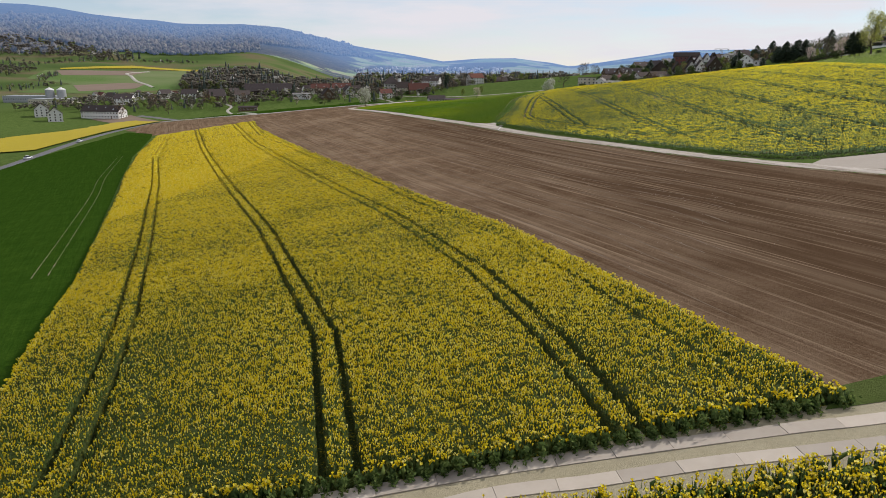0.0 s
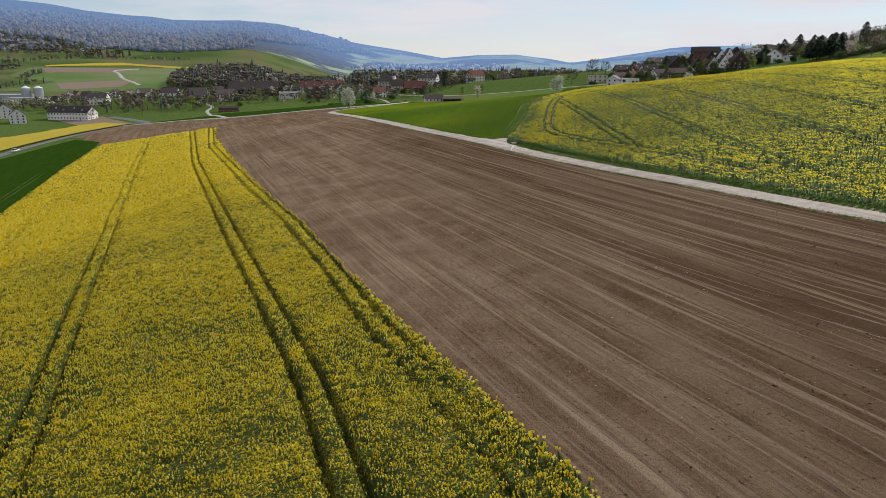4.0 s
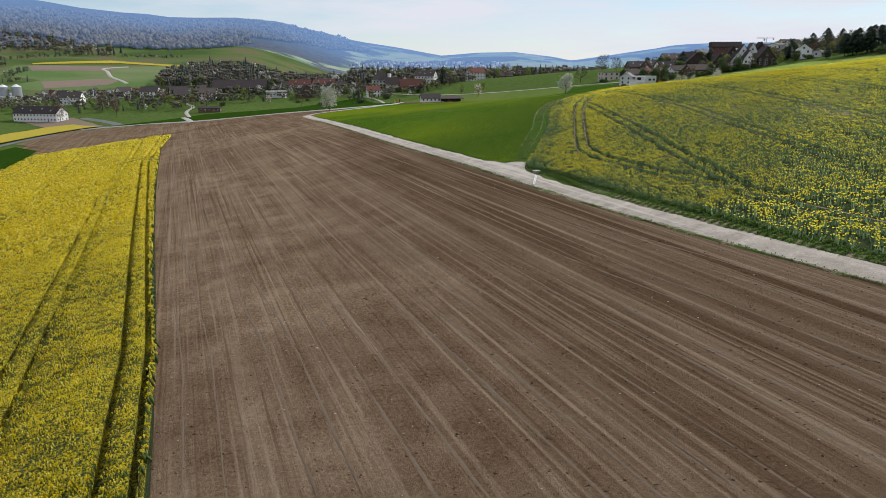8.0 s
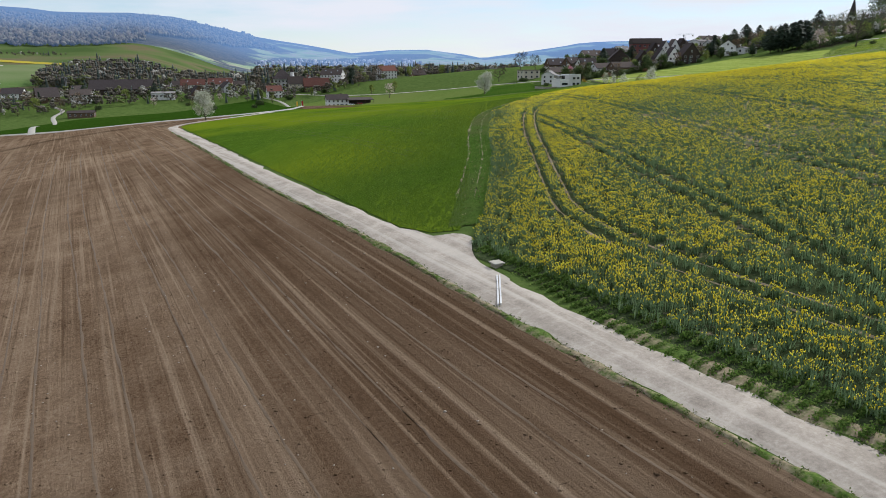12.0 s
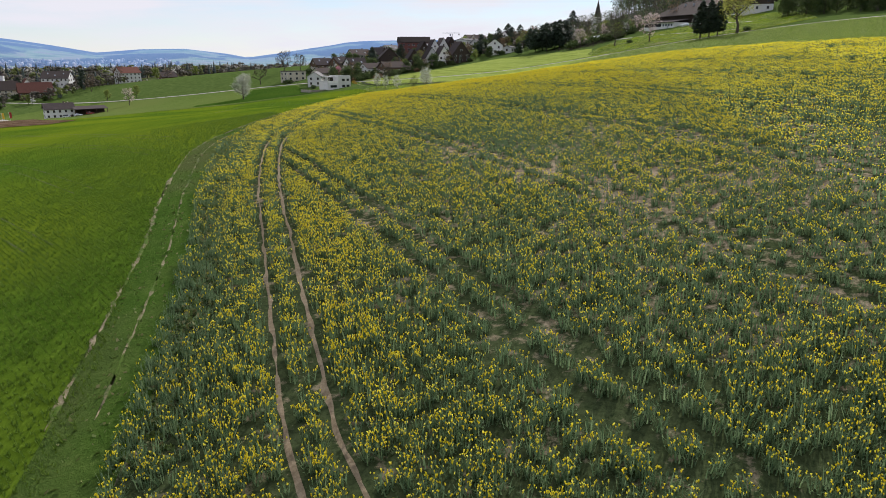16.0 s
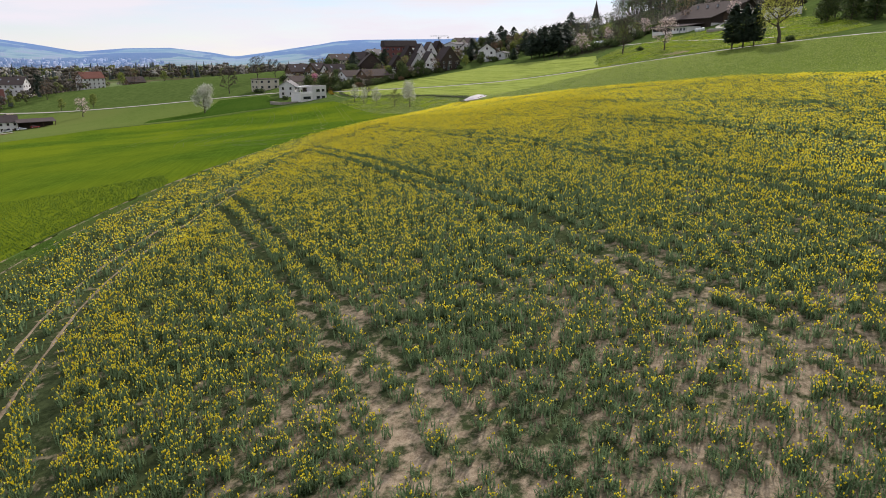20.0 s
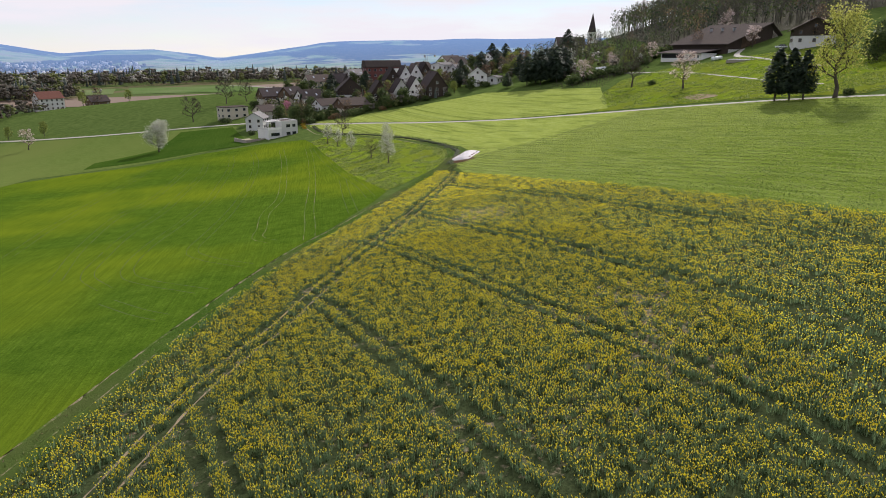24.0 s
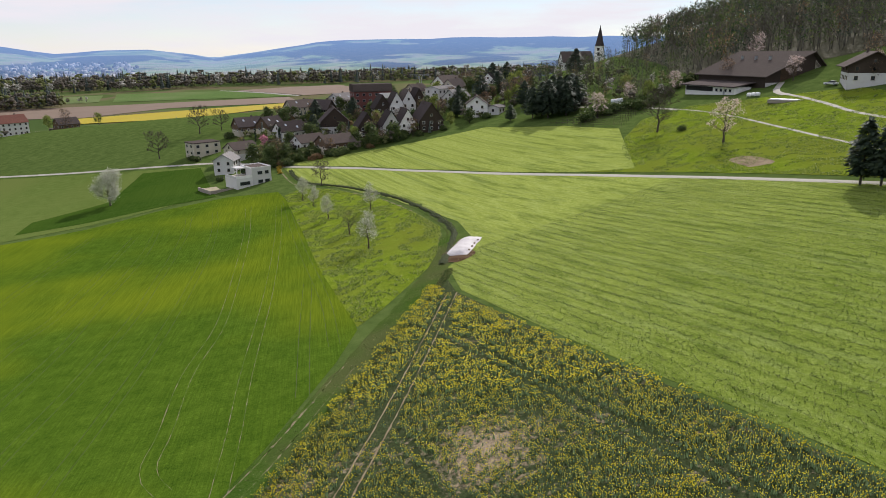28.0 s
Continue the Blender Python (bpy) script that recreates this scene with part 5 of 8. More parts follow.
def spruce(seed, high, wide, label="dark green spruce tree", full=False):
    """A conifer with tiers of hanging boughs."""
    rng = np.random.default_rng(seed)
    root = thing("conifer", label, "tree")
    v, f = [], []
    tube(v, f, (0, 0, -0.4), (0, 0, high * 0.5), high * 0.020, high * 0.012, 7)
    tube(v, f, (0, 0, high * 0.5), (0, 0, high * 0.98), high * 0.012, 0.01, 5)
    mesh_object("trunk", v, f, [M["bark"]], parent=root)
    pts = []
    for z in np.arange(0.12, 0.985, 0.022):
        reach = wide * 0.5 * (1 - z) ** 0.75 * (1.0 if z > 0.18 else 0.8)
        if full:
            if z < 0.17:
                continue
            reach = wide * 0.5 * math.sin(math.pi * min(1.0, (z - 0.13) / 0.87) ** 0.72) ** 0.75
        for k in range(int(7 + 12 * (1 - z))):
            a = rng.random() * 6.2832
            for s in (0.35, 0.62, 0.82, 1.0):
                r = reach * s * rng.uniform(0.75, 1.12)
                pts.append((r * math.cos(a), r * math.sin(a), high * z - 0.30 * r + rng.normal(0, 0.12)))
    c = np.array(pts)
    n = len(c)
    out = c.copy()
    out[:, 2] = 0
    out /= np.linalg.norm(out, axis=1)[:, None] + 1e-6
    side = np.stack([-out[:, 1], out[:, 0], rng.normal(0, 0.3, n)], 1)
    out[:, 2] = -0.35 + rng.normal(0, 0.2, n)
    s = (high * 0.030 * rng.uniform(0.7, 1.4, n))[:, None]
    cv = np.stack([c - out * s, c + side * s * 0.8, c + out * s * 1.5, c - side * s * 0.8], 1).reshape(-1, 3)
    mesh_object("crown", cv, np.arange(4 * n).reshape(-1, 4), [M["conifer"]], parent=root)
    return root


def stand_at(x, y, turn=0.0, scale=1.0, sink=0.0):
    return pose(x, y, hz(x, y) - sink, 0, 0, turn) @ Matrix.Diagonal((scale, scale, scale, 1))


def place(first, spots, group=""):
    """The first spot takes the tree itself, the others copies of it."""
    made = []
    for k, s in enumerate(spots):
        x, y, sc = s[:3]
        m = stand_at(x, y, (k * 77 + x * 13) % 360, sc)
        if k == 0:
            first.matrix_world = m
            made.append(first)
        else:
            bare = first.matrix_basis.copy()
            keep = first.scale.copy()
            first.scale = (1, 1, 1)
            made.append(copy_thing(first, m))
            first.matrix_basis = bare
        if group:
            tagged(made[-1], group=group)
    return made


orchard = tree("blossom_tree", "old pear tree with white spring blossom", 3, 7.6, "blossom", 0.19, 7, 0.15, 0.36, 3, 0.55, 0.22, 0.24, 0, 3, 1.0, 0, 0.33, 12)
place(orchard, ((134.5, 428.7, 1.12), (137.9, 468.4, 0.9), (140.1, 488.4, 0.85), (140.0, 499.5, 0.95), (150.5, 467, 0.98)), "orchard trees")
place(tree("fruit_tree", "fruit tree with few young leaves", 8, 6.4, "young_leaf", 0.2, 3, 0.13, 0.35, 3, 0.6, 0.1, 0.25, 0, 3, 0.9, 4, 0.36, 11), ((136.2, 445.7, 1.0), (-120, 700, 1.1), (-60, 715, 1.0)), "orchard trees")
place(tree("bare_tree", "bare fruit tree beside the lane", 9, 8.0, "young_leaf", 0.2, 1, 0.07, 0.3, 3, 0.6, 0.15, 0.22, 0, 3, 0.9, 13, 0.52, 16), ((151, 514, 1.05), (109.9, 631.6, 1.5), (247, 452.5, 1.7), (135, 672, 1.7), (146, 668, 1.3)), "bare trees")
place(tree("blossom_tree", "large blossoming pear tree in the meadow", 14, 12.0, "blossom", 0.3, 20, 0.20, 0.60, 3, 0.55, 0.18, 0.14, 0, 3, 1.0, 0, 0.46, 18), ((84.5, 553, 1.0), (-41.5, 369.5, 0.72)), "meadow pear trees")
place(tree("cherry_tree", "spreading cherry tree in pale pink blossom", 17, 10.5, "pale_pink_blossom", 0.3, 7, 0.17, 0.35, 3, 0.6, 0.2, 0.2, 0, 3, 0.8, 0, 0.46, 12), ((237.7, 418.2, 1.1), (32, 652, 0.95), (-3, 655, 0.7), (262, 500, 0.9), (-150, 705, 0.7), (-105, 735, 0.6), (300, 497, 0.8), (312, 452, 0.8)), "cherry trees")
place(tree("willow_tree", "tall willow with yellow-green spring leaves", 23, 17.0, "willow_leaf", 0.42, 10, 0.24, 0.75, 3, 0.5, 0.3, 0.22, 1.6, 3, 1.2, 0, 0.36, 20), ((212.6, 349.0, 1.15),), "lane trees")
place(spruce(31, 14.0, 6.4, "dark green yew-like conifer beside the lane", True), ((210.5, 363, 0.92), (210.8, 359.3, 0.88), (211, 355.8, 0.82)), "lane trees")
place(spruce(33, 12.5, 8.6, "broad dark conifer at the village edge", True), ((262, 520, 1.15), (257, 526, 1.3), (266, 530, 1.25), (254, 533, 1.1), (270, 524, 1.2), (259, 533, 1.2), (265, 524, 1.3), (274, 532, 1.2), (247, 540, 0.6), (249, 590, 1.0), (240, 575, 0.8), (176, 600, 0.9), (206, 626, 0.9), (190, 640, 0.9), (268, 560, 1.0), (276, 548, 1.1), (268, 600, 1.1),
      (-215, 745, 1.0), (-250, 752, 1.1), (-40, 800, 1.1), (5, 790, 1.2), (-166, 770, 0.9), (232, 590, 0.6), (300, 640, 1.2), (320, 655, 1.1), (285, 610, 1.0), (330, 600, 1.2)), "village conifers")
place(tree("garden_tree", "garden tree in fresh green leaf", 41, 8.0, "young_leaf", 0.2, 8, 0.22, 0.45, 3, 0.55, 0.2, 0.16, 0, 3, 0.9, 0, 0.36, 13), ((187, 574, 0.8), (219, 572, 0.8), (228, 560, 0.75), (158, 622, 0.6), (240, 600, 1.0), (262, 640, 1.2), (205, 592, 1.0), (272, 512, 0.9), (288, 500, 1.0), (294, 520, 1.1), (-90, 770, 1.0), (-10, 745, 1.0), (-30, 740, 0.8), (20, 700, 0.9), (38, 690, 1.0), (-180, 735, 1.2), (-230, 690, 1.3), (60, 812, 1.2), (90, 800, 1.0)), "garden trees")
place(tree("garden_tree", "bare brown village garden tree", 43, 10.0, "rust_leaf", 0.2, 2, 0.16, 0.5, 3, 0.6, 0.2, 0.2, 0, 3, 0.9, 6, 0.38, 14), ((193, 570, 0.85), (184, 579, 0.7), (200, 605, 0.8), (236, 585, 0.8), (258, 580, 0.8), (270, 580, 1.0), (290, 590, 1.1), (-200, 690, 1.3), (-206, 672, 1.2), (-140, 770, 1.1), (-80, 790, 1.2), (10, 760, 1.2), (-240, 700, 1.3), (-290, 690, 1.5), (-300, 640, 1.4), (-262, 655, 1.2), (310, 480, 1.0), (302, 418, 0.9), (322, 430, 1.2), (30, 800, 1.3), (70, 830, 1.3), (318, 700, 1.3), (345, 690, 1.2)), "garden trees")
place(tree("pink_tree", "garden tree in deep pink blossom", 47, 5.5, "pink_blossom", 0.15, 9, 0.18, 0.35, 3, 0.6, 0.2, 0.2, 0, 3, 0.9, 0, 0.38, 11), ((153, 603, 1.0),), "garden trees")
place(tree("cypress", "narrow dark green cypress", 49, 10.0, "conifer", 0.15, 26, 0.22, 0.25, 2, 0.3, 0.9, 0.05, 0, 2, 1.8, 0, 0.07, 16), ((161, 605, 0.8), (3, 800, 1.6), (-243, 728, 1.1), (152, 616, 0.6)), "garden trees")


def shrub(seed, label, mat, high):
    """A rounded shrub of many small leaves on a few stems."""
    rng = np.random.default_rng(seed)
    root = thing("shrub", label, "bush")
    v, f, tips = [], [], []
    for k in range(5):
        a = 1.2566 * k
        branch(v, f, tips, np.array([0, 0, -0.2]), np.array([math.cos(a) * 0.7, math.sin(a) * 0.7, 0.9]), high * 0.36, high * 0.03, 2, rng, 0.7, 0.1)
    mesh_object("stems", v, f, [M["bark"]], parent=root)
    cv, cf = leaf_cloud(tips, 12, high * 0.10, high * 0.13, rng)
    mesh_object("leaves", cv, cf, [M[mat]], parent=root)
    return root


rs = random.Random(5)
place(shrub(61, "dark green leafy garden shrub", "bush_leaf", 3.0), [(148 + rs.random() * 40, 560 + rs.random() * 24, 0.6 + rs.random() * 0.7) for _ in range(26)] + [(121.5, 610, 0.9), (123, 606, 0.9), (124, 558, 0.8), (216, 348, 0.6), (-62, 742, 1.0), (160, 640, 1.2), (172, 650, 1.2), (210, 560, 0.9), (222, 556, 0.8)]
      + [(190 + rs.random() * 90, 600 + rs.random() * 70, 0.8 + rs.random() * 0.8) for _ in range(20)] + [(-230 + rs.random() * 220, 690 + rs.random() * 110, 0.9 + rs.random() * 0.8) for _ in range(26)], "garden shrubs")
place(shrub(62, "golden yellow garden shrub", "gold_leaf", 2.0), ((146, 552, 0.7), (147.5, 557, 0.8), (200, 563, 1.3), (203, 560, 1.0), (145.5, 548, 0.6)), "garden shrubs")


# ---- woods ----
def wood(name, label, spots, seed, kinds):
    """Many trees as one mass: kinds are shares of conifer, bare, leafing, blossom."""
    rng = np.random.default_rng(seed)
    st = Stand()
    x, y = np.array([s[0] for s in spots]), np.array([s[1] for s in spots])
    sc = np.array([s[2] for s in spots])
    pick = np.searchsorted(np.cumsum(kinds), rng.random(len(x)) * sum(kinds) * 0.9999)
    z = height(x, y) - 0.3

    def crown(seed2, lumps, fir, mat):
        r2 = np.random.default_rng(seed2)
        bits = [(spindle(4, 0.016, 0.0, 0.3, 0.75), 0)]
        if fir:
            for k in range(7):
                zz = 0.10 + 0.12 * k
                bits.append((spindle(6, 0.20 * (1 - zz) + 0.012, zz, zz + 0.03, zz + 0.26), mat))
            return merge(*bits)
        for k in range(lumps):
            a, r, zz = r2.random() * 6.28, 0.24 * math.sqrt(r2.random()), r2.uniform(0.35, 0.9)
            r *= 1.15 - abs(zz - 0.6)
            bits.append((spindle(5, r2.uniform(0.08, 0.15), zz - 0.10, zz, zz + r2.uniform(0.07, 0.13), r * math.cos(a), r * math.sin(a)), mat))
        return merge(*bits)

    shapes = ([crown(1, 0, True, 1), crown(2, 0, True, 1)], [crown(k, 15, False, 2) for k in (3, 4, 5)], [crown(k, 15, False, 3) for k in (6, 7)], [crown(k, 14, False, 4) for k in (8, 9)])
    for kind, variants in enumerate(shapes):
        which = rng.integers(0, len(variants), len(x))
        for w, shape in enumerate(variants):
            g = (pick == kind) & (which == w)
            tall = sc[g] * rng.uniform(0.8, 1.2, g.sum()) * (1.12 if kind == 0 else 0.95)
            st.put(shape, x[g], y[g], z[g], tall, tall, rng, 0.02)
    return tagged(st.build(name, [M["bark"], M["hazed_conifer"], M["wood_bare"], M["wood_leaf"], M["wood_blossom"]]), label, "wood", kind="stuff")


# Tree colours lightened for distance haze, the conifers also turned blue-grey.
M["hazed_conifer"] = leaf_material("hazed_conifer", [(0.0, (0.095, 0.120, 0.108)), (1.0, (0.18, 0.21, 0.185))], 0.8, 0.35)
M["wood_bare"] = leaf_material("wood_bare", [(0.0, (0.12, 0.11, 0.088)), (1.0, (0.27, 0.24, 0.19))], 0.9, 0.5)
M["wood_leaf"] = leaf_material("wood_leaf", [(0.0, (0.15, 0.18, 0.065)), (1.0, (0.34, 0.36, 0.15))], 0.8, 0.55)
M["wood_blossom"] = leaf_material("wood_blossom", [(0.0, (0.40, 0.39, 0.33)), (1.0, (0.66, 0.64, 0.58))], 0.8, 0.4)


def strewn(poly, gap, size, seed):
    rng = np.random.default_rng(seed)
    p = np.array(poly, float)
    lo, hi = p.min(0), p.max(0)
    X, Y = np.meshgrid(np.arange(lo[0], hi[0], gap), np.arange(lo[1], hi[1], gap))
    X, Y = (X + rng.uniform(-0.45, 0.45, X.shape) * gap).ravel(), (Y + rng.uniform(-0.45, 0.45, Y.shape) * gap).ravel()
    k = inside(p, X, Y)
    return [(a, b, size * rng.uniform(0.75, 1.2)) for a, b in zip(X[k], Y[k])]


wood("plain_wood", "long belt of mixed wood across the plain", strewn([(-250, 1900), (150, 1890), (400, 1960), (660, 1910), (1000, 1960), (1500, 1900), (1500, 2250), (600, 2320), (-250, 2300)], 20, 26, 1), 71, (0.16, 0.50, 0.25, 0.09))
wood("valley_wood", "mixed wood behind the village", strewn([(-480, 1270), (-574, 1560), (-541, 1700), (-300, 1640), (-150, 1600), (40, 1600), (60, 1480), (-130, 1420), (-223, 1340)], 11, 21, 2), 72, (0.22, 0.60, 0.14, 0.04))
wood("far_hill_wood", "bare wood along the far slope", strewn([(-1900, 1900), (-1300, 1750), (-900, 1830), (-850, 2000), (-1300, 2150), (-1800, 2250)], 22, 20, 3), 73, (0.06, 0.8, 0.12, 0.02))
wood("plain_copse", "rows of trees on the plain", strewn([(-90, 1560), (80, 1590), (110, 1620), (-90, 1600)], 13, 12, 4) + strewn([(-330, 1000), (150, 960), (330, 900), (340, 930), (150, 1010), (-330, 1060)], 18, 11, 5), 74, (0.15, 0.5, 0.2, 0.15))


def gardens(poly, gap, size, seed):
    """Spots for garden trees that keep clear of the streets."""
    return [q for q in strewn(poly, gap, size, seed) if random.Random(int(q[0] * 7 + q[1])).random() < 0.8]


wood("village_gardens", "garden trees and hedges between village houses", gardens([(-440, 690), (-230, 665), (-150, 725), (-20, 725), (40, 790), (30, 900), (-420, 960)], 9.0, 8.0, 21), 76, (0.07, 0.62, 0.22, 0.09))
wood("village_gardens", "garden trees and hedges between village houses", gardens([(146, 575), (178, 552), (212, 556), (262, 560), (300, 600), (340, 690), (290, 720), (200, 690), (150, 660)], 6.2, 5.0, 22), 77, (0.10, 0.40, 0.40, 0.10))
wood("slope_gardens", "bushes and orchard trees below the wooded hill", gardens([(268, 560), (262, 515), (290, 490), (318, 492), (322, 540), (345, 600), (320, 640)], 8.0, 6.0, 23), 78, (0.08, 0.30, 0.46, 0.16))
wood("slope_copse", "hedges and copses on the far slope", strewn([(-1000, 1380), (-880, 1400), (-900, 1560), (-1020, 1560)], 15, 14, 6) + strewn([(-780, 1180), (-740, 1180), (-720, 1320), (-760, 1330)], 14, 9, 7) + strewn([(-1400, 1500), (-1050, 1560), (-1000, 1700), (-1350, 1650)], 24, 14, 8) + strewn([(-1000, 1600), (-960, 1600), (-870, 1860), (-680, 1950), (-690, 1975), (-900, 1900)], 14, 10, 10) + strewn([(-850, 1500), (-820, 1500), (-780, 1365), (-800, 1350)], 12, 9, 11), 75, (0.2, 0.6, 0.15, 0.05))


M["wood_trunk"] = plain("wood_trunk", (0.070, 0.064, 0.050), (0.135, 0.124, 0.098), 6.0, 0.95, 0.5, 0.03)
M["wood_twig"] = plain("wood_twig", (0.085, 0.082, 0.058), (0.165, 0.152, 0.110), 4.0, 0.95, 0.3, 0.02, 0.2, 0, "island")


def hill_wood():
    """The wooded hill: tall bare trunks with thin twigs, some in leaf."""
    spots = strewn([(378, 618), (350, 555), (330, 512), (345, 488), (352, 450), (372, 440), (400, 380), (520, 360), (560, 640), (470, 650)], 4.7, 15.5, 9) + strewn([(270, 552), (283, 520), (279, 496), (296, 499), (322, 504), (352, 556), (364, 606), (330, 640), (310, 620)], 5.4, 9.0, 29)
    rng = np.random.default_rng(77)
    st = Stand()

    def bare(seed):
        r2 = np.random.default_rng(seed)
        bits = [(spindle(4, 0.013, -0.03, 0.02, 0.95), 0)]
        for k in range(16):
            a, z = r2.random() * 6.28, r2.uniform(0.35, 0.88)
            ln = 0.30 * (1.05 - z) + 0.05
            c, s = math.cos(a), math.sin(a)
            tip = (c * ln, s * ln, z + ln * 0.9)
            bits.append((([(0, 0, z - 0.01), (0.008 * -s, 0.008 * c, z + 0.01), tip], [(0, 1, 2)]), 0))
            for j in range(4):
                u = r2.uniform(0.45, 1.0)
                p = np.array([c * ln * u, s * ln * u, z + ln * 0.9 * u])
                e = p + r2.normal(0, 0.05, 3) + np.array([0, 0, 0.05])
                w = np.array([-s, c, 0.2]) * 0.010
                bits.append((([tuple(p - w), tuple(p + w), tuple(e)], [(0, 1, 2)]), 1))
        return merge(*bits)

    def leafy(seed, mat):
        r2 = np.random.default_rng(seed)
        bits = [(spindle(4, 0.013, -0.03, 0.02, 0.85), 0)]
        for k in range(70):
            a, r, z = r2.random() * 6.28, 0.24 * math.sqrt(r2.random()), r2.uniform(0.30, 0.95)
            p = np.array([r * math.cos(a), r * math.sin(a), z])
            q, w = r2.normal(0, 0.035, 3), r2.normal(0, 0.035, 3)
            bits.append((([tuple(p), tuple(p + q), tuple(p + w)], [(0, 1, 2)]), mat))
        return merge(*bits)

    shapes = [bare(1), bare(2), bare(3), leafy(4, 2), leafy(5, 2), leafy(6, 3), leafy(7, 4)]
    share = np.array([0.18, 0.16, 0.14, 0.20, 0.14, 0.14, 0.04])
    x, y, sc = (np.array([s[i] for s in spots]) for i in range(3))
    pick = rng.choice(len(shapes), len(x), p=share / share.sum())
    z = height(x, y)
    for k, shape in enumerate(shapes):
        g = pick == k
        st.put(shape, x[g], y[g], z[g], sc[g] * 0.9, sc[g], rng, 0.03)
    return st.build("hill_wood", [M["wood_trunk"], M["wood_twig"], M["bush_leaf"], M["conifer"], M["rust_leaf"]])


tagged(hill_wood(), "wooded hillside of tall bare spring trees", "wood", kind="stuff")
tagged(drape("wood_floor", [(378, 622), (348, 557), (324, 510), (330, 470), (346, 453), (372, 438), (400, 376), (540, 350), (580, 700), (430, 680)], 0.15, M["forest_floor"], 9.0), "brown leafy floor of the wood", "ground", kind="structure")


M["weed_leaf"] = leaf_material("weed_leaf", [(0.0, (0.055, 0.105, 0.020)), (0.5, (0.105, 0.180, 0.036)), (1.0, (0.19, 0.25, 0.065))], 0.8, 0.5, 0.05)


def hedge(name, label, line, width, high, per_m, mat, seed, leaf=0.12):
    """A low hedge or weedy edge as loose leaves along a line."""
    rng = np.random.default_rng(seed)
    p = smooth_line(line, 0.8)
    nrm = sides(p)
    n = int(per_m * np.linalg.norm(np.diff(p, axis=0), axis=1).sum())
    i = rng.integers(0, len(p), n)
    off = rng.normal(0, width * 0.4, n)
    xy = p[i] + nrm[i] * off[:, None] + rng.normal(0, 0.12, (n, 2))
    lump = 0.5 + lattice(xy[:, 0], xy[:, 1], 2.2, seed)
    z = height(xy[:, 0], xy[:, 1]) + rng.random(n) * high * lump * np.exp(-(off / width) ** 2)
    tips = [(np.array([a, b, c]), None) for (a, b), c in zip(xy, z)]
    cv, cf = leaf_cloud(tips, 1, leaf, 0.05, rng)
    return tagged(mesh_object(name, cv, cf, [M[mat]]), label, "hedge", kind="stuff")


hedge("weedy_edge", "dark weedy edge between crop and road", [(x + 1.1, y + 0.9) for x, y in F2_NEAR[:9]], 0.8, 0.30, 380, "weed_leaf", 81, 0.08)
hedge("grass_edge", "dry grass tufts beside the gravel road", [tuple(q) for q in verge_line[6:60:3]], 0.32, 0.12, 90, "grass_blade", 82, 0.06)
hedge("grass_edge", "green grass tufts between road and crop", [tuple(q) for q in right_line[::2]] + [(17.3, 184.5), (16.8, 187.5), (16.4, 191)], 0.75, 0.20, 420, "weed_leaf", 87, 0.07)
hedge("crop_edge", "leafy foot of the rapeseed crop", [(x, F1_V0 + F1_SLANT * x - 0.25) for x in (-22, -10, 0, 10, 20, 22)], 0.5, 0.9, 150, "rape_leaf", 83)
hedge("path_hedge", "low dark hedge along the meadow path", [tuple(q) for q in (gpath + sides(gpath) * -2.6)[8:60:4]], 0.8, 0.9, 30, "bush_leaf", 84)
hedge("strip_weeds", "grass and weeds along the field strip", [tuple(q) for q in STRIP], 2.0, 0.10, 22, "grass_blade", 85)
hedge("field_weeds", "grassy weeds at the foot of the crop", [(px + 1.3, py - 1.0) for px, py in F2_LEFT[1:]], 1.3, 0.35, 90, "grass_blade", 86)


def wheat_blades():
    """Young wheat beside the road: tufts of upright blades in drilled rows."""
    rng = np.random.default_rng(91)
    st = Stand()
    tuft = merge(*[(blade(0, 0, 0.0, 1.0, 0.5, a, 0.16), 0) for a in (0.4, 2.5, 4.6)])
    x, y = scatter((-45, 194), (45, 300), 22.0, rng)
    across = x * math.cos(radians(17)) + y * math.sin(radians(17))
    shift = np.round(across / 0.32) * 0.32 - across + rng.normal(0, 0.05, len(x))
    x, y = x + shift * math.cos(radians(17)), y + shift * math.sin(radians(17))
    k = inside(WHEAT, x + rng.normal(0, 0.15, len(x)), y) & (rng.random(len(x)) < np.clip(1.9 - line_distance(x, y, FLY) / 30.0, 0.10, 1.0))
    x, y = x[k], y[k]
    z = height(x, y) + 0.05
    st.put(tuft, x, y, z, rng.uniform(0.14, 0.26, len(x)), rng.uniform(0.10, 0.22, len(x)), rng, 0.3)
    return st.build("wheat_blades", [M["wheat_blade"]])


M["wheat_blade"] = leaf_material("wheat_blade", [(0.0, (0.062, 0.115, 0.014)), (0.5, (0.100, 0.165, 0.020)), (1.0, (0.15, 0.22, 0.035))], 0.7, 0.5, 0.1, 0.3)
tagged(wheat_blades(), "short green blades of young wheat in rows", "wheat", kind="stuff")


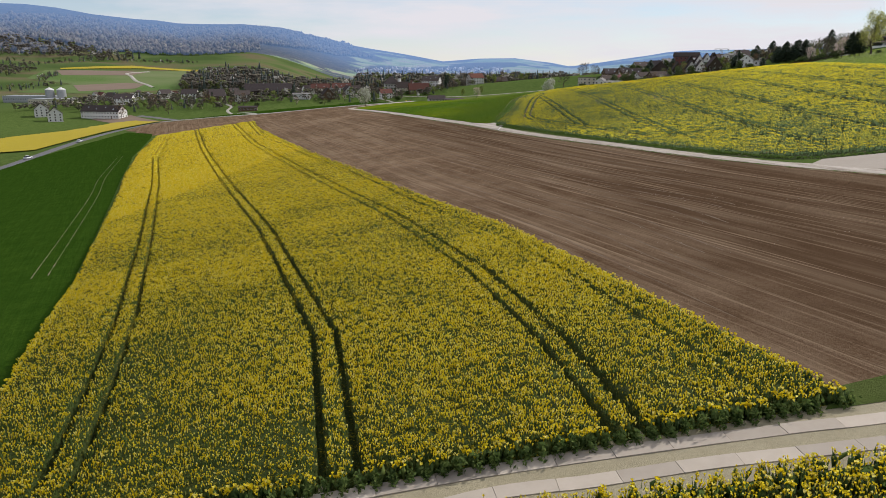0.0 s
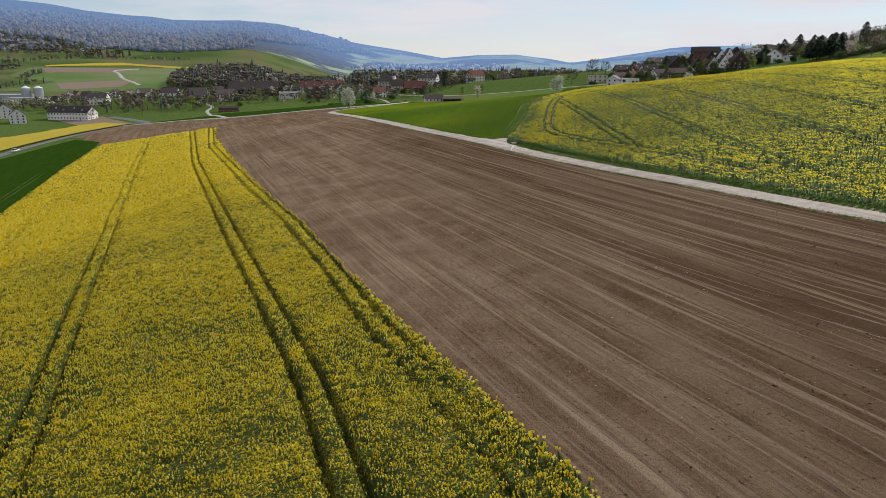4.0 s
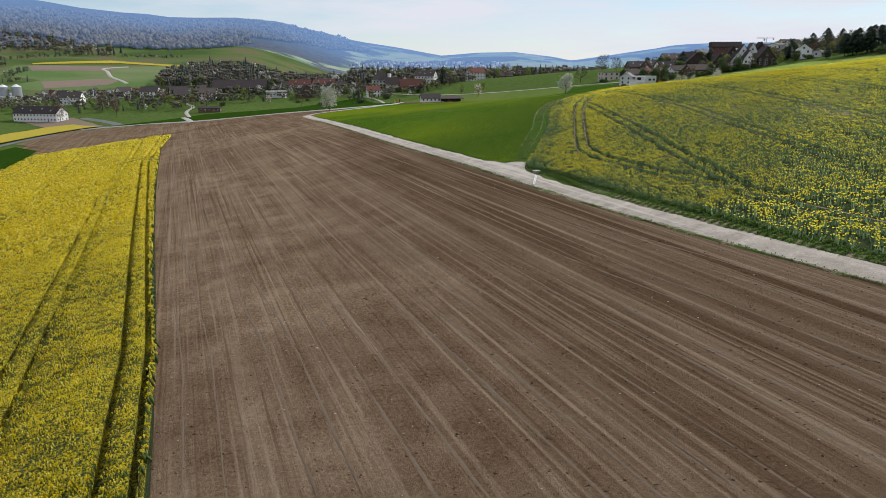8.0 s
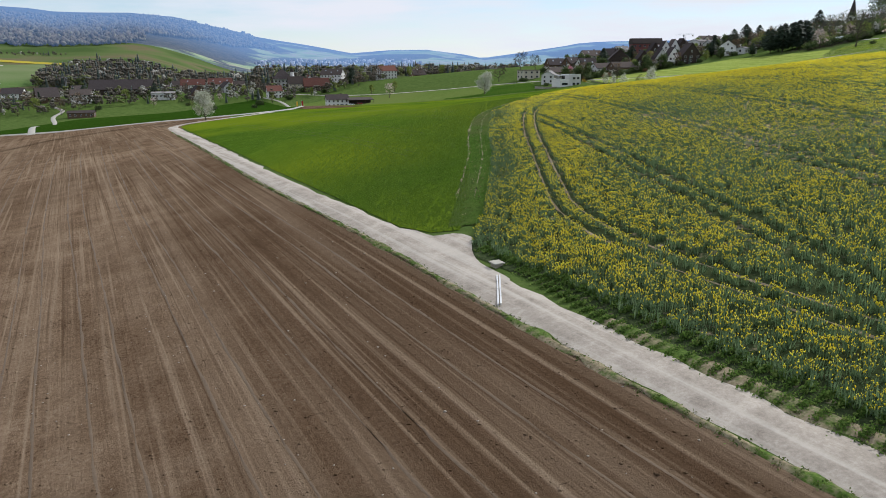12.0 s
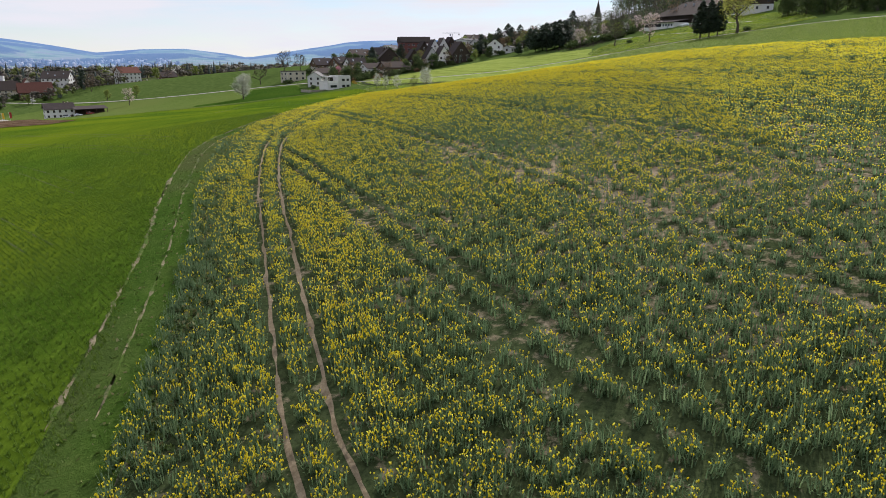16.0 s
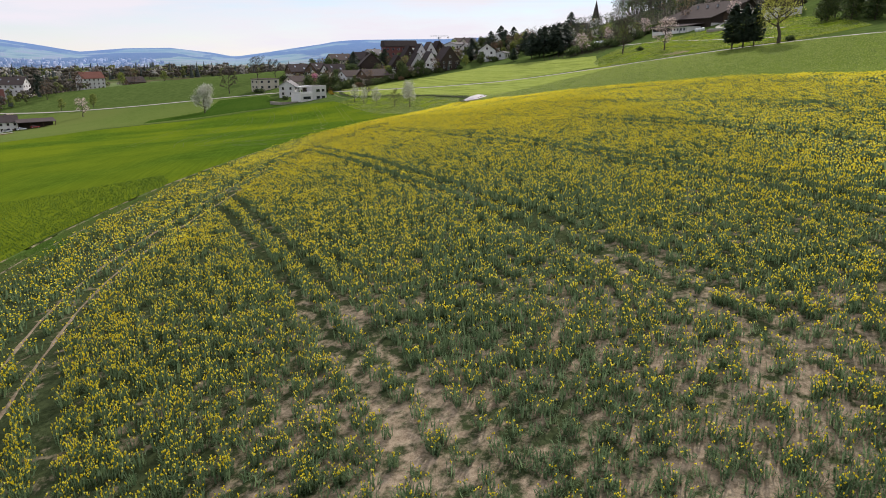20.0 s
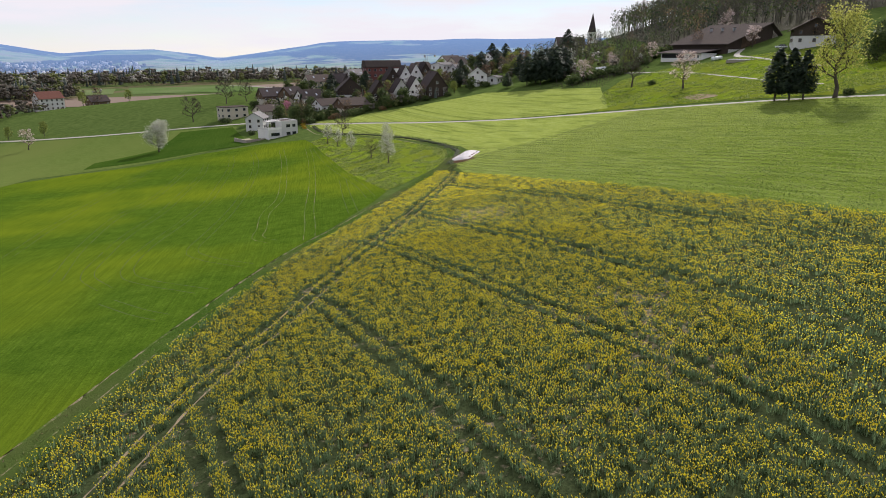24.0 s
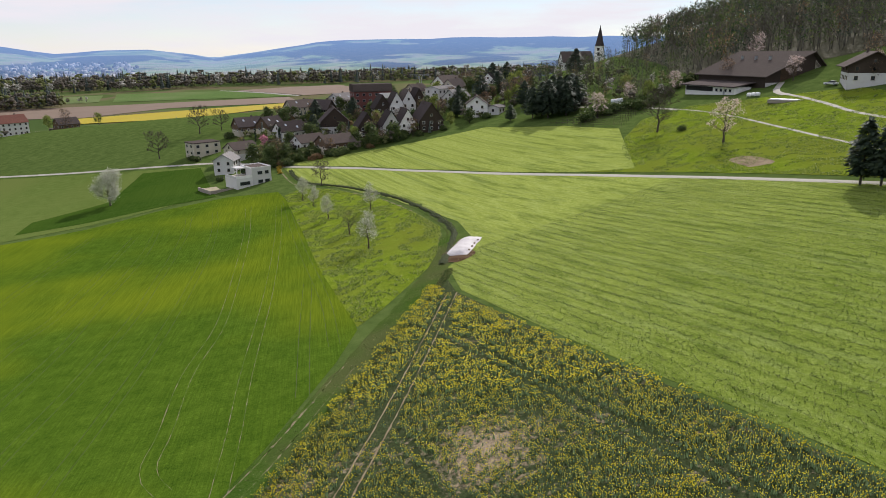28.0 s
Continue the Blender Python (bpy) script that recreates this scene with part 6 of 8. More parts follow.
def meadow_tufts():
    """Short grass left in raked rows, with wisps of dry hay."""
    rng = np.random.default_rng(88)
    st = Stand()
    tuft = merge(*[(([(0.05 * math.cos(a) - 0.05 * math.sin(a), 0.05 * math.sin(a) + 0.05 * math.cos(a), 0), (0.05 * math.cos(a) + 0.05 * math.sin(a), 0.05 * math.sin(a) - 0.05 * math.cos(a), 0), (0.16 * math.cos(a), 0.16 * math.sin(a), 1.0)], [(0, 1, 2)]), 0) for a in (0.3, 2.4, 4.5)])
    n = 90000
    x, y = 132 + rng.random(n) * 84, 215 + 190 * rng.random(n) ** 0.8
    row = np.round((x - 3 * np.sin(y * 0.014)) / 2.3) * 2.3 + 3 * np.sin(y * 0.014)
    x = np.where(rng.random(n) < 0.45 * (0.3 + 1.1 * lattice(row, y, 14.0, 43)), row + rng.normal(0, 0.22, n), x)
    x, y = np.concatenate([x, 136 + rng.random(9000) * 24]), np.concatenate([y, 400 + rng.random(9000) * 130])
    k = inside(MOWN, x, y)
    x, y = x[k], y[k]
    x2, y2 = np.concatenate([112 + rng.random(30000) * 46, 204 + rng.random(42000) * 96]), np.concatenate([378 + rng.random(30000) * 140, 340 + rng.random(42000) * 135])
    k = inside(ORCHARD, x2, y2) | inside(SLOPE_PASTURE, x2, y2)
    k &= lattice(x2, y2, 2.2, 51) + 0.6 * lattice(x2, y2, 7.0, 52) > 0.75
    st.put(tuft, x2[k], y2[k], height(x2[k], y2[k]) + 0.07, rng.uniform(1.2, 2.4, k.sum()), rng.uniform(0.15, 0.35, k.sum()), rng, 0.3)
    st.put(tuft, x, y, height(x, y) + 0.05, rng.uniform(0.6, 1.4, len(x)), rng.uniform(0.06, 0.16, len(x)), rng, 0.3)
    return st.build("meadow_grass", [M["meadow_blade"]])


M["meadow_blade"] = leaf_material("meadow_blade", [(0.0, (0.045, 0.085, 0.012)), (0.5, (0.15, 0.22, 0.035)), (1.0, (0.42, 0.46, 0.18))], 0.6, 0.5)
tagged(meadow_tufts(), "short raked grass and hay wisps on the meadow", "grass", kind="stuff")


def mountain_wood():
    """The bare woods of the far mountain side, tree by tree."""
    poly = [(-1090, 1800), (-1000, 1940), (-925, 2060), (-740, 2200), (-680, 2300), (-640, 2480), (-700, 2650), (-600, 2950), (-460, 3500), (-380, 3750), (-560, 4100), (-980, 3340), (-1400, 3160), (-1700, 2840), (-1750, 2500), (-1300, 1950)]
    spots = strewn(poly, 19, 19, 12)
    x, y, sc = (np.array([q[i] for q in spots]) for i in range(3))
    k = (clouded(x, y, 220.0, 17) > 0.30) | (np.hypot(x, y) > 2700)
    x, y, sc = x[k], y[k], sc[k]
    rng = np.random.default_rng(19)
    st = Stand()
    for seed in range(4):
        r2 = np.random.default_rng(seed)
        shape = merge(*[(spindle(5, r2.uniform(0.22, 0.40), 0.1, 0.5 + r2.normal(0, 0.08), r2.uniform(0.75, 1.05), r2.normal(0, 0.28), r2.normal(0, 0.28)), 0) for _ in range(4)])
        g = rng.integers(0, 4, len(x)) == seed
        st.put(shape, x[g], y[g], height(x[g], y[g]) - 0.5, sc[g], sc[g] * rng.uniform(0.7, 1.1, g.sum()), rng, 0.05)
    # These trees carry the painted blue haze of the hills.
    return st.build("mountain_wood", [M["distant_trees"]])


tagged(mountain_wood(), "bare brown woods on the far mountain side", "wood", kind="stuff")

# ---- houses ----
M["white_wall"] = plain("white_wall", (0.62, 0.61, 0.58), (0.80, 0.79, 0.76), 0.6, 0.85, 0.15, 0.01, 0.2, 0, "object")
M["beige_wall"] = plain("beige_wall", (0.46, 0.42, 0.33), (0.60, 0.55, 0.44), 0.6, 0.85, 0.15, 0.01)
M["dark_wood"] = plain("dark_wood", (0.030, 0.022, 0.017), (0.075, 0.055, 0.042), 2.0, 0.85, 0.5, 0.03)
M["brown_wood"] = plain("brown_wood", (0.085, 0.055, 0.035), (0.17, 0.11, 0.07), 2.0, 0.85, 0.5, 0.03)
M["red_wall"] = plain("red_wall", (0.12, 0.045, 0.040), (0.19, 0.075, 0.065), 1.0, 0.85, 0.2, 0.02)


def tile_material(name, a, b):
    n = Nodes(name, 0.95, 0.03)
    z = n.add("ShaderNodeSeparateXYZ", Vector=n.co)
    rows = n.math("FRACT", n.math("MULTIPLY", z.outputs["Z"], 3.2))
    col = n.mix(n.noise(0.9, 5.0, 0.65), a, b)
    col = n.mix(n.math("MULTIPLY", rows, 0.35), col, tuple(c * 0.55 for c in a))
    v = n.math("ADD", n.math("MULTIPLY", n.each(), 0.5), 0.75)
    c = n.add("ShaderNodeCombineColor", Red=v, Green=v, Blue=v)
    n.bump(n.math("ADD", rows, n.noise(4.0, 3.0)), 0.5, 0.05)
    return n.done(n.mix(1.0, col, c.outputs[0], "MULTIPLY"))


M["dark_tiles"] = tile_material("dark_tiles", (0.056, 0.046, 0.044), (0.115, 0.096, 0.090))
M["brown_tiles"] = tile_material("brown_tiles", (0.082, 0.066, 0.058), (0.145, 0.120, 0.105))
M["red_tiles"] = tile_material("red_tiles", (0.13, 0.062, 0.048), (0.21, 0.10, 0.078))
M["grey_tiles"] = tile_material("grey_tiles", (0.19, 0.18, 0.17), (0.30, 0.29, 0.28))
M["glass"] = plain("glass", (0.012, 0.015, 0.018), (0.035, 0.040, 0.048), 0.5, 0.12, 0.0, 0.001, 0.6)
M["skylight"] = plain("skylight", (0.35, 0.40, 0.46), (0.50, 0.55, 0.60), 0.5, 0.15, 0.0, 0.001, 0.7)
M["white_frame"] = plain("white_frame", (0.60, 0.60, 0.58), (0.75, 0.75, 0.73), 1.0, 0.6, 0.1, 0.01)
M["metal"] = plain("metal", (0.30, 0.31, 0.32), (0.45, 0.46, 0.47), 1.0, 0.4, 0.1, 0.01, 0.4, 0.6)
M["fleece"] = plain("fleece", (0.52, 0.48, 0.46), (0.82, 0.80, 0.80), 1.3, 0.85, 0.9, 0.15)
M["wrap"] = plain("wrap", (0.68, 0.70, 0.70), (0.80, 0.82, 0.82), 2.0, 0.35, 0.4, 0.03, 0.4)
M["rubber"] = plain("rubber", (0.015, 0.015, 0.016), (0.035, 0.035, 0.036), 3.0, 0.8, 0.2, 0.01)
M["car_white"] = plain("car_white", (0.66, 0.67, 0.68), (0.74, 0.75, 0.76), 0.5, 0.25, 0.02, 0.001, 0.5)
M["car_red"] = plain("car_red", (0.32, 0.03, 0.025), (0.42, 0.05, 0.035), 0.5, 0.25, 0.02, 0.001, 0.5)
M["flag_yellow"] = plain("flag_yellow", (0.70, 0.42, 0.04), (0.78, 0.50, 0.06), 1.0, 0.8, 0.2, 0.02)


def box(bm, x0, y0, z0, x1, y1, z1, bevel=0.0):
    made = bmesh.ops.create_cube(bm, size=1.0)
    m = Matrix.Translation(((x0 + x1) / 2, (y0 + y1) / 2, (z0 + z1) / 2)) @ Matrix.Diagonal((x1 - x0, y1 - y0, z1 - z0, 1))
    bmesh.ops.transform(bm, matrix=m, verts=made["verts"])
    if bevel:
        edges = list({e for v in made["verts"] for e in v.link_edges})
        bmesh.ops.bevel(bm, geom=edges, offset=bevel, segments=2, affect="EDGES")
    return bm


def boxed(*args, bevel=0.0):
    return box(bmesh.new(), *args, bevel=bevel)


def prism(profile, x0, x1):
    """A profile in y, z drawn out along x."""
    bm = bmesh.new()
    a = [bm.verts.new((x0, y, z)) for y, z in profile]
    b = [bm.verts.new((x1, y, z)) for y, z in profile]
    n = len(profile)
    bm.faces.new(a)
    bm.faces.new(b[::-1])
    for i in range(n):
        j = (i + 1) % n
        bm.faces.new((a[i], b[i], b[j], a[j]))
    return bm


_shared = {}


def shared(key, make, mat):
    """One mesh for alike small pieces."""
    if key not in _shared:
        me = bpy.data.meshes.new(key[0])
        bm = make()
        bm.to_mesh(me)
        bm.free()
        me.materials.append(mat)
        _shared[key] = me
    return _shared[key]


def window(root, m, w=1.1, h=1.3, frame_mat="white_frame"):
    """A window with a frame and a dark pane, facing local -y."""
    def surround():
        bm = bmesh.new()
        t = 0.09
        box(bm, -w / 2, -0.05, -h / 2, -w / 2 + t, 0.06, h / 2)
        box(bm, w / 2 - t, -0.05, -h / 2, w / 2, 0.06, h / 2)
        box(bm, -w / 2 + t, -0.05, h / 2 - t, w / 2 - t, 0.06, h / 2)
        box(bm, -w / 2 - 0.05, -0.10, -h / 2 - 0.06, w / 2 + 0.05, 0.06, -h / 2 + t * 0.6)
        return bm
    o = new("window", shared(("window", w, h, frame_mat), surround, M[frame_mat]))
    o.parent = root
    o.matrix_local = m
    g = new("pane", shared(("pane", w, h), lambda: boxed(-w / 2 + 0.08, -0.02, -h / 2 + 0.05, w / 2 - 0.08, 0.05, h / 2 - 0.08), M["glass"]))
    g.parent = o
    return o


HOUSES = [(132, 543, 9), (128, 618, 8), (225, 648, 13)]


def house(x, y, turn, w, d, eave, ridge, wall="white_wall", roof="dark_tiles", label="", upper="", floors=2, chimney=True, lights=0, over=0.55, skew=0.0, sink=0.0, cols=None):
    """A gabled house, its ridge along local x. upper: another facing for the top storey and gables."""
    HOUSES.append((x, y, max(w, d) * 0.5))
    root = thing("house", label or "white gabled house", "house", pose(x, y, hz(x, y) - sink, 0, 0, turn))
    ry = skew * d
    part("wall", prism([(-d / 2, -2.5), (d / 2, -2.5), (d / 2, eave), (ry, ridge), (-d / 2, eave)], -w / 2, w / 2), M[wall], root)
    if upper:
        part("gable_cladding", prism([(-d / 2 - 0.05, eave * 0.55), (d / 2 + 0.05, eave * 0.55), (d / 2 + 0.05, eave), (ry, ridge + 0.02), (-d / 2 - 0.05, eave)], -w / 2 - 0.05, w / 2 + 0.05), M[upper], root)
    t = 0.22
    for s in (-1, 1):
        e = s * d / 2
        run = abs(e - ry)
        g = (ridge - eave) / run
        oy, oz = e + s * over, eave - g * over
        part("roof", prism([(ry, ridge + 0.02), (oy, oz + 0.02), (oy, oz + t + 0.02), (ry, ridge + t * 1.3)][::s], -w / 2 - over, w / 2 + over), M[roof], root)
        if lights and s < 0:
            for k in range(lights):
                u = (k + 0.7) / (lights + 0.4)
                px, py = (u - 0.5) * w, ry + (oy - ry) * (0.35 + 0.25 * (k % 2))
                pz = ridge - g * abs(py - ry) + t * 1.25
                sk = part("skylight", boxed(-0.45, -0.65, -0.06, 0.45, 0.65, 0.09), M["skylight"], root)
                sk.matrix_local = pose(px, py, pz, -math.degrees(math.atan(g)) * s, 0, 0)
    if chimney:
        part("chimney", boxed(w * 0.18, ry + 0.5, ridge - 1.6, w * 0.18 + 0.7, ry + 1.2, ridge + 0.9), M["brown_tiles"], root)
    n = cols or max(2, int(w / 2.9))
    fm = "white_frame" if wall != "white_wall" else "brown_wood"
    for k in range(floors):
        z = eave / floors * (k + 0.55)
        for i in range(n):
            px = (i + 0.5) / n * w - w / 2
            window(root, pose(px, -d / 2 - 0.03, z), 1.1, 1.25, fm)
            window(root, pose(px, d / 2 + 0.03, z, 0, 0, 180), 1.1, 1.25, fm)
        gn = max(1, int(d / 3.6))
        for i in range(gn):
            py = (i + 0.5) / gn * d - d / 2
            window(root, pose(-w / 2 - 0.03, py, z, 0, 0, -90), 1.1, 1.25, fm)
            window(root, pose(w / 2 + 0.03, py, z, 0, 0, 90), 1.1, 1.25, fm)
    if ridge - eave > 2.4:
        z = eave + (ridge - eave) * 0.3
        window(root, pose(-w / 2 - 0.08, ry * 0.6, z, 0, 0, -90), 1.0, 1.1, fm)
        window(root, pose(w / 2 + 0.08, ry * 0.6, z, 0, 0, 90), 1.0, 1.1, fm)
    door = part("door", boxed(w * 0.30, -d / 2 - 0.07, -0.4, w * 0.30 + 1.0, -d / 2 + 0.02, 1.75), M["brown_wood"], root)
    part("door_handle", boxed(w * 0.30 + 0.85, -d / 2 - 0.14, 0.6, w * 0.30 + 0.90, -d / 2 - 0.07, 0.75), M["metal"], door)
    return root


W, DK, BR, RD, GR = "white_wall", "dark_tiles", "brown_tiles", "red_tiles", "grey_tiles"
for args in (
        (130, 572, 60, 9, 8, 5.2, 7.6, W, GR, "white two-storey house with a grey roof", "", 2, False, 0),
        (140, 592, 20, 11.5, 9, 4.6, 7.2, W, "brown_tiles", "white house with a low brown roof", "beige_wall", 2, True, 0),
        (155, 645, 10, 13, 9, 4.0, 8.0, "beige_wall", DK, "house with a dark tiled roof", "brown_wood", 1, True, 2),
        (164, 634, 30, 11, 9, 4.0, 8.0, "beige_wall", DK, "house with a dark tiled roof", "brown_wood", 1, True, 2),
        (167, 610, 15, 13, 9, 4.2, 8.2, W, DK, "white house with a dark roof", "", 1, True, 2),
        (167, 580, 15, 12.5, 9, 3.8, 6.6, W, "brown_tiles", "low white house with a brown roof", "", 1, True, 0),
        (175, 567, 10, 14, 10, 3.8, 6.8, "beige_wall", "brown_tiles", "bungalow with a wide brown roof", "brown_wood", 1, True, 0),
        (188, 605, 75, 13, 14, 5.0, 11.5, W, DK, "black timber chalet on a white base", "dark_wood", 2, True, 3),
        (196, 645, -50, 10, 9, 5.0, 9.5, "dark_wood", DK, "black timber village house", "", 2, True, 0),
        (213, 664, 30, 13, 10, 6.0, 9.2, W, GR, "white house with a pale roof", "", 2, True, 2),
        (190, 668, 15, 16, 9, 5.0, 8.6, "beige_wall", "brown_tiles", "row house with a brown roof", "", 2, True, 2),
        (217, 615, 78, 12, 8.5, 5.2, 11.5, "dark_wood", DK, "steep-roofed black row house", "", 2, False, 2),
        (223, 611, 78, 12, 7.5, 5.6, 12.0, W, DK, "steep-roofed row house with a white gable", "", 2, False, 2),
        (229.5, 611, 78, 12, 7.5, 5.8, 12.2, W, "brown_tiles", "steep-roofed row house with a white gable", "", 2, False, 2),
        (235.5, 611, 78, 12, 7.5, 5.6, 12.0, "dark_wood", DK, "steep-roofed black row house", "", 2, False, 2),
        (195, 582, 78, 12, 8.5, 4.6, 10.5, "dark_wood", DK, "steep-roofed dark row house", "", 2, False, 3),
        (203, 573, 78, 12, 8, 4.8, 10.8, W, DK, "steep-roofed row house with a white gable", "", 2, False, 3),
        (209.5, 569.5, 78, 12, 7.5, 4.8, 10.8, W, DK, "steep-roofed row house with a white gable", "", 2, False, 2),
        (219, 566, 80, 14, 11, 4.8, 12.0, "dark_wood", DK, "large black gabled house with a steep roof", "", 2, True, 3),
        (247, 569, 60, 10, 10, 5.6, 9.2, W, DK, "white gabled house with a dark roof", "", 2, True, 0),
        (254, 563, 35, 7, 6, 3.0, 3.9, W, GR, "low white garage annex", "", 1, False, 0),
        (259, 628, 20, 15, 10, 7.0, 8.2, W, GR, "white block of flats with a low roof", "", 2, True, 0),
        (284, 668, 20, 16, 11, 6.5, 11.0, W, "brown_tiles", "white house with a broad brown roof", "", 2, True, 0),
        (256, 654, 25, 12, 9, 5.5, 9.0, "beige_wall", "brown_tiles", "house with a brown roof", "", 2, True, 0),
        (256, 605, 25, 12, 9, 4.5, 8.0, W, GR, "white house with a pale grey roof", "", 2, True, 0),
        (274, 640, 25, 12, 9, 5.5, 9.5, "beige_wall", DK, "house with a dark roof among trees", "", 2, True, 0),
        (305, 700, 35, 13, 10, 5.5, 9.5, W, "brown_tiles", "white house with a brown roof", "", 2, True, 0),
        (330, 680, 30, 13, 10, 5.5, 9.5, W, "dark_tiles", "white house with a dark roof", "", 2, True, 0),
        (300, 640, 30, 11, 9, 5.0, 9.0, W, "dark_tiles", "white house among trees", "", 2, True, 0),
        (350, 700, 40, 15, 11, 6.0, 10.5, W, "brown_tiles", "white house near the church", "", 2, True, 0),
        (38, 822, 25, 17, 12, 8.5, 13.0, W, RD, "white house with a red roof", "", 3, True, 0),
        (70, 838, 25, 14, 10, 4.0, 8.0, "brown_wood", DK, "dark timber farm building", "", 1, False, 0),
        (-212, 731, 12, 15, 11, 6.5, 10.5, W, "brown_tiles", "white house with a brown roof", "", 3, True, 0),
        (-186, 656, 10, 17, 8, 3.4, 4.6, "brown_wood", "dark_tiles", "open timber shed with a low roof", "", 1, False, 0),
        (-243, 742, 30, 16, 13, 4.5, 11.5, "brown_wood", DK, "farmhouse with a steep dark roof", "", 1, True, 0),
        (-340, 737, 5, 18, 12, 6.5, 11.0, W, DK, "white house with a dark roof", "", 2, True, 0),
        (-27, 770, 8, 22, 12, 4.0, 10.5, "brown_wood", RD, "barn with a large red roof", "", 1, False, 0),
        (-13, 803, -20, 20, 12, 10.0, 15.0, W, "brown_tiles", "white manor house with a brown roof", "", 3, True, 3),
        (-46, 786, 10, 14, 12, 6.0, 12.0, "beige_wall", "brown_tiles", "farmhouse with a brown roof", "", 2, True, 0),
        (-148, 838, 5, 22, 11, 7.0, 12.0, W, RD, "white house with a red roof", "", 2, True, 2),
        (-123, 842, 5, 22, 11, 7.5, 12.5, W, RD, "white house with a red roof", "", 2, True, 3),
        (-110, 800, -60, 12, 10, 5.0, 9.5, W, DK, "white gabled village house", "", 2, True, 0),
        (-126, 752, -70, 17, 14, 3.6, 11.0, "brown_wood", DK, "dark barn with a steep roof", "", 1, False, 0),
        (-200, 795, 4, 52, 16, 5.0, 12.5, "dark_wood", DK, "long dark timber barn", "", 1, False, 0, 0.8, 0.0, 0.0, 6),
        (-153, 748, 4, 18, 9, 5.2, 6.2, W, GR, "low white village workshop", "", 1, False, 0),
        (-62, 748, 15, 12, 10, 5.5, 9.5, W, RD, "white house with red shutters and roof", "", 2, True, 0),
        (-285, 780, 0, 17, 11, 5.5, 10.0, W, DK, "white house with a dark roof", "", 2, True, 0),
        (-320, 648, -12, 40, 13, 6.5, 11.5, W, DK, "long white building with a dark roof and dormers", "", 2, False, 4),
        (-352, 622, -60, 13, 12, 7.0, 12.0, W, DK, "white gabled house with a dark roof", "", 3, True, 0),
        (-380, 650, -60, 14, 12, 7.0, 12.0, W, DK, "white gabled house with a dark roof", "", 3, True, 0),
        (-6, 631, 10, 15, 9, 5.4, 8.4, W, DK, "white farmhouse with a dark roof", "", 2, True, 0)):
    house(*args)
rs = random.Random(9)
tones = ((W, DK), (W, BR), (W, RD), ("beige_wall", BR), ("brown_wood", DK), (W, DK), ("beige_wall", RD))
for k in range(46):
    hx, hy = -420 + rs.random() * 400, 815 + rs.random() * 170
    a, b = tones[k % len(tones)]
    house(hx, hy, rs.random() * 180, 11 + rs.random() * 7, 9 + rs.random() * 3, 4.5 + rs.random() * 2, 9 + rs.random() * 2.5, a, b, {W: "white village house", "beige_wall": "beige village house", "brown_wood": "dark timber village house"}[a] + {DK: " with a dark roof", BR: " with a brown roof", RD: " with a red roof"}[b], "", 2, k % 2 == 0, 0, 0.55, 0, 0, 3)


def block(x, y, turn, w, d, h, wall, roof, label, floors=2, base=-2.5):
    """A flat-roofed building with a parapet and rows of windows."""
    root = thing("building", label, "building", pose(x, y, hz(x, y), 0, 0, turn))
    part("wall", boxed(-w / 2, -d / 2, base, w / 2, d / 2, h), M[wall], root)
    part("roof", boxed(-w / 2 - 0.25, -d / 2 - 0.25, h, w / 2 + 0.25, d / 2 + 0.25, h + 0.35), M[roof], root)
    n = max(2, int(w / 3.4))
    for k in range(floors):
        for i in range(n):
            window(root, pose((i + 0.5) / n * w - w / 2, -d / 2 - 0.03, h / floors * (k + 0.55)), 1.5, 1.3, "metal")
        for i in range(2):
            window(root, pose(w / 2 + 0.03, (i - 0.5) * d * 0.5, h / floors * (k + 0.55), 0, 0, 90), 1.5, 1.3, "metal")
            window(root, pose(-w / 2 - 0.03, (i - 0.5) * d * 0.5, h / floors * (k + 0.55), 0, 0, -90), 1.5, 1.3, "metal")
    return root


block(128, 618, 15, 13, 9, 5.8, "beige_wall", "brown_tiles", "beige flat-roofed house with a dark fascia")
flats = block(225, 648, -10, 21, 13, 9.5, "red_wall", "dark_tiles", "red and white apartment block with a dark roof", 3)
part("dark_attic", prism([(-7.2, 9.9), (7.2, 9.9), (4.8, 13.6), (-4.8, 13.6)], -11, 11), M["brown_tiles"], flats, "steep dark attic roof")
part("white_bay", boxed(3.0, -7.4, -2.0, 10.6, -6.4, 8.8), M["white_wall"], flats, "white projecting bay")
for args in ((-600, 1010, 0, 70, 30, 9, "metal", "metal", "long grey factory hall", 1), (-540, 960, 0, 60, 26, 7, "beige_wall", "metal", "pale low factory hall building", 1), (-480, 990, 10, 45, 22, 8, W, "metal", "white low factory hall building", 1),
             (-430, 930, 0, 34, 18, 7, "beige_wall", "metal", "pale flat workshop building", 1), (-650, 930, 0, 60, 26, 8, "metal", "metal", "grey flat factory hall building", 1), (-390, 900, 0, 26, 14, 6, W, "metal", "white flat workshop building", 1)):
    block(*args)


def silo(x, y):
    root = thing("silo", "pale metal storage silo", "silo", pose(x, y, hz(x, y)))
    bm = bmesh.new()
    bmesh.ops.create_cone(bm, cap_ends=True, segments=20, radius1=6, radius2=6, depth=19, matrix=Matrix.Translation((0, 0, 9)))
    part("shell", bm, M["metal"], root)
    bm = bmesh.new()
    bmesh.ops.create_cone(bm, cap_ends=True, segments=20, radius1=6.2, radius2=1.0, depth=3, matrix=Matrix.Translation((0, 0, 20)))
    part("cap", bm, M["white_frame"], root)


silo(-560, 985)
silo(-546, 990)


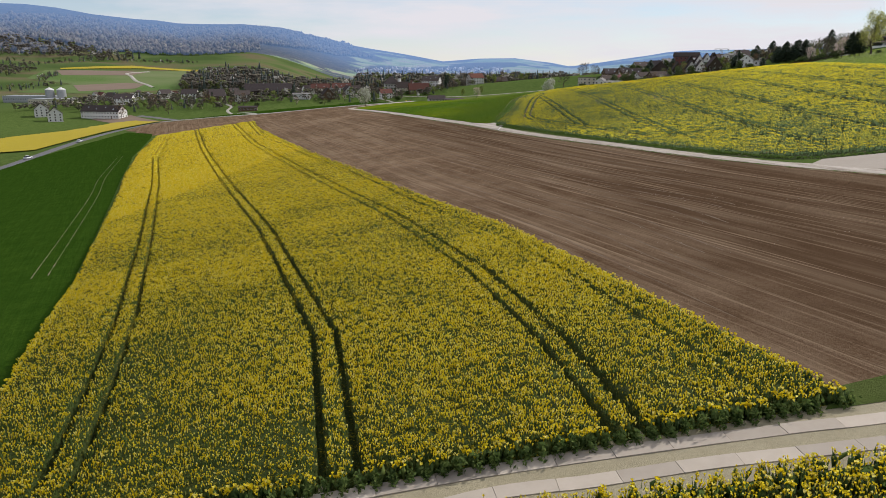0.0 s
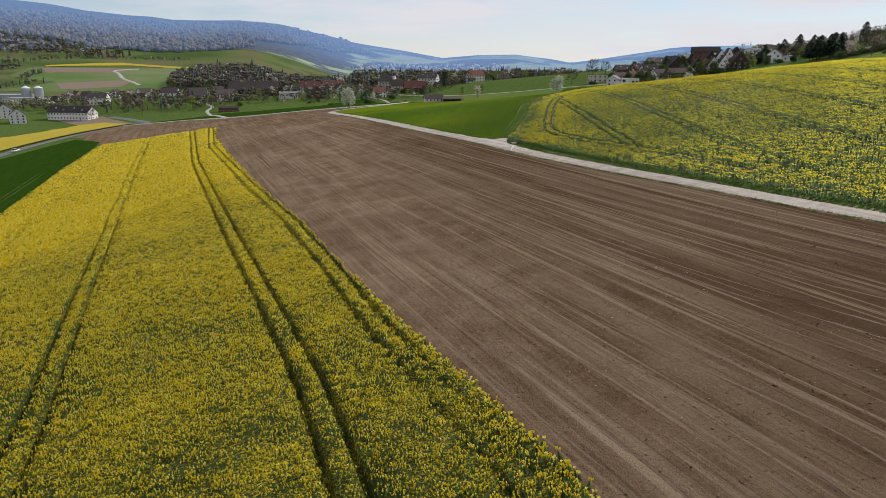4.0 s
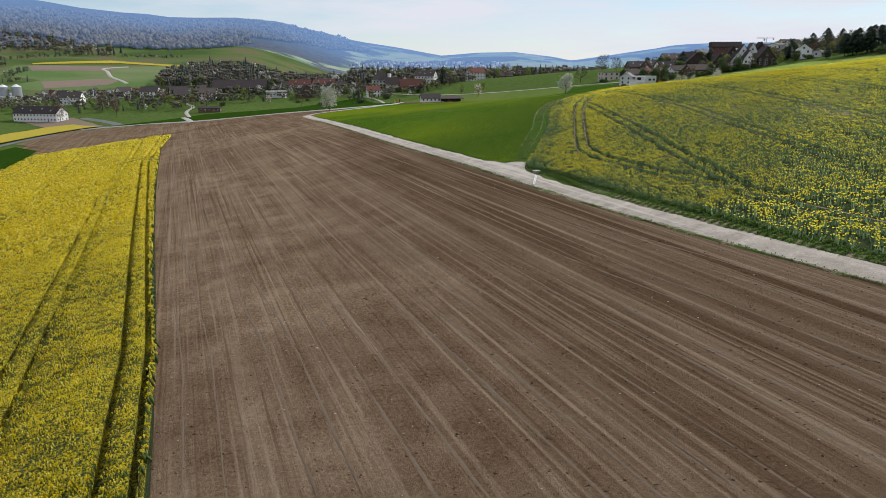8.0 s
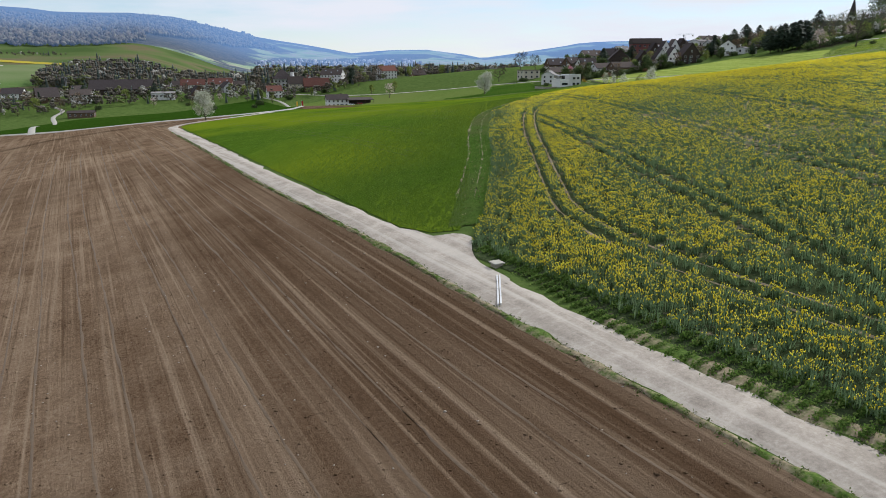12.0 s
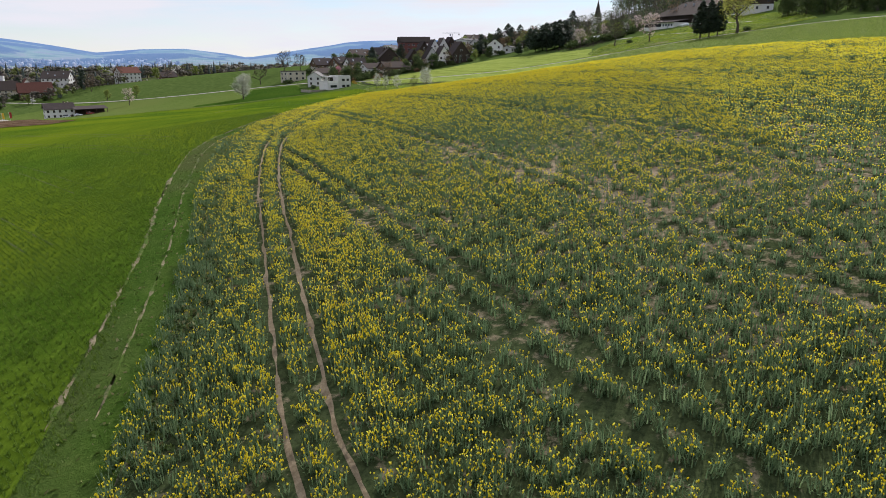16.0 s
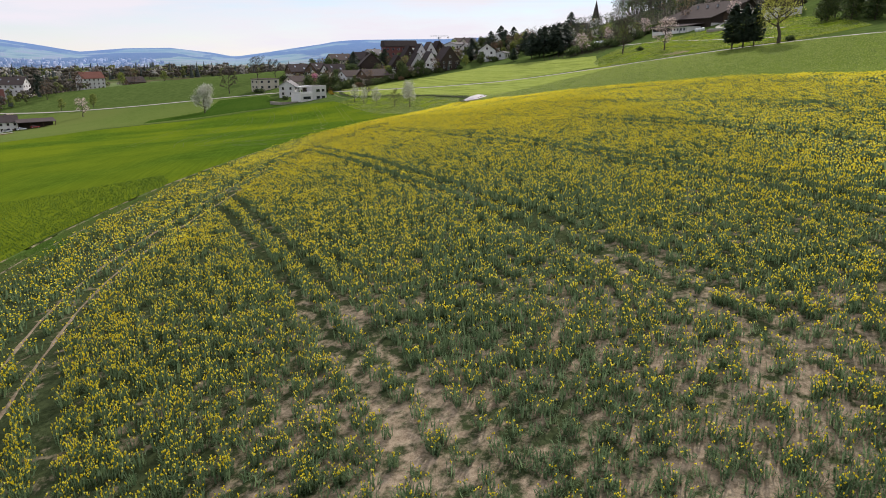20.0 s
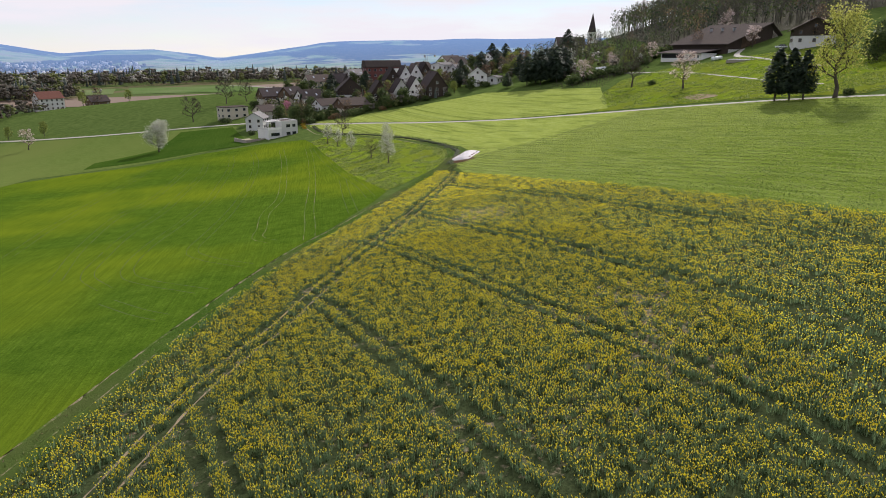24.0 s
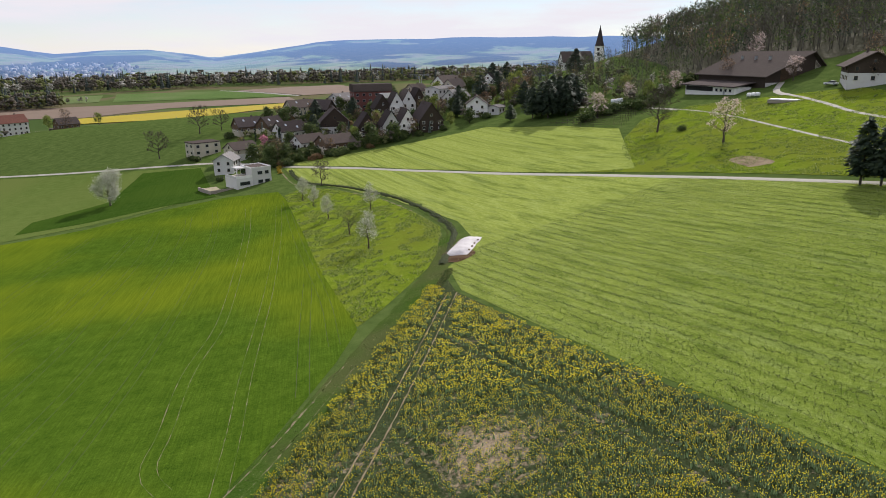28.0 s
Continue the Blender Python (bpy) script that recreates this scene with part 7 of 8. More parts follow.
def villa():
    root = thing("villa", "white flat-roofed modern villa with a roof terrace", "house", pose(132, 543, hz(131, 540), 0, 0, 14))
    part("main_block", boxed(-0.5, -4.5, -2.5, 7.2, 5, 6.4), M["white_wall"], root)
    part("roof", boxed(0.0, -4.0, 6.4, 6.7, 4.5, 6.55), M["brown_tiles"], root, "brown gravel roof")
    for x0, x1, y0, y1 in ((-0.5, 7.2, -4.5, -4.2), (-0.5, 7.2, 4.7, 5.0), (-0.5, -0.2, -4.2, 4.7), (6.9, 7.2, -4.2, 4.7)):
        part("parapet", boxed(x0, y0, 6.4, x1, y1, 6.8), M["white_wall"], root)
    part("low_block", boxed(-6.8, -4.5, -2.5, -0.5, 5, 3.3), M["white_wall"], root)
    part("terrace_wall", boxed(-6.8, -4.5, 3.3, -0.5, -4.25, 4.2), M["white_wall"], root)
    part("terrace_wall", boxed(-6.8, -4.25, 3.3, -6.55, 5, 4.2), M["white_wall"], root)
    part("terrace_floor", boxed(-6.5, -4.2, 3.3, -0.5, 5, 3.36), M["beige_wall"], root)
    part("canopy_slab", boxed(-4.2, 0.5, 6.0, -0.5, 5, 6.4), M["white_wall"], root)
    part("post", boxed(-4.2, 0.5, 3.36, -3.95, 0.75, 6.0), M["white_wall"], root)
    part("glazing", boxed(-0.56, 0.8, 3.5, -0.5, 4.6, 5.8), M["glass"], root, "dark terrace glazing")
    for px, z, w in ((-3.6, 1.4, 4.0), (2.6, 4.6, 2.0), (5.4, 4.6, 1.6), (2.6, 1.4, 2.0), (5.4, 1.4, 2.0)):
        window(root, pose(px, -4.53, z), w, 1.3, "metal")
    for py, z in ((-2, 1.4), (2, 1.4), (-2, 4.6), (2, 4.6)):
        window(root, pose(7.23, py, z, 0, 0, 90), 1.8, 1.3, "metal")
    wall = thing("garden_wall", "grey garden wall round a small yard", "wall", pose(121.5, 544, hz(121, 542), 0, 0, 14))
    part("front", boxed(-5.5, -5.0, -1.5, 4.5, -4.6, 0.9), M["concrete"], wall)
    part("side", boxed(-5.9, -5.0, -1.5, -5.5, 6, 0.9), M["concrete"], wall)
    part("yard", boxed(-5.5, -4.6, -1.5, 4.5, 6, 0.10), M["straw"], wall)


villa()


def barn():
    root = thing("barn", "large dark timber barn with a broad brown roof", "barn", pose(320.7, 472.2, hz(304, 460) - 0.3, 0, 0, -96))
    L, D, e, r, ry = 34, 32, 4.4, 12.6, 6.0
    part("wall", prism([(-D / 2, -4), (D / 2, -4), (D / 2, e), (ry, r), (-D / 2, e)], -L / 2, L / 2), M["dark_wood"], root)
    for s in (-1, 1):
        g = (r - e) / (D / 2 - s * ry)
        oy, oz = s * (D / 2 + 1.4), e - g * 1.4
        part("roof", prism([(ry, r + 0.05), (oy, oz + 0.05), (oy, oz + 0.4), (ry, r + 0.45)][::s], -L / 2 - 1.4, L / 2 + 1.8), M["brown_tiles"], root)
    g = (r - e) / (D / 2 + ry)
    for k in range(16):
        y = -8.5 + 0.5 * k
        part("slat", boxed(L / 2 + 0.01, y, 2.2, L / 2 + 0.12, y + 0.2, r - g * (ry - y) - 0.5), M["brown_wood"], root, "brown upright gable slat")
    for k in range(8):
        y = 8.4 + 0.6 * k
        part("slat", boxed(L / 2 + 0.01, y, 3.4, L / 2 + 0.12, y + 0.22, e + (r - e) * (D / 2 - y) / (D / 2 - ry) - 0.9), M["beige_wall"], root, "pale gable slat")
    for u in (-9, -2, 5):
        y = -2.5
        z = r - g * (ry - y)
        v = part("vent", boxed(u, y, z - 0.3, u + 0.8, y + 0.8, z + 1.8), M["metal"], root, "roof vent pipe")
        part("vent_cap", boxed(u - 0.15, y - 0.15, z + 1.8, u + 0.95, y + 0.95, z + 1.95), M["dark_wood"], v)
    # Black slab on the wall stands in for the dark inside the gateway.
    part("gate", boxed(L / 2 + 0.01, 0.5, -1, L / 2 + 0.08, 4.5, 4.2), M["rubber"], root, "black panel painted as the shaded barn gateway")
    part("white_base", boxed(L / 2 + 0.01, -15.5, -3, L / 2 + 0.10, -9.5, 2.0), M["white_wall"], root, "white rendered base")
    ann = thing("barn_annex", "white annex with a low dark roof", "barn", pose(299.6, 475.0, hz(299, 475) - 0.1, 0, 0, -96))
    part("wall", boxed(-13, -4, -3, 13, 4, 2.6), M["white_wall"], ann)
    part("roof", prism([(-5.4, 2.5), (4.8, 4.0), (4.8, 4.35), (-5.4, 2.85)], -14.5, 14), M["dark_tiles"], ann)
    # The bay is not cut out: its inner shade is a black slab.
    part("bay_shade", boxed(-12.5, -4.06, 0.6, 2.0, -3.9, 2.3), M["rubber"], ann, "black panel painted as the shade in an open bay")
    for k in range(4):
        window(ann, pose(4.0 + 2.3 * k, -4.03, 1.3), 1.2, 1.1, "metal")
    part("door", boxed(7.4, -4.09, -0.8, 8.3, -4.0, 1.2), M["metal"], ann)


barn()
house(306.5, 421.5, 40, 15, 14, 5.6, 9.4, "white_wall", "brown_tiles", "chalet with white ground floor and dark timber gable", "dark_wood", 2, True, 0, 1.5)


def church():
    root = thing("church_tower", "white church tower with a slender dark spire", "church", pose(420, 686, hz(420, 686), 0, 0, 35))
    z0 = 37.0 - hz(420, 686)
    part("shaft", boxed(-2.8, -2.8, -3, 2.8, 2.8, z0 + 12.5), M["white_wall"], root)
    part("cornice", boxed(-3.05, -3.05, z0 + 12.5, 3.05, 3.05, z0 + 12.9), M["beige_wall"], root)
    bm = bmesh.new()
    bmesh.ops.create_cone(bm, cap_ends=True, segments=8, radius1=3.2, radius2=0.05, depth=14, matrix=Matrix.Translation((0, 0, z0 + 20.2)))
    part("spire", bm, M["dark_tiles"], root)
    for k in range(4):
        a = 90 * k
        c = part("clock_face", boxed(-0.9, -2.92, z0 + 9.6, 0.9, -2.8, z0 + 11.4), M["dark_wood"], root, "dark clock face")
        c.matrix_local = pose(0, 0, 0, 0, 0, a)
        # Shade of the bell openings, drawn as black panels on the closed shaft.
        lv = part("bell_shade", boxed(-0.6, -2.9, z0 + 6.0, 0.6, -2.8, z0 + 8.4), M["rubber"], root, "black panel painted as the shade in a bell opening")
        lv.matrix_local = pose(0, 0, 0, 0, 0, a)
        gab = part("spire_gable", prism([(-2.9, z0 + 12.9), (-2.7, z0 + 12.9), (-2.2, z0 + 15.6)], -1.6, 1.6), M["dark_tiles"], root)
        gab.matrix_local = pose(0, 0, 0, 0, 0, a)
    nave = house(405, 694, -20, 22, 12, 6.0, 13.0, "white_wall", "brown_tiles", "church nave with a steep brown roof", "", 1, False, 0)
    nave.location.z = 33.0


church()


def castle():
    root = thing("manor", "white manor with a steep hipped roof and turret", "house", pose(-60, 806, hz(-60, 806), 0, 0, 10))
    part("wall", boxed(-8, -6, -3, 8, 6, 10), M["white_wall"], root)
    bm = bmesh.new()
    bmesh.ops.create_cone(bm, cap_ends=True, segments=4, radius1=12.5, radius2=2.0, depth=8, matrix=Matrix.Translation((0, 0, 14)) @ Matrix.Rotation(radians(45), 4, "Z"))
    part("roof", bm, M["dark_tiles"], root)
    bm = bmesh.new()
    bmesh.ops.create_cone(bm, cap_ends=True, segments=12, radius1=1.8, radius2=1.8, depth=18, matrix=Matrix.Translation((9, -3, 7)))
    part("turret", bm, M["white_wall"], root)
    bm = bmesh.new()
    bmesh.ops.create_cone(bm, cap_ends=True, segments=12, radius1=2.2, radius2=0.05, depth=4, matrix=Matrix.Translation((9, -3, 18)))
    part("turret_roof", bm, M["dark_tiles"], root)
    for k in range(3):
        for i in range(5):
            window(root, pose(-6.4 + 3.2 * i, -6.03, 1.8 + 3.0 * k), 1.2, 1.5, "brown_wood")


castle()


# ---- things ----
def car(x, y, turn, paint, label, lift=0.14):
    root = thing("car", label, "car", pose(x, y, hz(x, y) + lift, 0, 0, turn))
    bm = prism([(-0.85, 0.3), (0.85, 0.3), (0.88, 0.62), (0.80, 0.86), (-0.80, 0.86), (-0.88, 0.62)], -2.1, 2.1)
    bmesh.ops.bevel(bm, geom=bm.edges[:], offset=0.07, segments=2, affect="EDGES")
    body = part("body", bm, M[paint], root)
    bm = bmesh.new()
    lo = [bm.verts.new(p) for p in ((-1.55, -0.78, 0.86), (0.95, -0.78, 0.86), (0.95, 0.78, 0.86), (-1.55, 0.78, 0.86))]
    hi = [bm.verts.new(p) for p in ((-1.15, -0.62, 1.40), (0.25, -0.62, 1.42), (0.25, 0.62, 1.42), (-1.15, 0.62, 1.40))]
    for i in range(4):
        bm.faces.new((lo[i], lo[(i + 1) % 4], hi[(i + 1) % 4], hi[i]))
    bm.faces.new(hi)
    bm.faces.new(lo[::-1])
    part("windows", bm, M["glass"], root, "dark car windows")
    part("roof", boxed(-1.18, -0.64, 1.40, 0.28, 0.64, 1.47, bevel=0.03), M[paint], root)
    for s in (-1, 1):
        part("headlight", boxed(2.06, s * 0.55 - 0.16, 0.60, 2.12, s * 0.55 + 0.16, 0.74), M["skylight"], root)
        for px in (-1.3, 1.3):
            bm = bmesh.new()
            bmesh.ops.create_cone(bm, cap_ends=True, segments=16, radius1=0.31, radius2=0.31, depth=0.22, matrix=Matrix.Translation((px, s * 0.80, 0.31)) @ Matrix.Rotation(radians(90), 4, "X"))
            wheel = part("wheel", bm, M["rubber"], root)
            bm = bmesh.new()
            bmesh.ops.create_cone(bm, cap_ends=True, segments=12, radius1=0.19, radius2=0.19, depth=0.25, matrix=Matrix.Translation((px, s * 0.80, 0.31)) @ Matrix.Rotation(radians(90), 4, "X"))
            part("rim", bm, M["metal"], wheel)
    return root


car(-188.2, 352, 93, "car_white", "white car on the country road")
car(-184.6, 300, 90, "car_white", "white car on the country road")
car(303, 431.5, 100, "car_white", "white car parked by the chalet", 0.2)
car(-2, 617, 20, "car_white", "white car parked in the farmyard", 0.35)
car(4, 619, 30, "car_white", "white car parked in the farmyard", 0.35)
car(10, 621, 10, "car_red", "red car parked in the farmyard", 0.35)


def shed(x, y, turn, label):
    root = thing("shed", label, "shed", pose(x, y, hz(x, y), 0, 0, turn))
    part("roof", prism([(-4.5, 3.2), (4.5, 4.4), (4.5, 4.65), (-4.5, 3.45)], -9, 9), M["dark_tiles"], root)
    for px in (-8.5, -2.8, 2.8, 8.5):
        for py in (-4.0, 4.0):
            part("post", boxed(px - 0.12, py - 0.12, -1.5, px + 0.12, py + 0.12, 3.3 + 0.13 * (py + 4.5)), M["brown_wood"], root)
    part("back_wall", boxed(-8.6, 3.8, -1.5, 8.6, 3.95, 4.1), M["dark_wood"], root)


shed(10, 628, 12, "open machine shed with a dark roof")


def bale(x, y, z, turn, label, r=0.65):
    root = thing("bale", label, "bale", pose(x, y, z, 0, 0, turn), "wrapped bales")
    bm = bmesh.new()
    bmesh.ops.create_cone(bm, cap_ends=True, segments=20, radius1=r, radius2=r, depth=1.25, matrix=Matrix.Translation((0, 0, r)) @ Matrix.Rotation(radians(90), 4, "X"))
    bmesh.ops.bevel(bm, geom=[e for e in bm.edges if e.is_boundary or abs(e.calc_face_angle(0)) > 1.0], offset=0.10, segments=3, affect="EDGES")
    part("wrapping", bm, M["wrap"], root)


for k in range(6):
    bx, by = 280.0 - 0.62 * k * 1.35 * 0.9 + 2, 506.5 + 0.78 * k * 1.35 * 0.9 - 2
    bale(bx, by, hz(bx, by) - 0.03, 40 + k * 3, "white wrapped round bale in a row", 0.85)
for k in range(4):
    bx, by = 280.6 - 0.75 * (k + 0.6), 506.2 + 0.95 * (k + 0.6)
    bale(bx, by, hz(bx, by) + 1.55, 42 + k * 5, "white wrapped round bale on top of the row", 0.8)
for k in range(3):
    bale(291.0 + 0.3 * k, 453.5 - 1.6 * k, hz(291 + 0.3 * k, 453.5 - 1.6 * k) - 0.03, 20, "white wrapped round bale by the barn", 0.75)
slab = thing("silage_slab", "pale concrete slab with a white cover", "slab", pose(284.5, 433, hz(284.5, 433), 0, 0, -65))
part("base", boxed(-6, -2.4, -0.8, 6, 2.4, 0.25), M["concrete"], slab)
part("cover", boxed(-5.6, -1.8, 0.25, 5.4, 1.9, 0.55, bevel=0.12), M["wrap"], slab, "white sheet cover")


def heap():
    root = thing("covered_heap", "long heap under crumpled white fleece", "heap", pose(148.0, 407.8, hz(148, 407.8), 0, 0, 44))
    n, m = 34, 16
    rng = np.random.default_rng(4)
    u, v = np.meshgrid(np.linspace(-1, 1, n), np.linspace(-1, 1, m), indexing="ij")
    x, y = u * 6.3 + 0.5 * lattice(u * 6, v * 5, 1.6, 2), v * 2.3 * (1 + 0.25 * lattice(u * 6, v * 0, 2.0, 3))
    wx = 148.0 + x * math.cos(radians(44)) - y * math.sin(radians(44))
    wy = 407.8 + x * math.sin(radians(44)) + y * math.cos(radians(44))
    bump = (1 - np.abs(v) ** 2.4) * (1 - np.abs(u) ** 6)
    z = height(wx, wy) - hz(148, 407.8) + 0.08 + bump * (0.75 + 0.35 * lattice(x, y, 1.1, 5)) + 0.10 * lattice(x, y, 0.5, 6)
    ids = np.arange(n * m).reshape(n, m)
    q = np.stack([ids[:-1, :-1], ids[1:, :-1], ids[1:, 1:], ids[:-1, 1:]], -1).reshape(-1, 4)
    mesh_object("fleece", np.stack([x, y, z], -1).reshape(-1, 3), q, [M["fleece"]], smooth=True, parent=root)
    for k in range(9):
        s = part("weight_stone", boxed(-0.25, -0.2, -0.1, 0.25, 0.2, 0.2, bevel=0.08), M["crop_soil"], root, "stone that weighs the cover")
        i = ids[2 + 3 * k + 2, 1 if k % 2 else m - 2]
        s.location = (x.ravel()[i], y.ravel()[i], z.ravel()[i] + 0.05)
    tagged(drape("bare_patch", [(140, 402), (142, 399), (147, 401), (147.5, 405), (143, 407.5)], 0.13, M["soil"], 1.2, True), "bare reddish soil in front of the heap", "ground", kind="structure")


heap()


BAR, COVER = ((15.5, 184.0), (14.6, 179.3)), (15.8, 186.0)


def water_bar():
    root = thing("water_bar", "twin pale rails with a slot, laid across the road", "drain", pose(15.3, 178.6, 0, 0, 0, 0))
    a, b = np.array(BAR[0]), np.array(BAR[1])
    d = (b - a) / np.linalg.norm(b - a)
    nr = np.array([-d[1], d[0]])
    length = np.linalg.norm(b - a)
    for s in (-0.085, 0.085):
        for k in range(4):
            bm = bmesh.new()
            p, q = a + d * (length * k / 4 + 0.02) + nr * s, a + d * (length * (k + 1) / 4 - 0.02) + nr * s
            vs = []
            for e, w in ((p, -0.05), (p, 0.05), (q, 0.05), (q, -0.05)):
                c = e + nr * w
                vs.append((bm.verts.new((c[0] - 15.3, c[1] - 178.6, hz(*c) + 0.16)), bm.verts.new((c[0] - 15.3, c[1] - 178.6, hz(*c) - 0.05))))
            bm.faces.new([t[0] for t in vs])
            for i in range(4):
                j = (i + 1) % 4
                bm.faces.new((vs[i][0], vs[i][1], vs[j][1], vs[j][0]))
            part("rail", bm, M["white_frame"], root)
    lid = thing("drain_cover", "square concrete drain cover on a low shaft", "drain", pose(*COVER, hz(*COVER), 0, 0, 20))
    part("shaft", boxed(-0.32, -0.32, -0.4, 0.32, 0.32, 0.24), M["concrete"], lid)
    part("lid", boxed(-0.44, -0.44, 0.24, 0.44, 0.44, 0.33, bevel=0.02), M["pale_lane"], lid, "pale square lid")


water_bar()


def flag(x, y, mat, label):
    root = thing("flag", label, "flag", pose(x, y, hz(x, y)))
    part("pole", boxed(-0.05, -0.05, -0.5, 0.05, 0.05, 6.5), M["white_frame"], root)
    part("banner", boxed(0.06, -0.02, 3.2, 1.2, 0.02, 6.4), M[mat], root)


flag(-34, 628, "flag_yellow", "tall yellow banner on a white pole")
flag(-30.5, 629, "car_red", "tall red banner on a white pole")


def crane(x, y, high, jib, turn, label):
    root = thing("crane", label, "crane", pose(x, y, hz(x, y), 0, 0, turn))
    bm = bmesh.new()
    for sx in (-0.6, 0.6):
        for sy in (-0.6, 0.6):
            box(bm, sx - 0.09, sy - 0.09, -1, sx + 0.09, sy + 0.09, high)
    for z in np.arange(1, high, 1.6):
        for s in (-0.6, 0.6):
            box(bm, -0.6, s - 0.05, z, 0.6, s + 0.05, z + 0.1)
            box(bm, s - 0.05, -0.6, z, s + 0.05, 0.6, z + 0.1)
    part("mast", bm, M["metal"], root)
    bm = bmesh.new()
    for sy, z in ((-0.35, 0), (0.35, 0), (0, 0.8)):
        box(bm, -6, sy - 0.05, high + z, jib, sy + 0.05, high + z + 0.1)
    for px in np.arange(-6, jib, 1.2):
        box(bm, px, -0.35, high + 0.02, px + 0.06, 0.35, high + 0.08)
        for sy in (-0.3, 0.3):
            box(bm, px, sy - 0.03, high, px + 0.06, sy * 0.2 + 0.03 * (1 if sy > 0 else -1) + 0.03, high + 0.8)
    part("jib", bm, M["metal"], root)
    part("counterweight", boxed(-6, -0.5, high - 1.0, -5, 0.5, high), M["concrete"], root)
    part("cabin", boxed(0.7, -0.5, high - 1.6, 1.6, 0.5, high), M["metal"], root)


crane(-290, 905, 24, 26, 10, "pale construction crane over the village")
crane(262, 660, 13, 7, 150, "slim construction crane behind the houses")


def vineyard():
    rng = np.random.default_rng(8)
    v, f = [], []
    for r in range(9):
        a = np.array([252 + 2.6 * r, 475 + 1.6 * r])
        b = np.array([248 + 2.6 * r, 512 - 0.4 * r])
        for u in np.linspace(0, 1, 12):
            p = a + (b - a) * u + rng.normal(0, 0.1, 2)
            z = hz(*p)
            tube(v, f, (p[0], p[1], z - 0.3), (p[0], p[1], z + 1.5), 0.06, 0.05, 4)
        for zz in (0.8, 1.3):
            p, q = a, b
            tube(v, f, (p[0], p[1], hz(*p) + zz), (q[0], q[1], hz(*q) + zz), 0.04, 0.04, 3)
    tagged(mesh_object("vineyard", v, f, [M["twig"]]), "small bare vineyard with posts and wires", "vineyard", kind="stuff")


vineyard()


def far_town():
    rng = np.random.default_rng(15)
    v, f, m = [], [], []
    n = 620
    ys = 2350 + 1150 * rng.random(n)
    xs = (ys - 100) * np.tan(np.radians(rng.uniform(-7.5, 5.5, n)))
    zs = height(xs, ys)
    for x, y, z in zip(xs, ys, zs):
        if z > 2:
            continue
        a, w, d, h = rng.random() * 3.14, rng.uniform(4, 7), rng.uniform(3, 5), rng.uniform(3, 6)
        c, s = math.cos(a), math.sin(a)
        i = len(v)
        for lx, ly, lz in ((-w, -d, -3), (w, -d, -3), (w, d, -3), (-w, d, -3), (-w, -d, h), (w, -d, h), (w, d, h), (-w, d, h), (-w, 0, h + 5), (w, 0, h + 5)):
            v.append((x + lx * c - ly * s, y + lx * s + ly * c, z + lz))
        for q, k in (((0, 1, 5, 4), 0), ((1, 2, 6, 5), 0), ((2, 3, 7, 6), 0), ((3, 0, 4, 7), 0), ((4, 5, 9, 8), 1), ((6, 7, 8, 9), 1), ((5, 6, 9, 9), 0), ((7, 4, 8, 8), 0)):
            f.append(tuple(i + j for j in q[:3]))
            m.append(k)
            if q[2] != q[3]:
                f.append((i + q[0], i + q[2], i + q[3]))
                m.append(k)
    # Walls and roofs glow faintly blue to stand in for haze.
    tagged(mesh_object("far_town", v, f, [M["distant_town"], M["distant_town"]], m), "distant town of small white houses", "town", kind="stuff")


far_town()


# ---- stones and clods on the tilled soil ----
def clods():
    rng = np.random.default_rng(31)
    st = Stand()
    shape = merge((spindle(5, 0.5, -0.25, 0.05, 0.38), 0))
    pale = merge((spindle(5, 0.5, -0.2, 0.1, 0.36), 1))
    x, y = scatter((-30, 60), (55, 215), 2.2, rng)
    k = inside(PLOUGH, x, y)
    x, y = x[k], y[k]
    d = line_distance(x, y, FLY)
    k = rng.random(len(x)) < np.clip(30 / np.maximum(d, 1), 0.1, 1)
    x, y = x[k], y[k]
    z = height(x, y) + 0.04
    s = np.abs(rng.normal(0, 0.03, len(x))) + 0.03
    g = rng.random(len(x)) < 0.06
    st.put(shape, x[~g], y[~g], z[~g], s[~g] * 2, s[~g] * 1.6, rng, 0.3)
    st.put(pale, x[g], y[g], z[g], s[g] * 1.7, s[g] * 1.4, rng, 0.3)
    return st.build("soil_clods", [M["soil"], M["concrete"]])


tagged(clods(), "clods and small pale stones on tilled soil", "clods", kind="stuff")


# ---- village gardens ----
def spread(poly, n, room, seed):
    """Random spots in a garden quarter, clear of the houses and of each other."""
    rs = random.Random(seed)
    lo, hi = np.min(poly, 0), np.max(poly, 0)
    out = []
    for _ in range(n * 30):
        x, y = rs.uniform(lo[0], hi[0]), rs.uniform(lo[1], hi[1])
        if len(out) < n and inside(poly, np.array(x), np.array(y)) and all(math.hypot(x - a, y - b) > r + room * 0.5 for a, b, r in HOUSES) and all(math.hypot(x - q[0], y - q[1]) > room for q in out):
            out.append((x, y, rs.uniform(0.7, 1.3)))
    return out


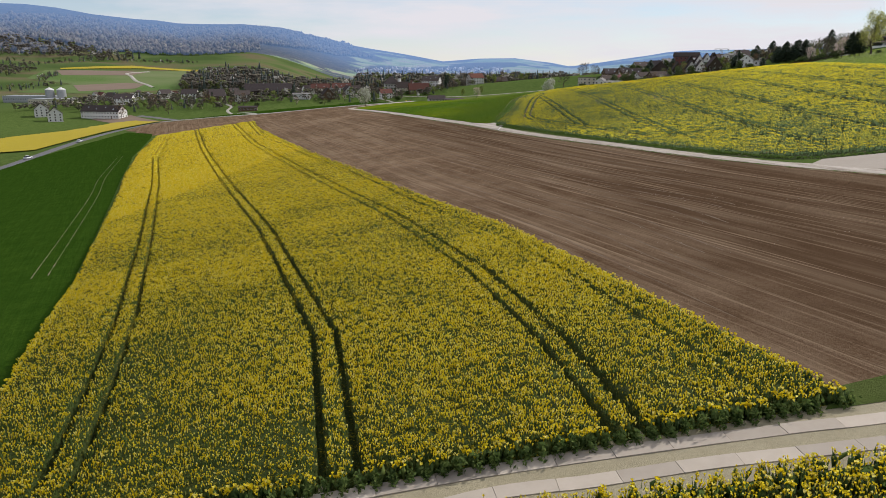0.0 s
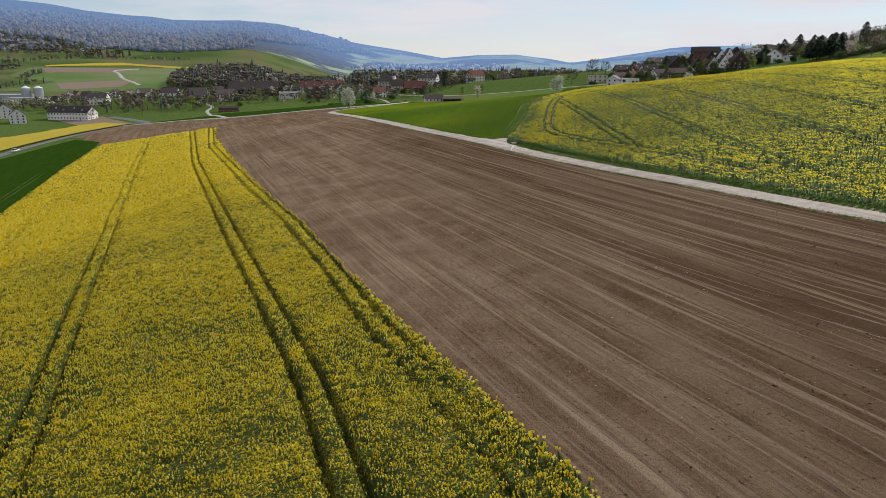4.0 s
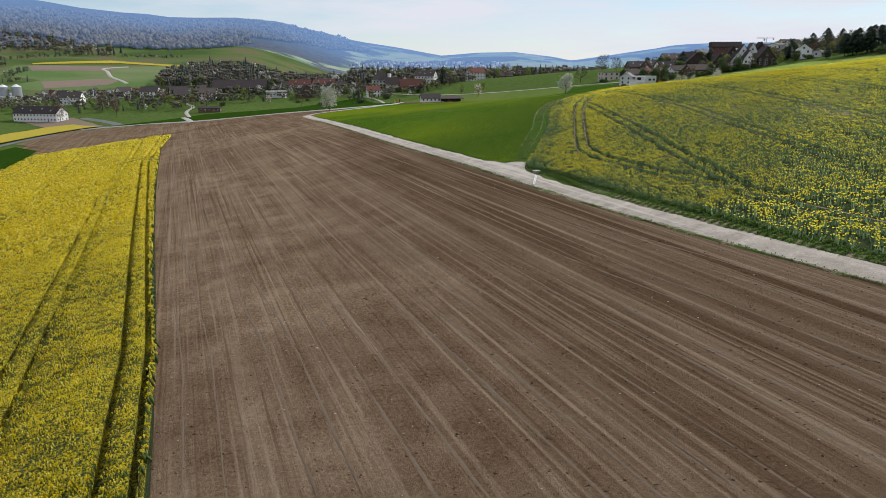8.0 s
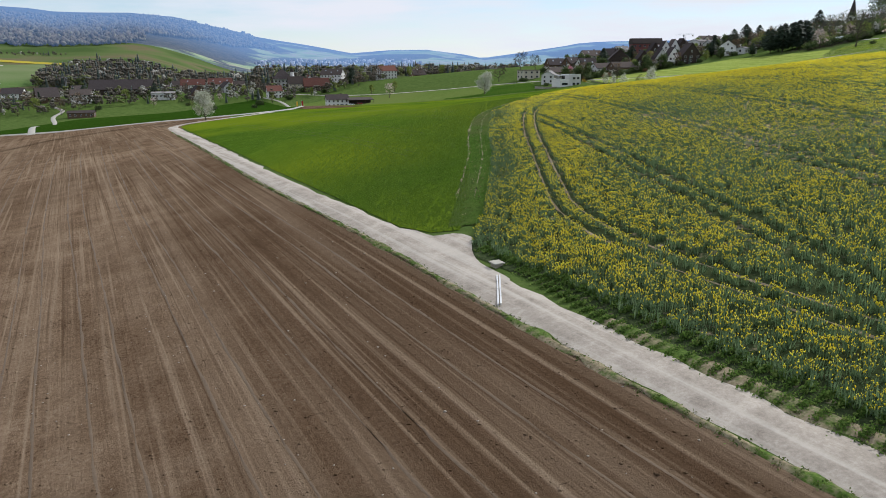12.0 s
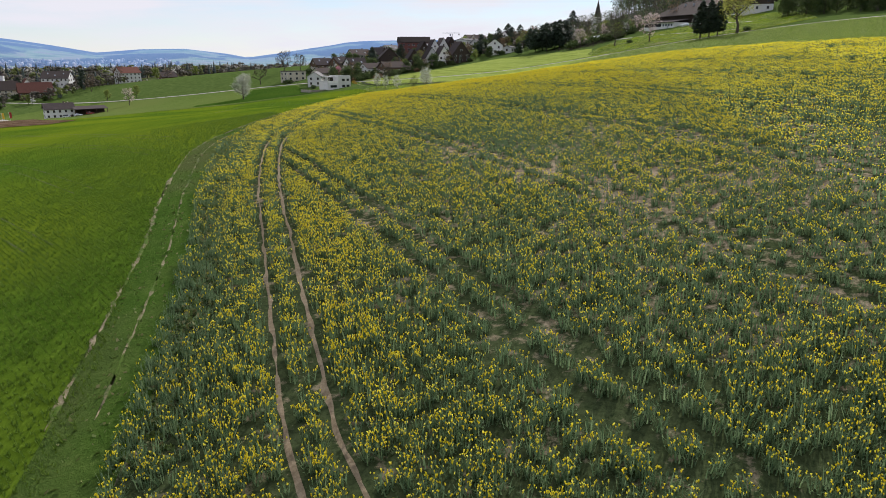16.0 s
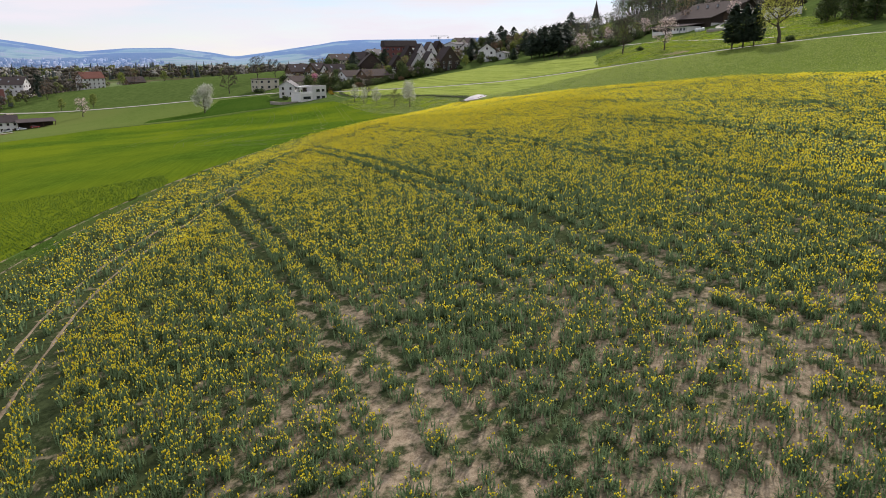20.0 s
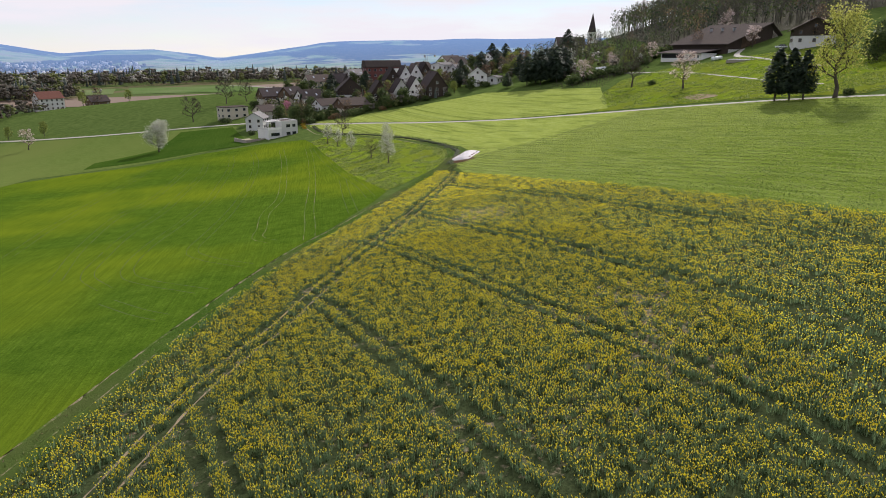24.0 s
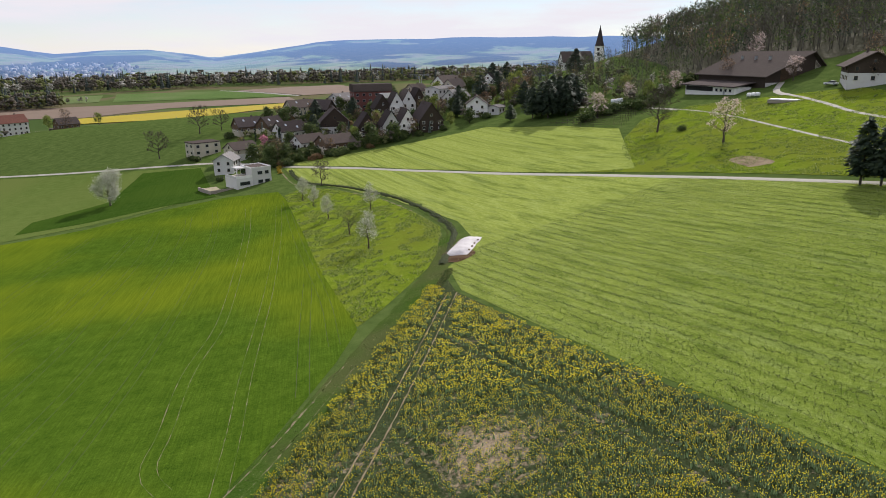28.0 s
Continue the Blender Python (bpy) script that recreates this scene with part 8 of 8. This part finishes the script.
QUARTER = [(140, 562), (172, 553), (196, 556), (215, 554), (240, 556), (270, 560), (300, 590), (345, 690), (290, 715), (215, 690), (150, 662), (138, 620)]
FRONT = [(140, 560), (168, 554), (196, 557), (214, 556), (214, 562), (190, 572), (165, 574), (146, 582)]
place(tree("garden_tree", "bushy dark green garden tree", 101, 6.5, "bush_leaf", 0.16, 8, 0.30, 0.5, 3, 0.6, 0.2, 0.10, 0, 3, 0.9, 0, 0.40, 12), spread(QUARTER, 60, 4.0, 1), "garden trees")
place(tree("garden_tree", "brown garden tree with swelling buds", 102, 8.0, "rust_leaf", 0.18, 3, 0.15, 0.5, 3, 0.6, 0.2, 0.15, 0, 3, 0.9, 10, 0.42, 13), spread(QUARTER, 34, 5.0, 2), "garden trees")
place(tree("garden_tree", "light green garden tree", 103, 6.0, "young_leaf", 0.16, 6, 0.24, 0.45, 3, 0.6, 0.2, 0.12, 0, 3, 0.9, 0, 0.40, 12), spread(QUARTER, 22, 5.0, 3), "garden trees")
place(tree("blossom_tree", "small white blossoming garden tree", 104, 5.0, "blossom", 0.14, 9, 0.15, 0.35, 3, 0.55, 0.2, 0.2, 0, 3, 1.0, 0, 0.36, 10), spread(QUARTER, 9, 8.0, 4), "garden trees")
place(shrub(105, "dark green leafy garden shrub", "bush_leaf", 3.2), spread(FRONT, 46, 1.6, 5) + spread(QUARTER, 60, 2.5, 6), "garden shrubs")
place(shrub(106, "brown twiggy garden shrub", "rust_leaf", 2.8), spread(FRONT, 14, 2.0, 7) + spread(QUARTER, 20, 3.0, 8), "garden shrubs")
SLOPE = [(246, 500), (262, 500), (278, 486), (290, 494), (330, 498), (325, 503), (290, 505), (270, 506)]
place(shrub(107, "green bush on the slope beside the barn", "bush_leaf", 4.0), spread(SLOPE, 24, 3.0, 9) + [(249, 444, 0.5)], "slope bushes")
place(tree("blossom_tree", "pale blossoming tree on the slope", 108, 8.0, "pale_pink_blossom", 0.2, 6, 0.16, 0.4, 3, 0.6, 0.2, 0.2, 0, 3, 0.9, 4, 0.4, 12), ((284, 506, 1.0), (345, 495, 1.3), (322, 428, 0.8)), "slope trees")
place(tree("copse_tree", "dark leafy tree at the foot of the wood", 109, 9.0, "bush_leaf", 0.2, 9, 0.32, 0.7, 3, 0.6, 0.2, 0.08, 0, 3, 0.9, 3, 0.44, 14), [(268 - 2.9 * (k % 9) + 8 * (k // 9) + 3 * math.sin(3.1 * k), 376 - 7 * (k % 9) + 3 * math.sin(1.7 * k), 0.7 + 0.1 * (k * 7 % 5)) for k in range(27)], "slope copse")
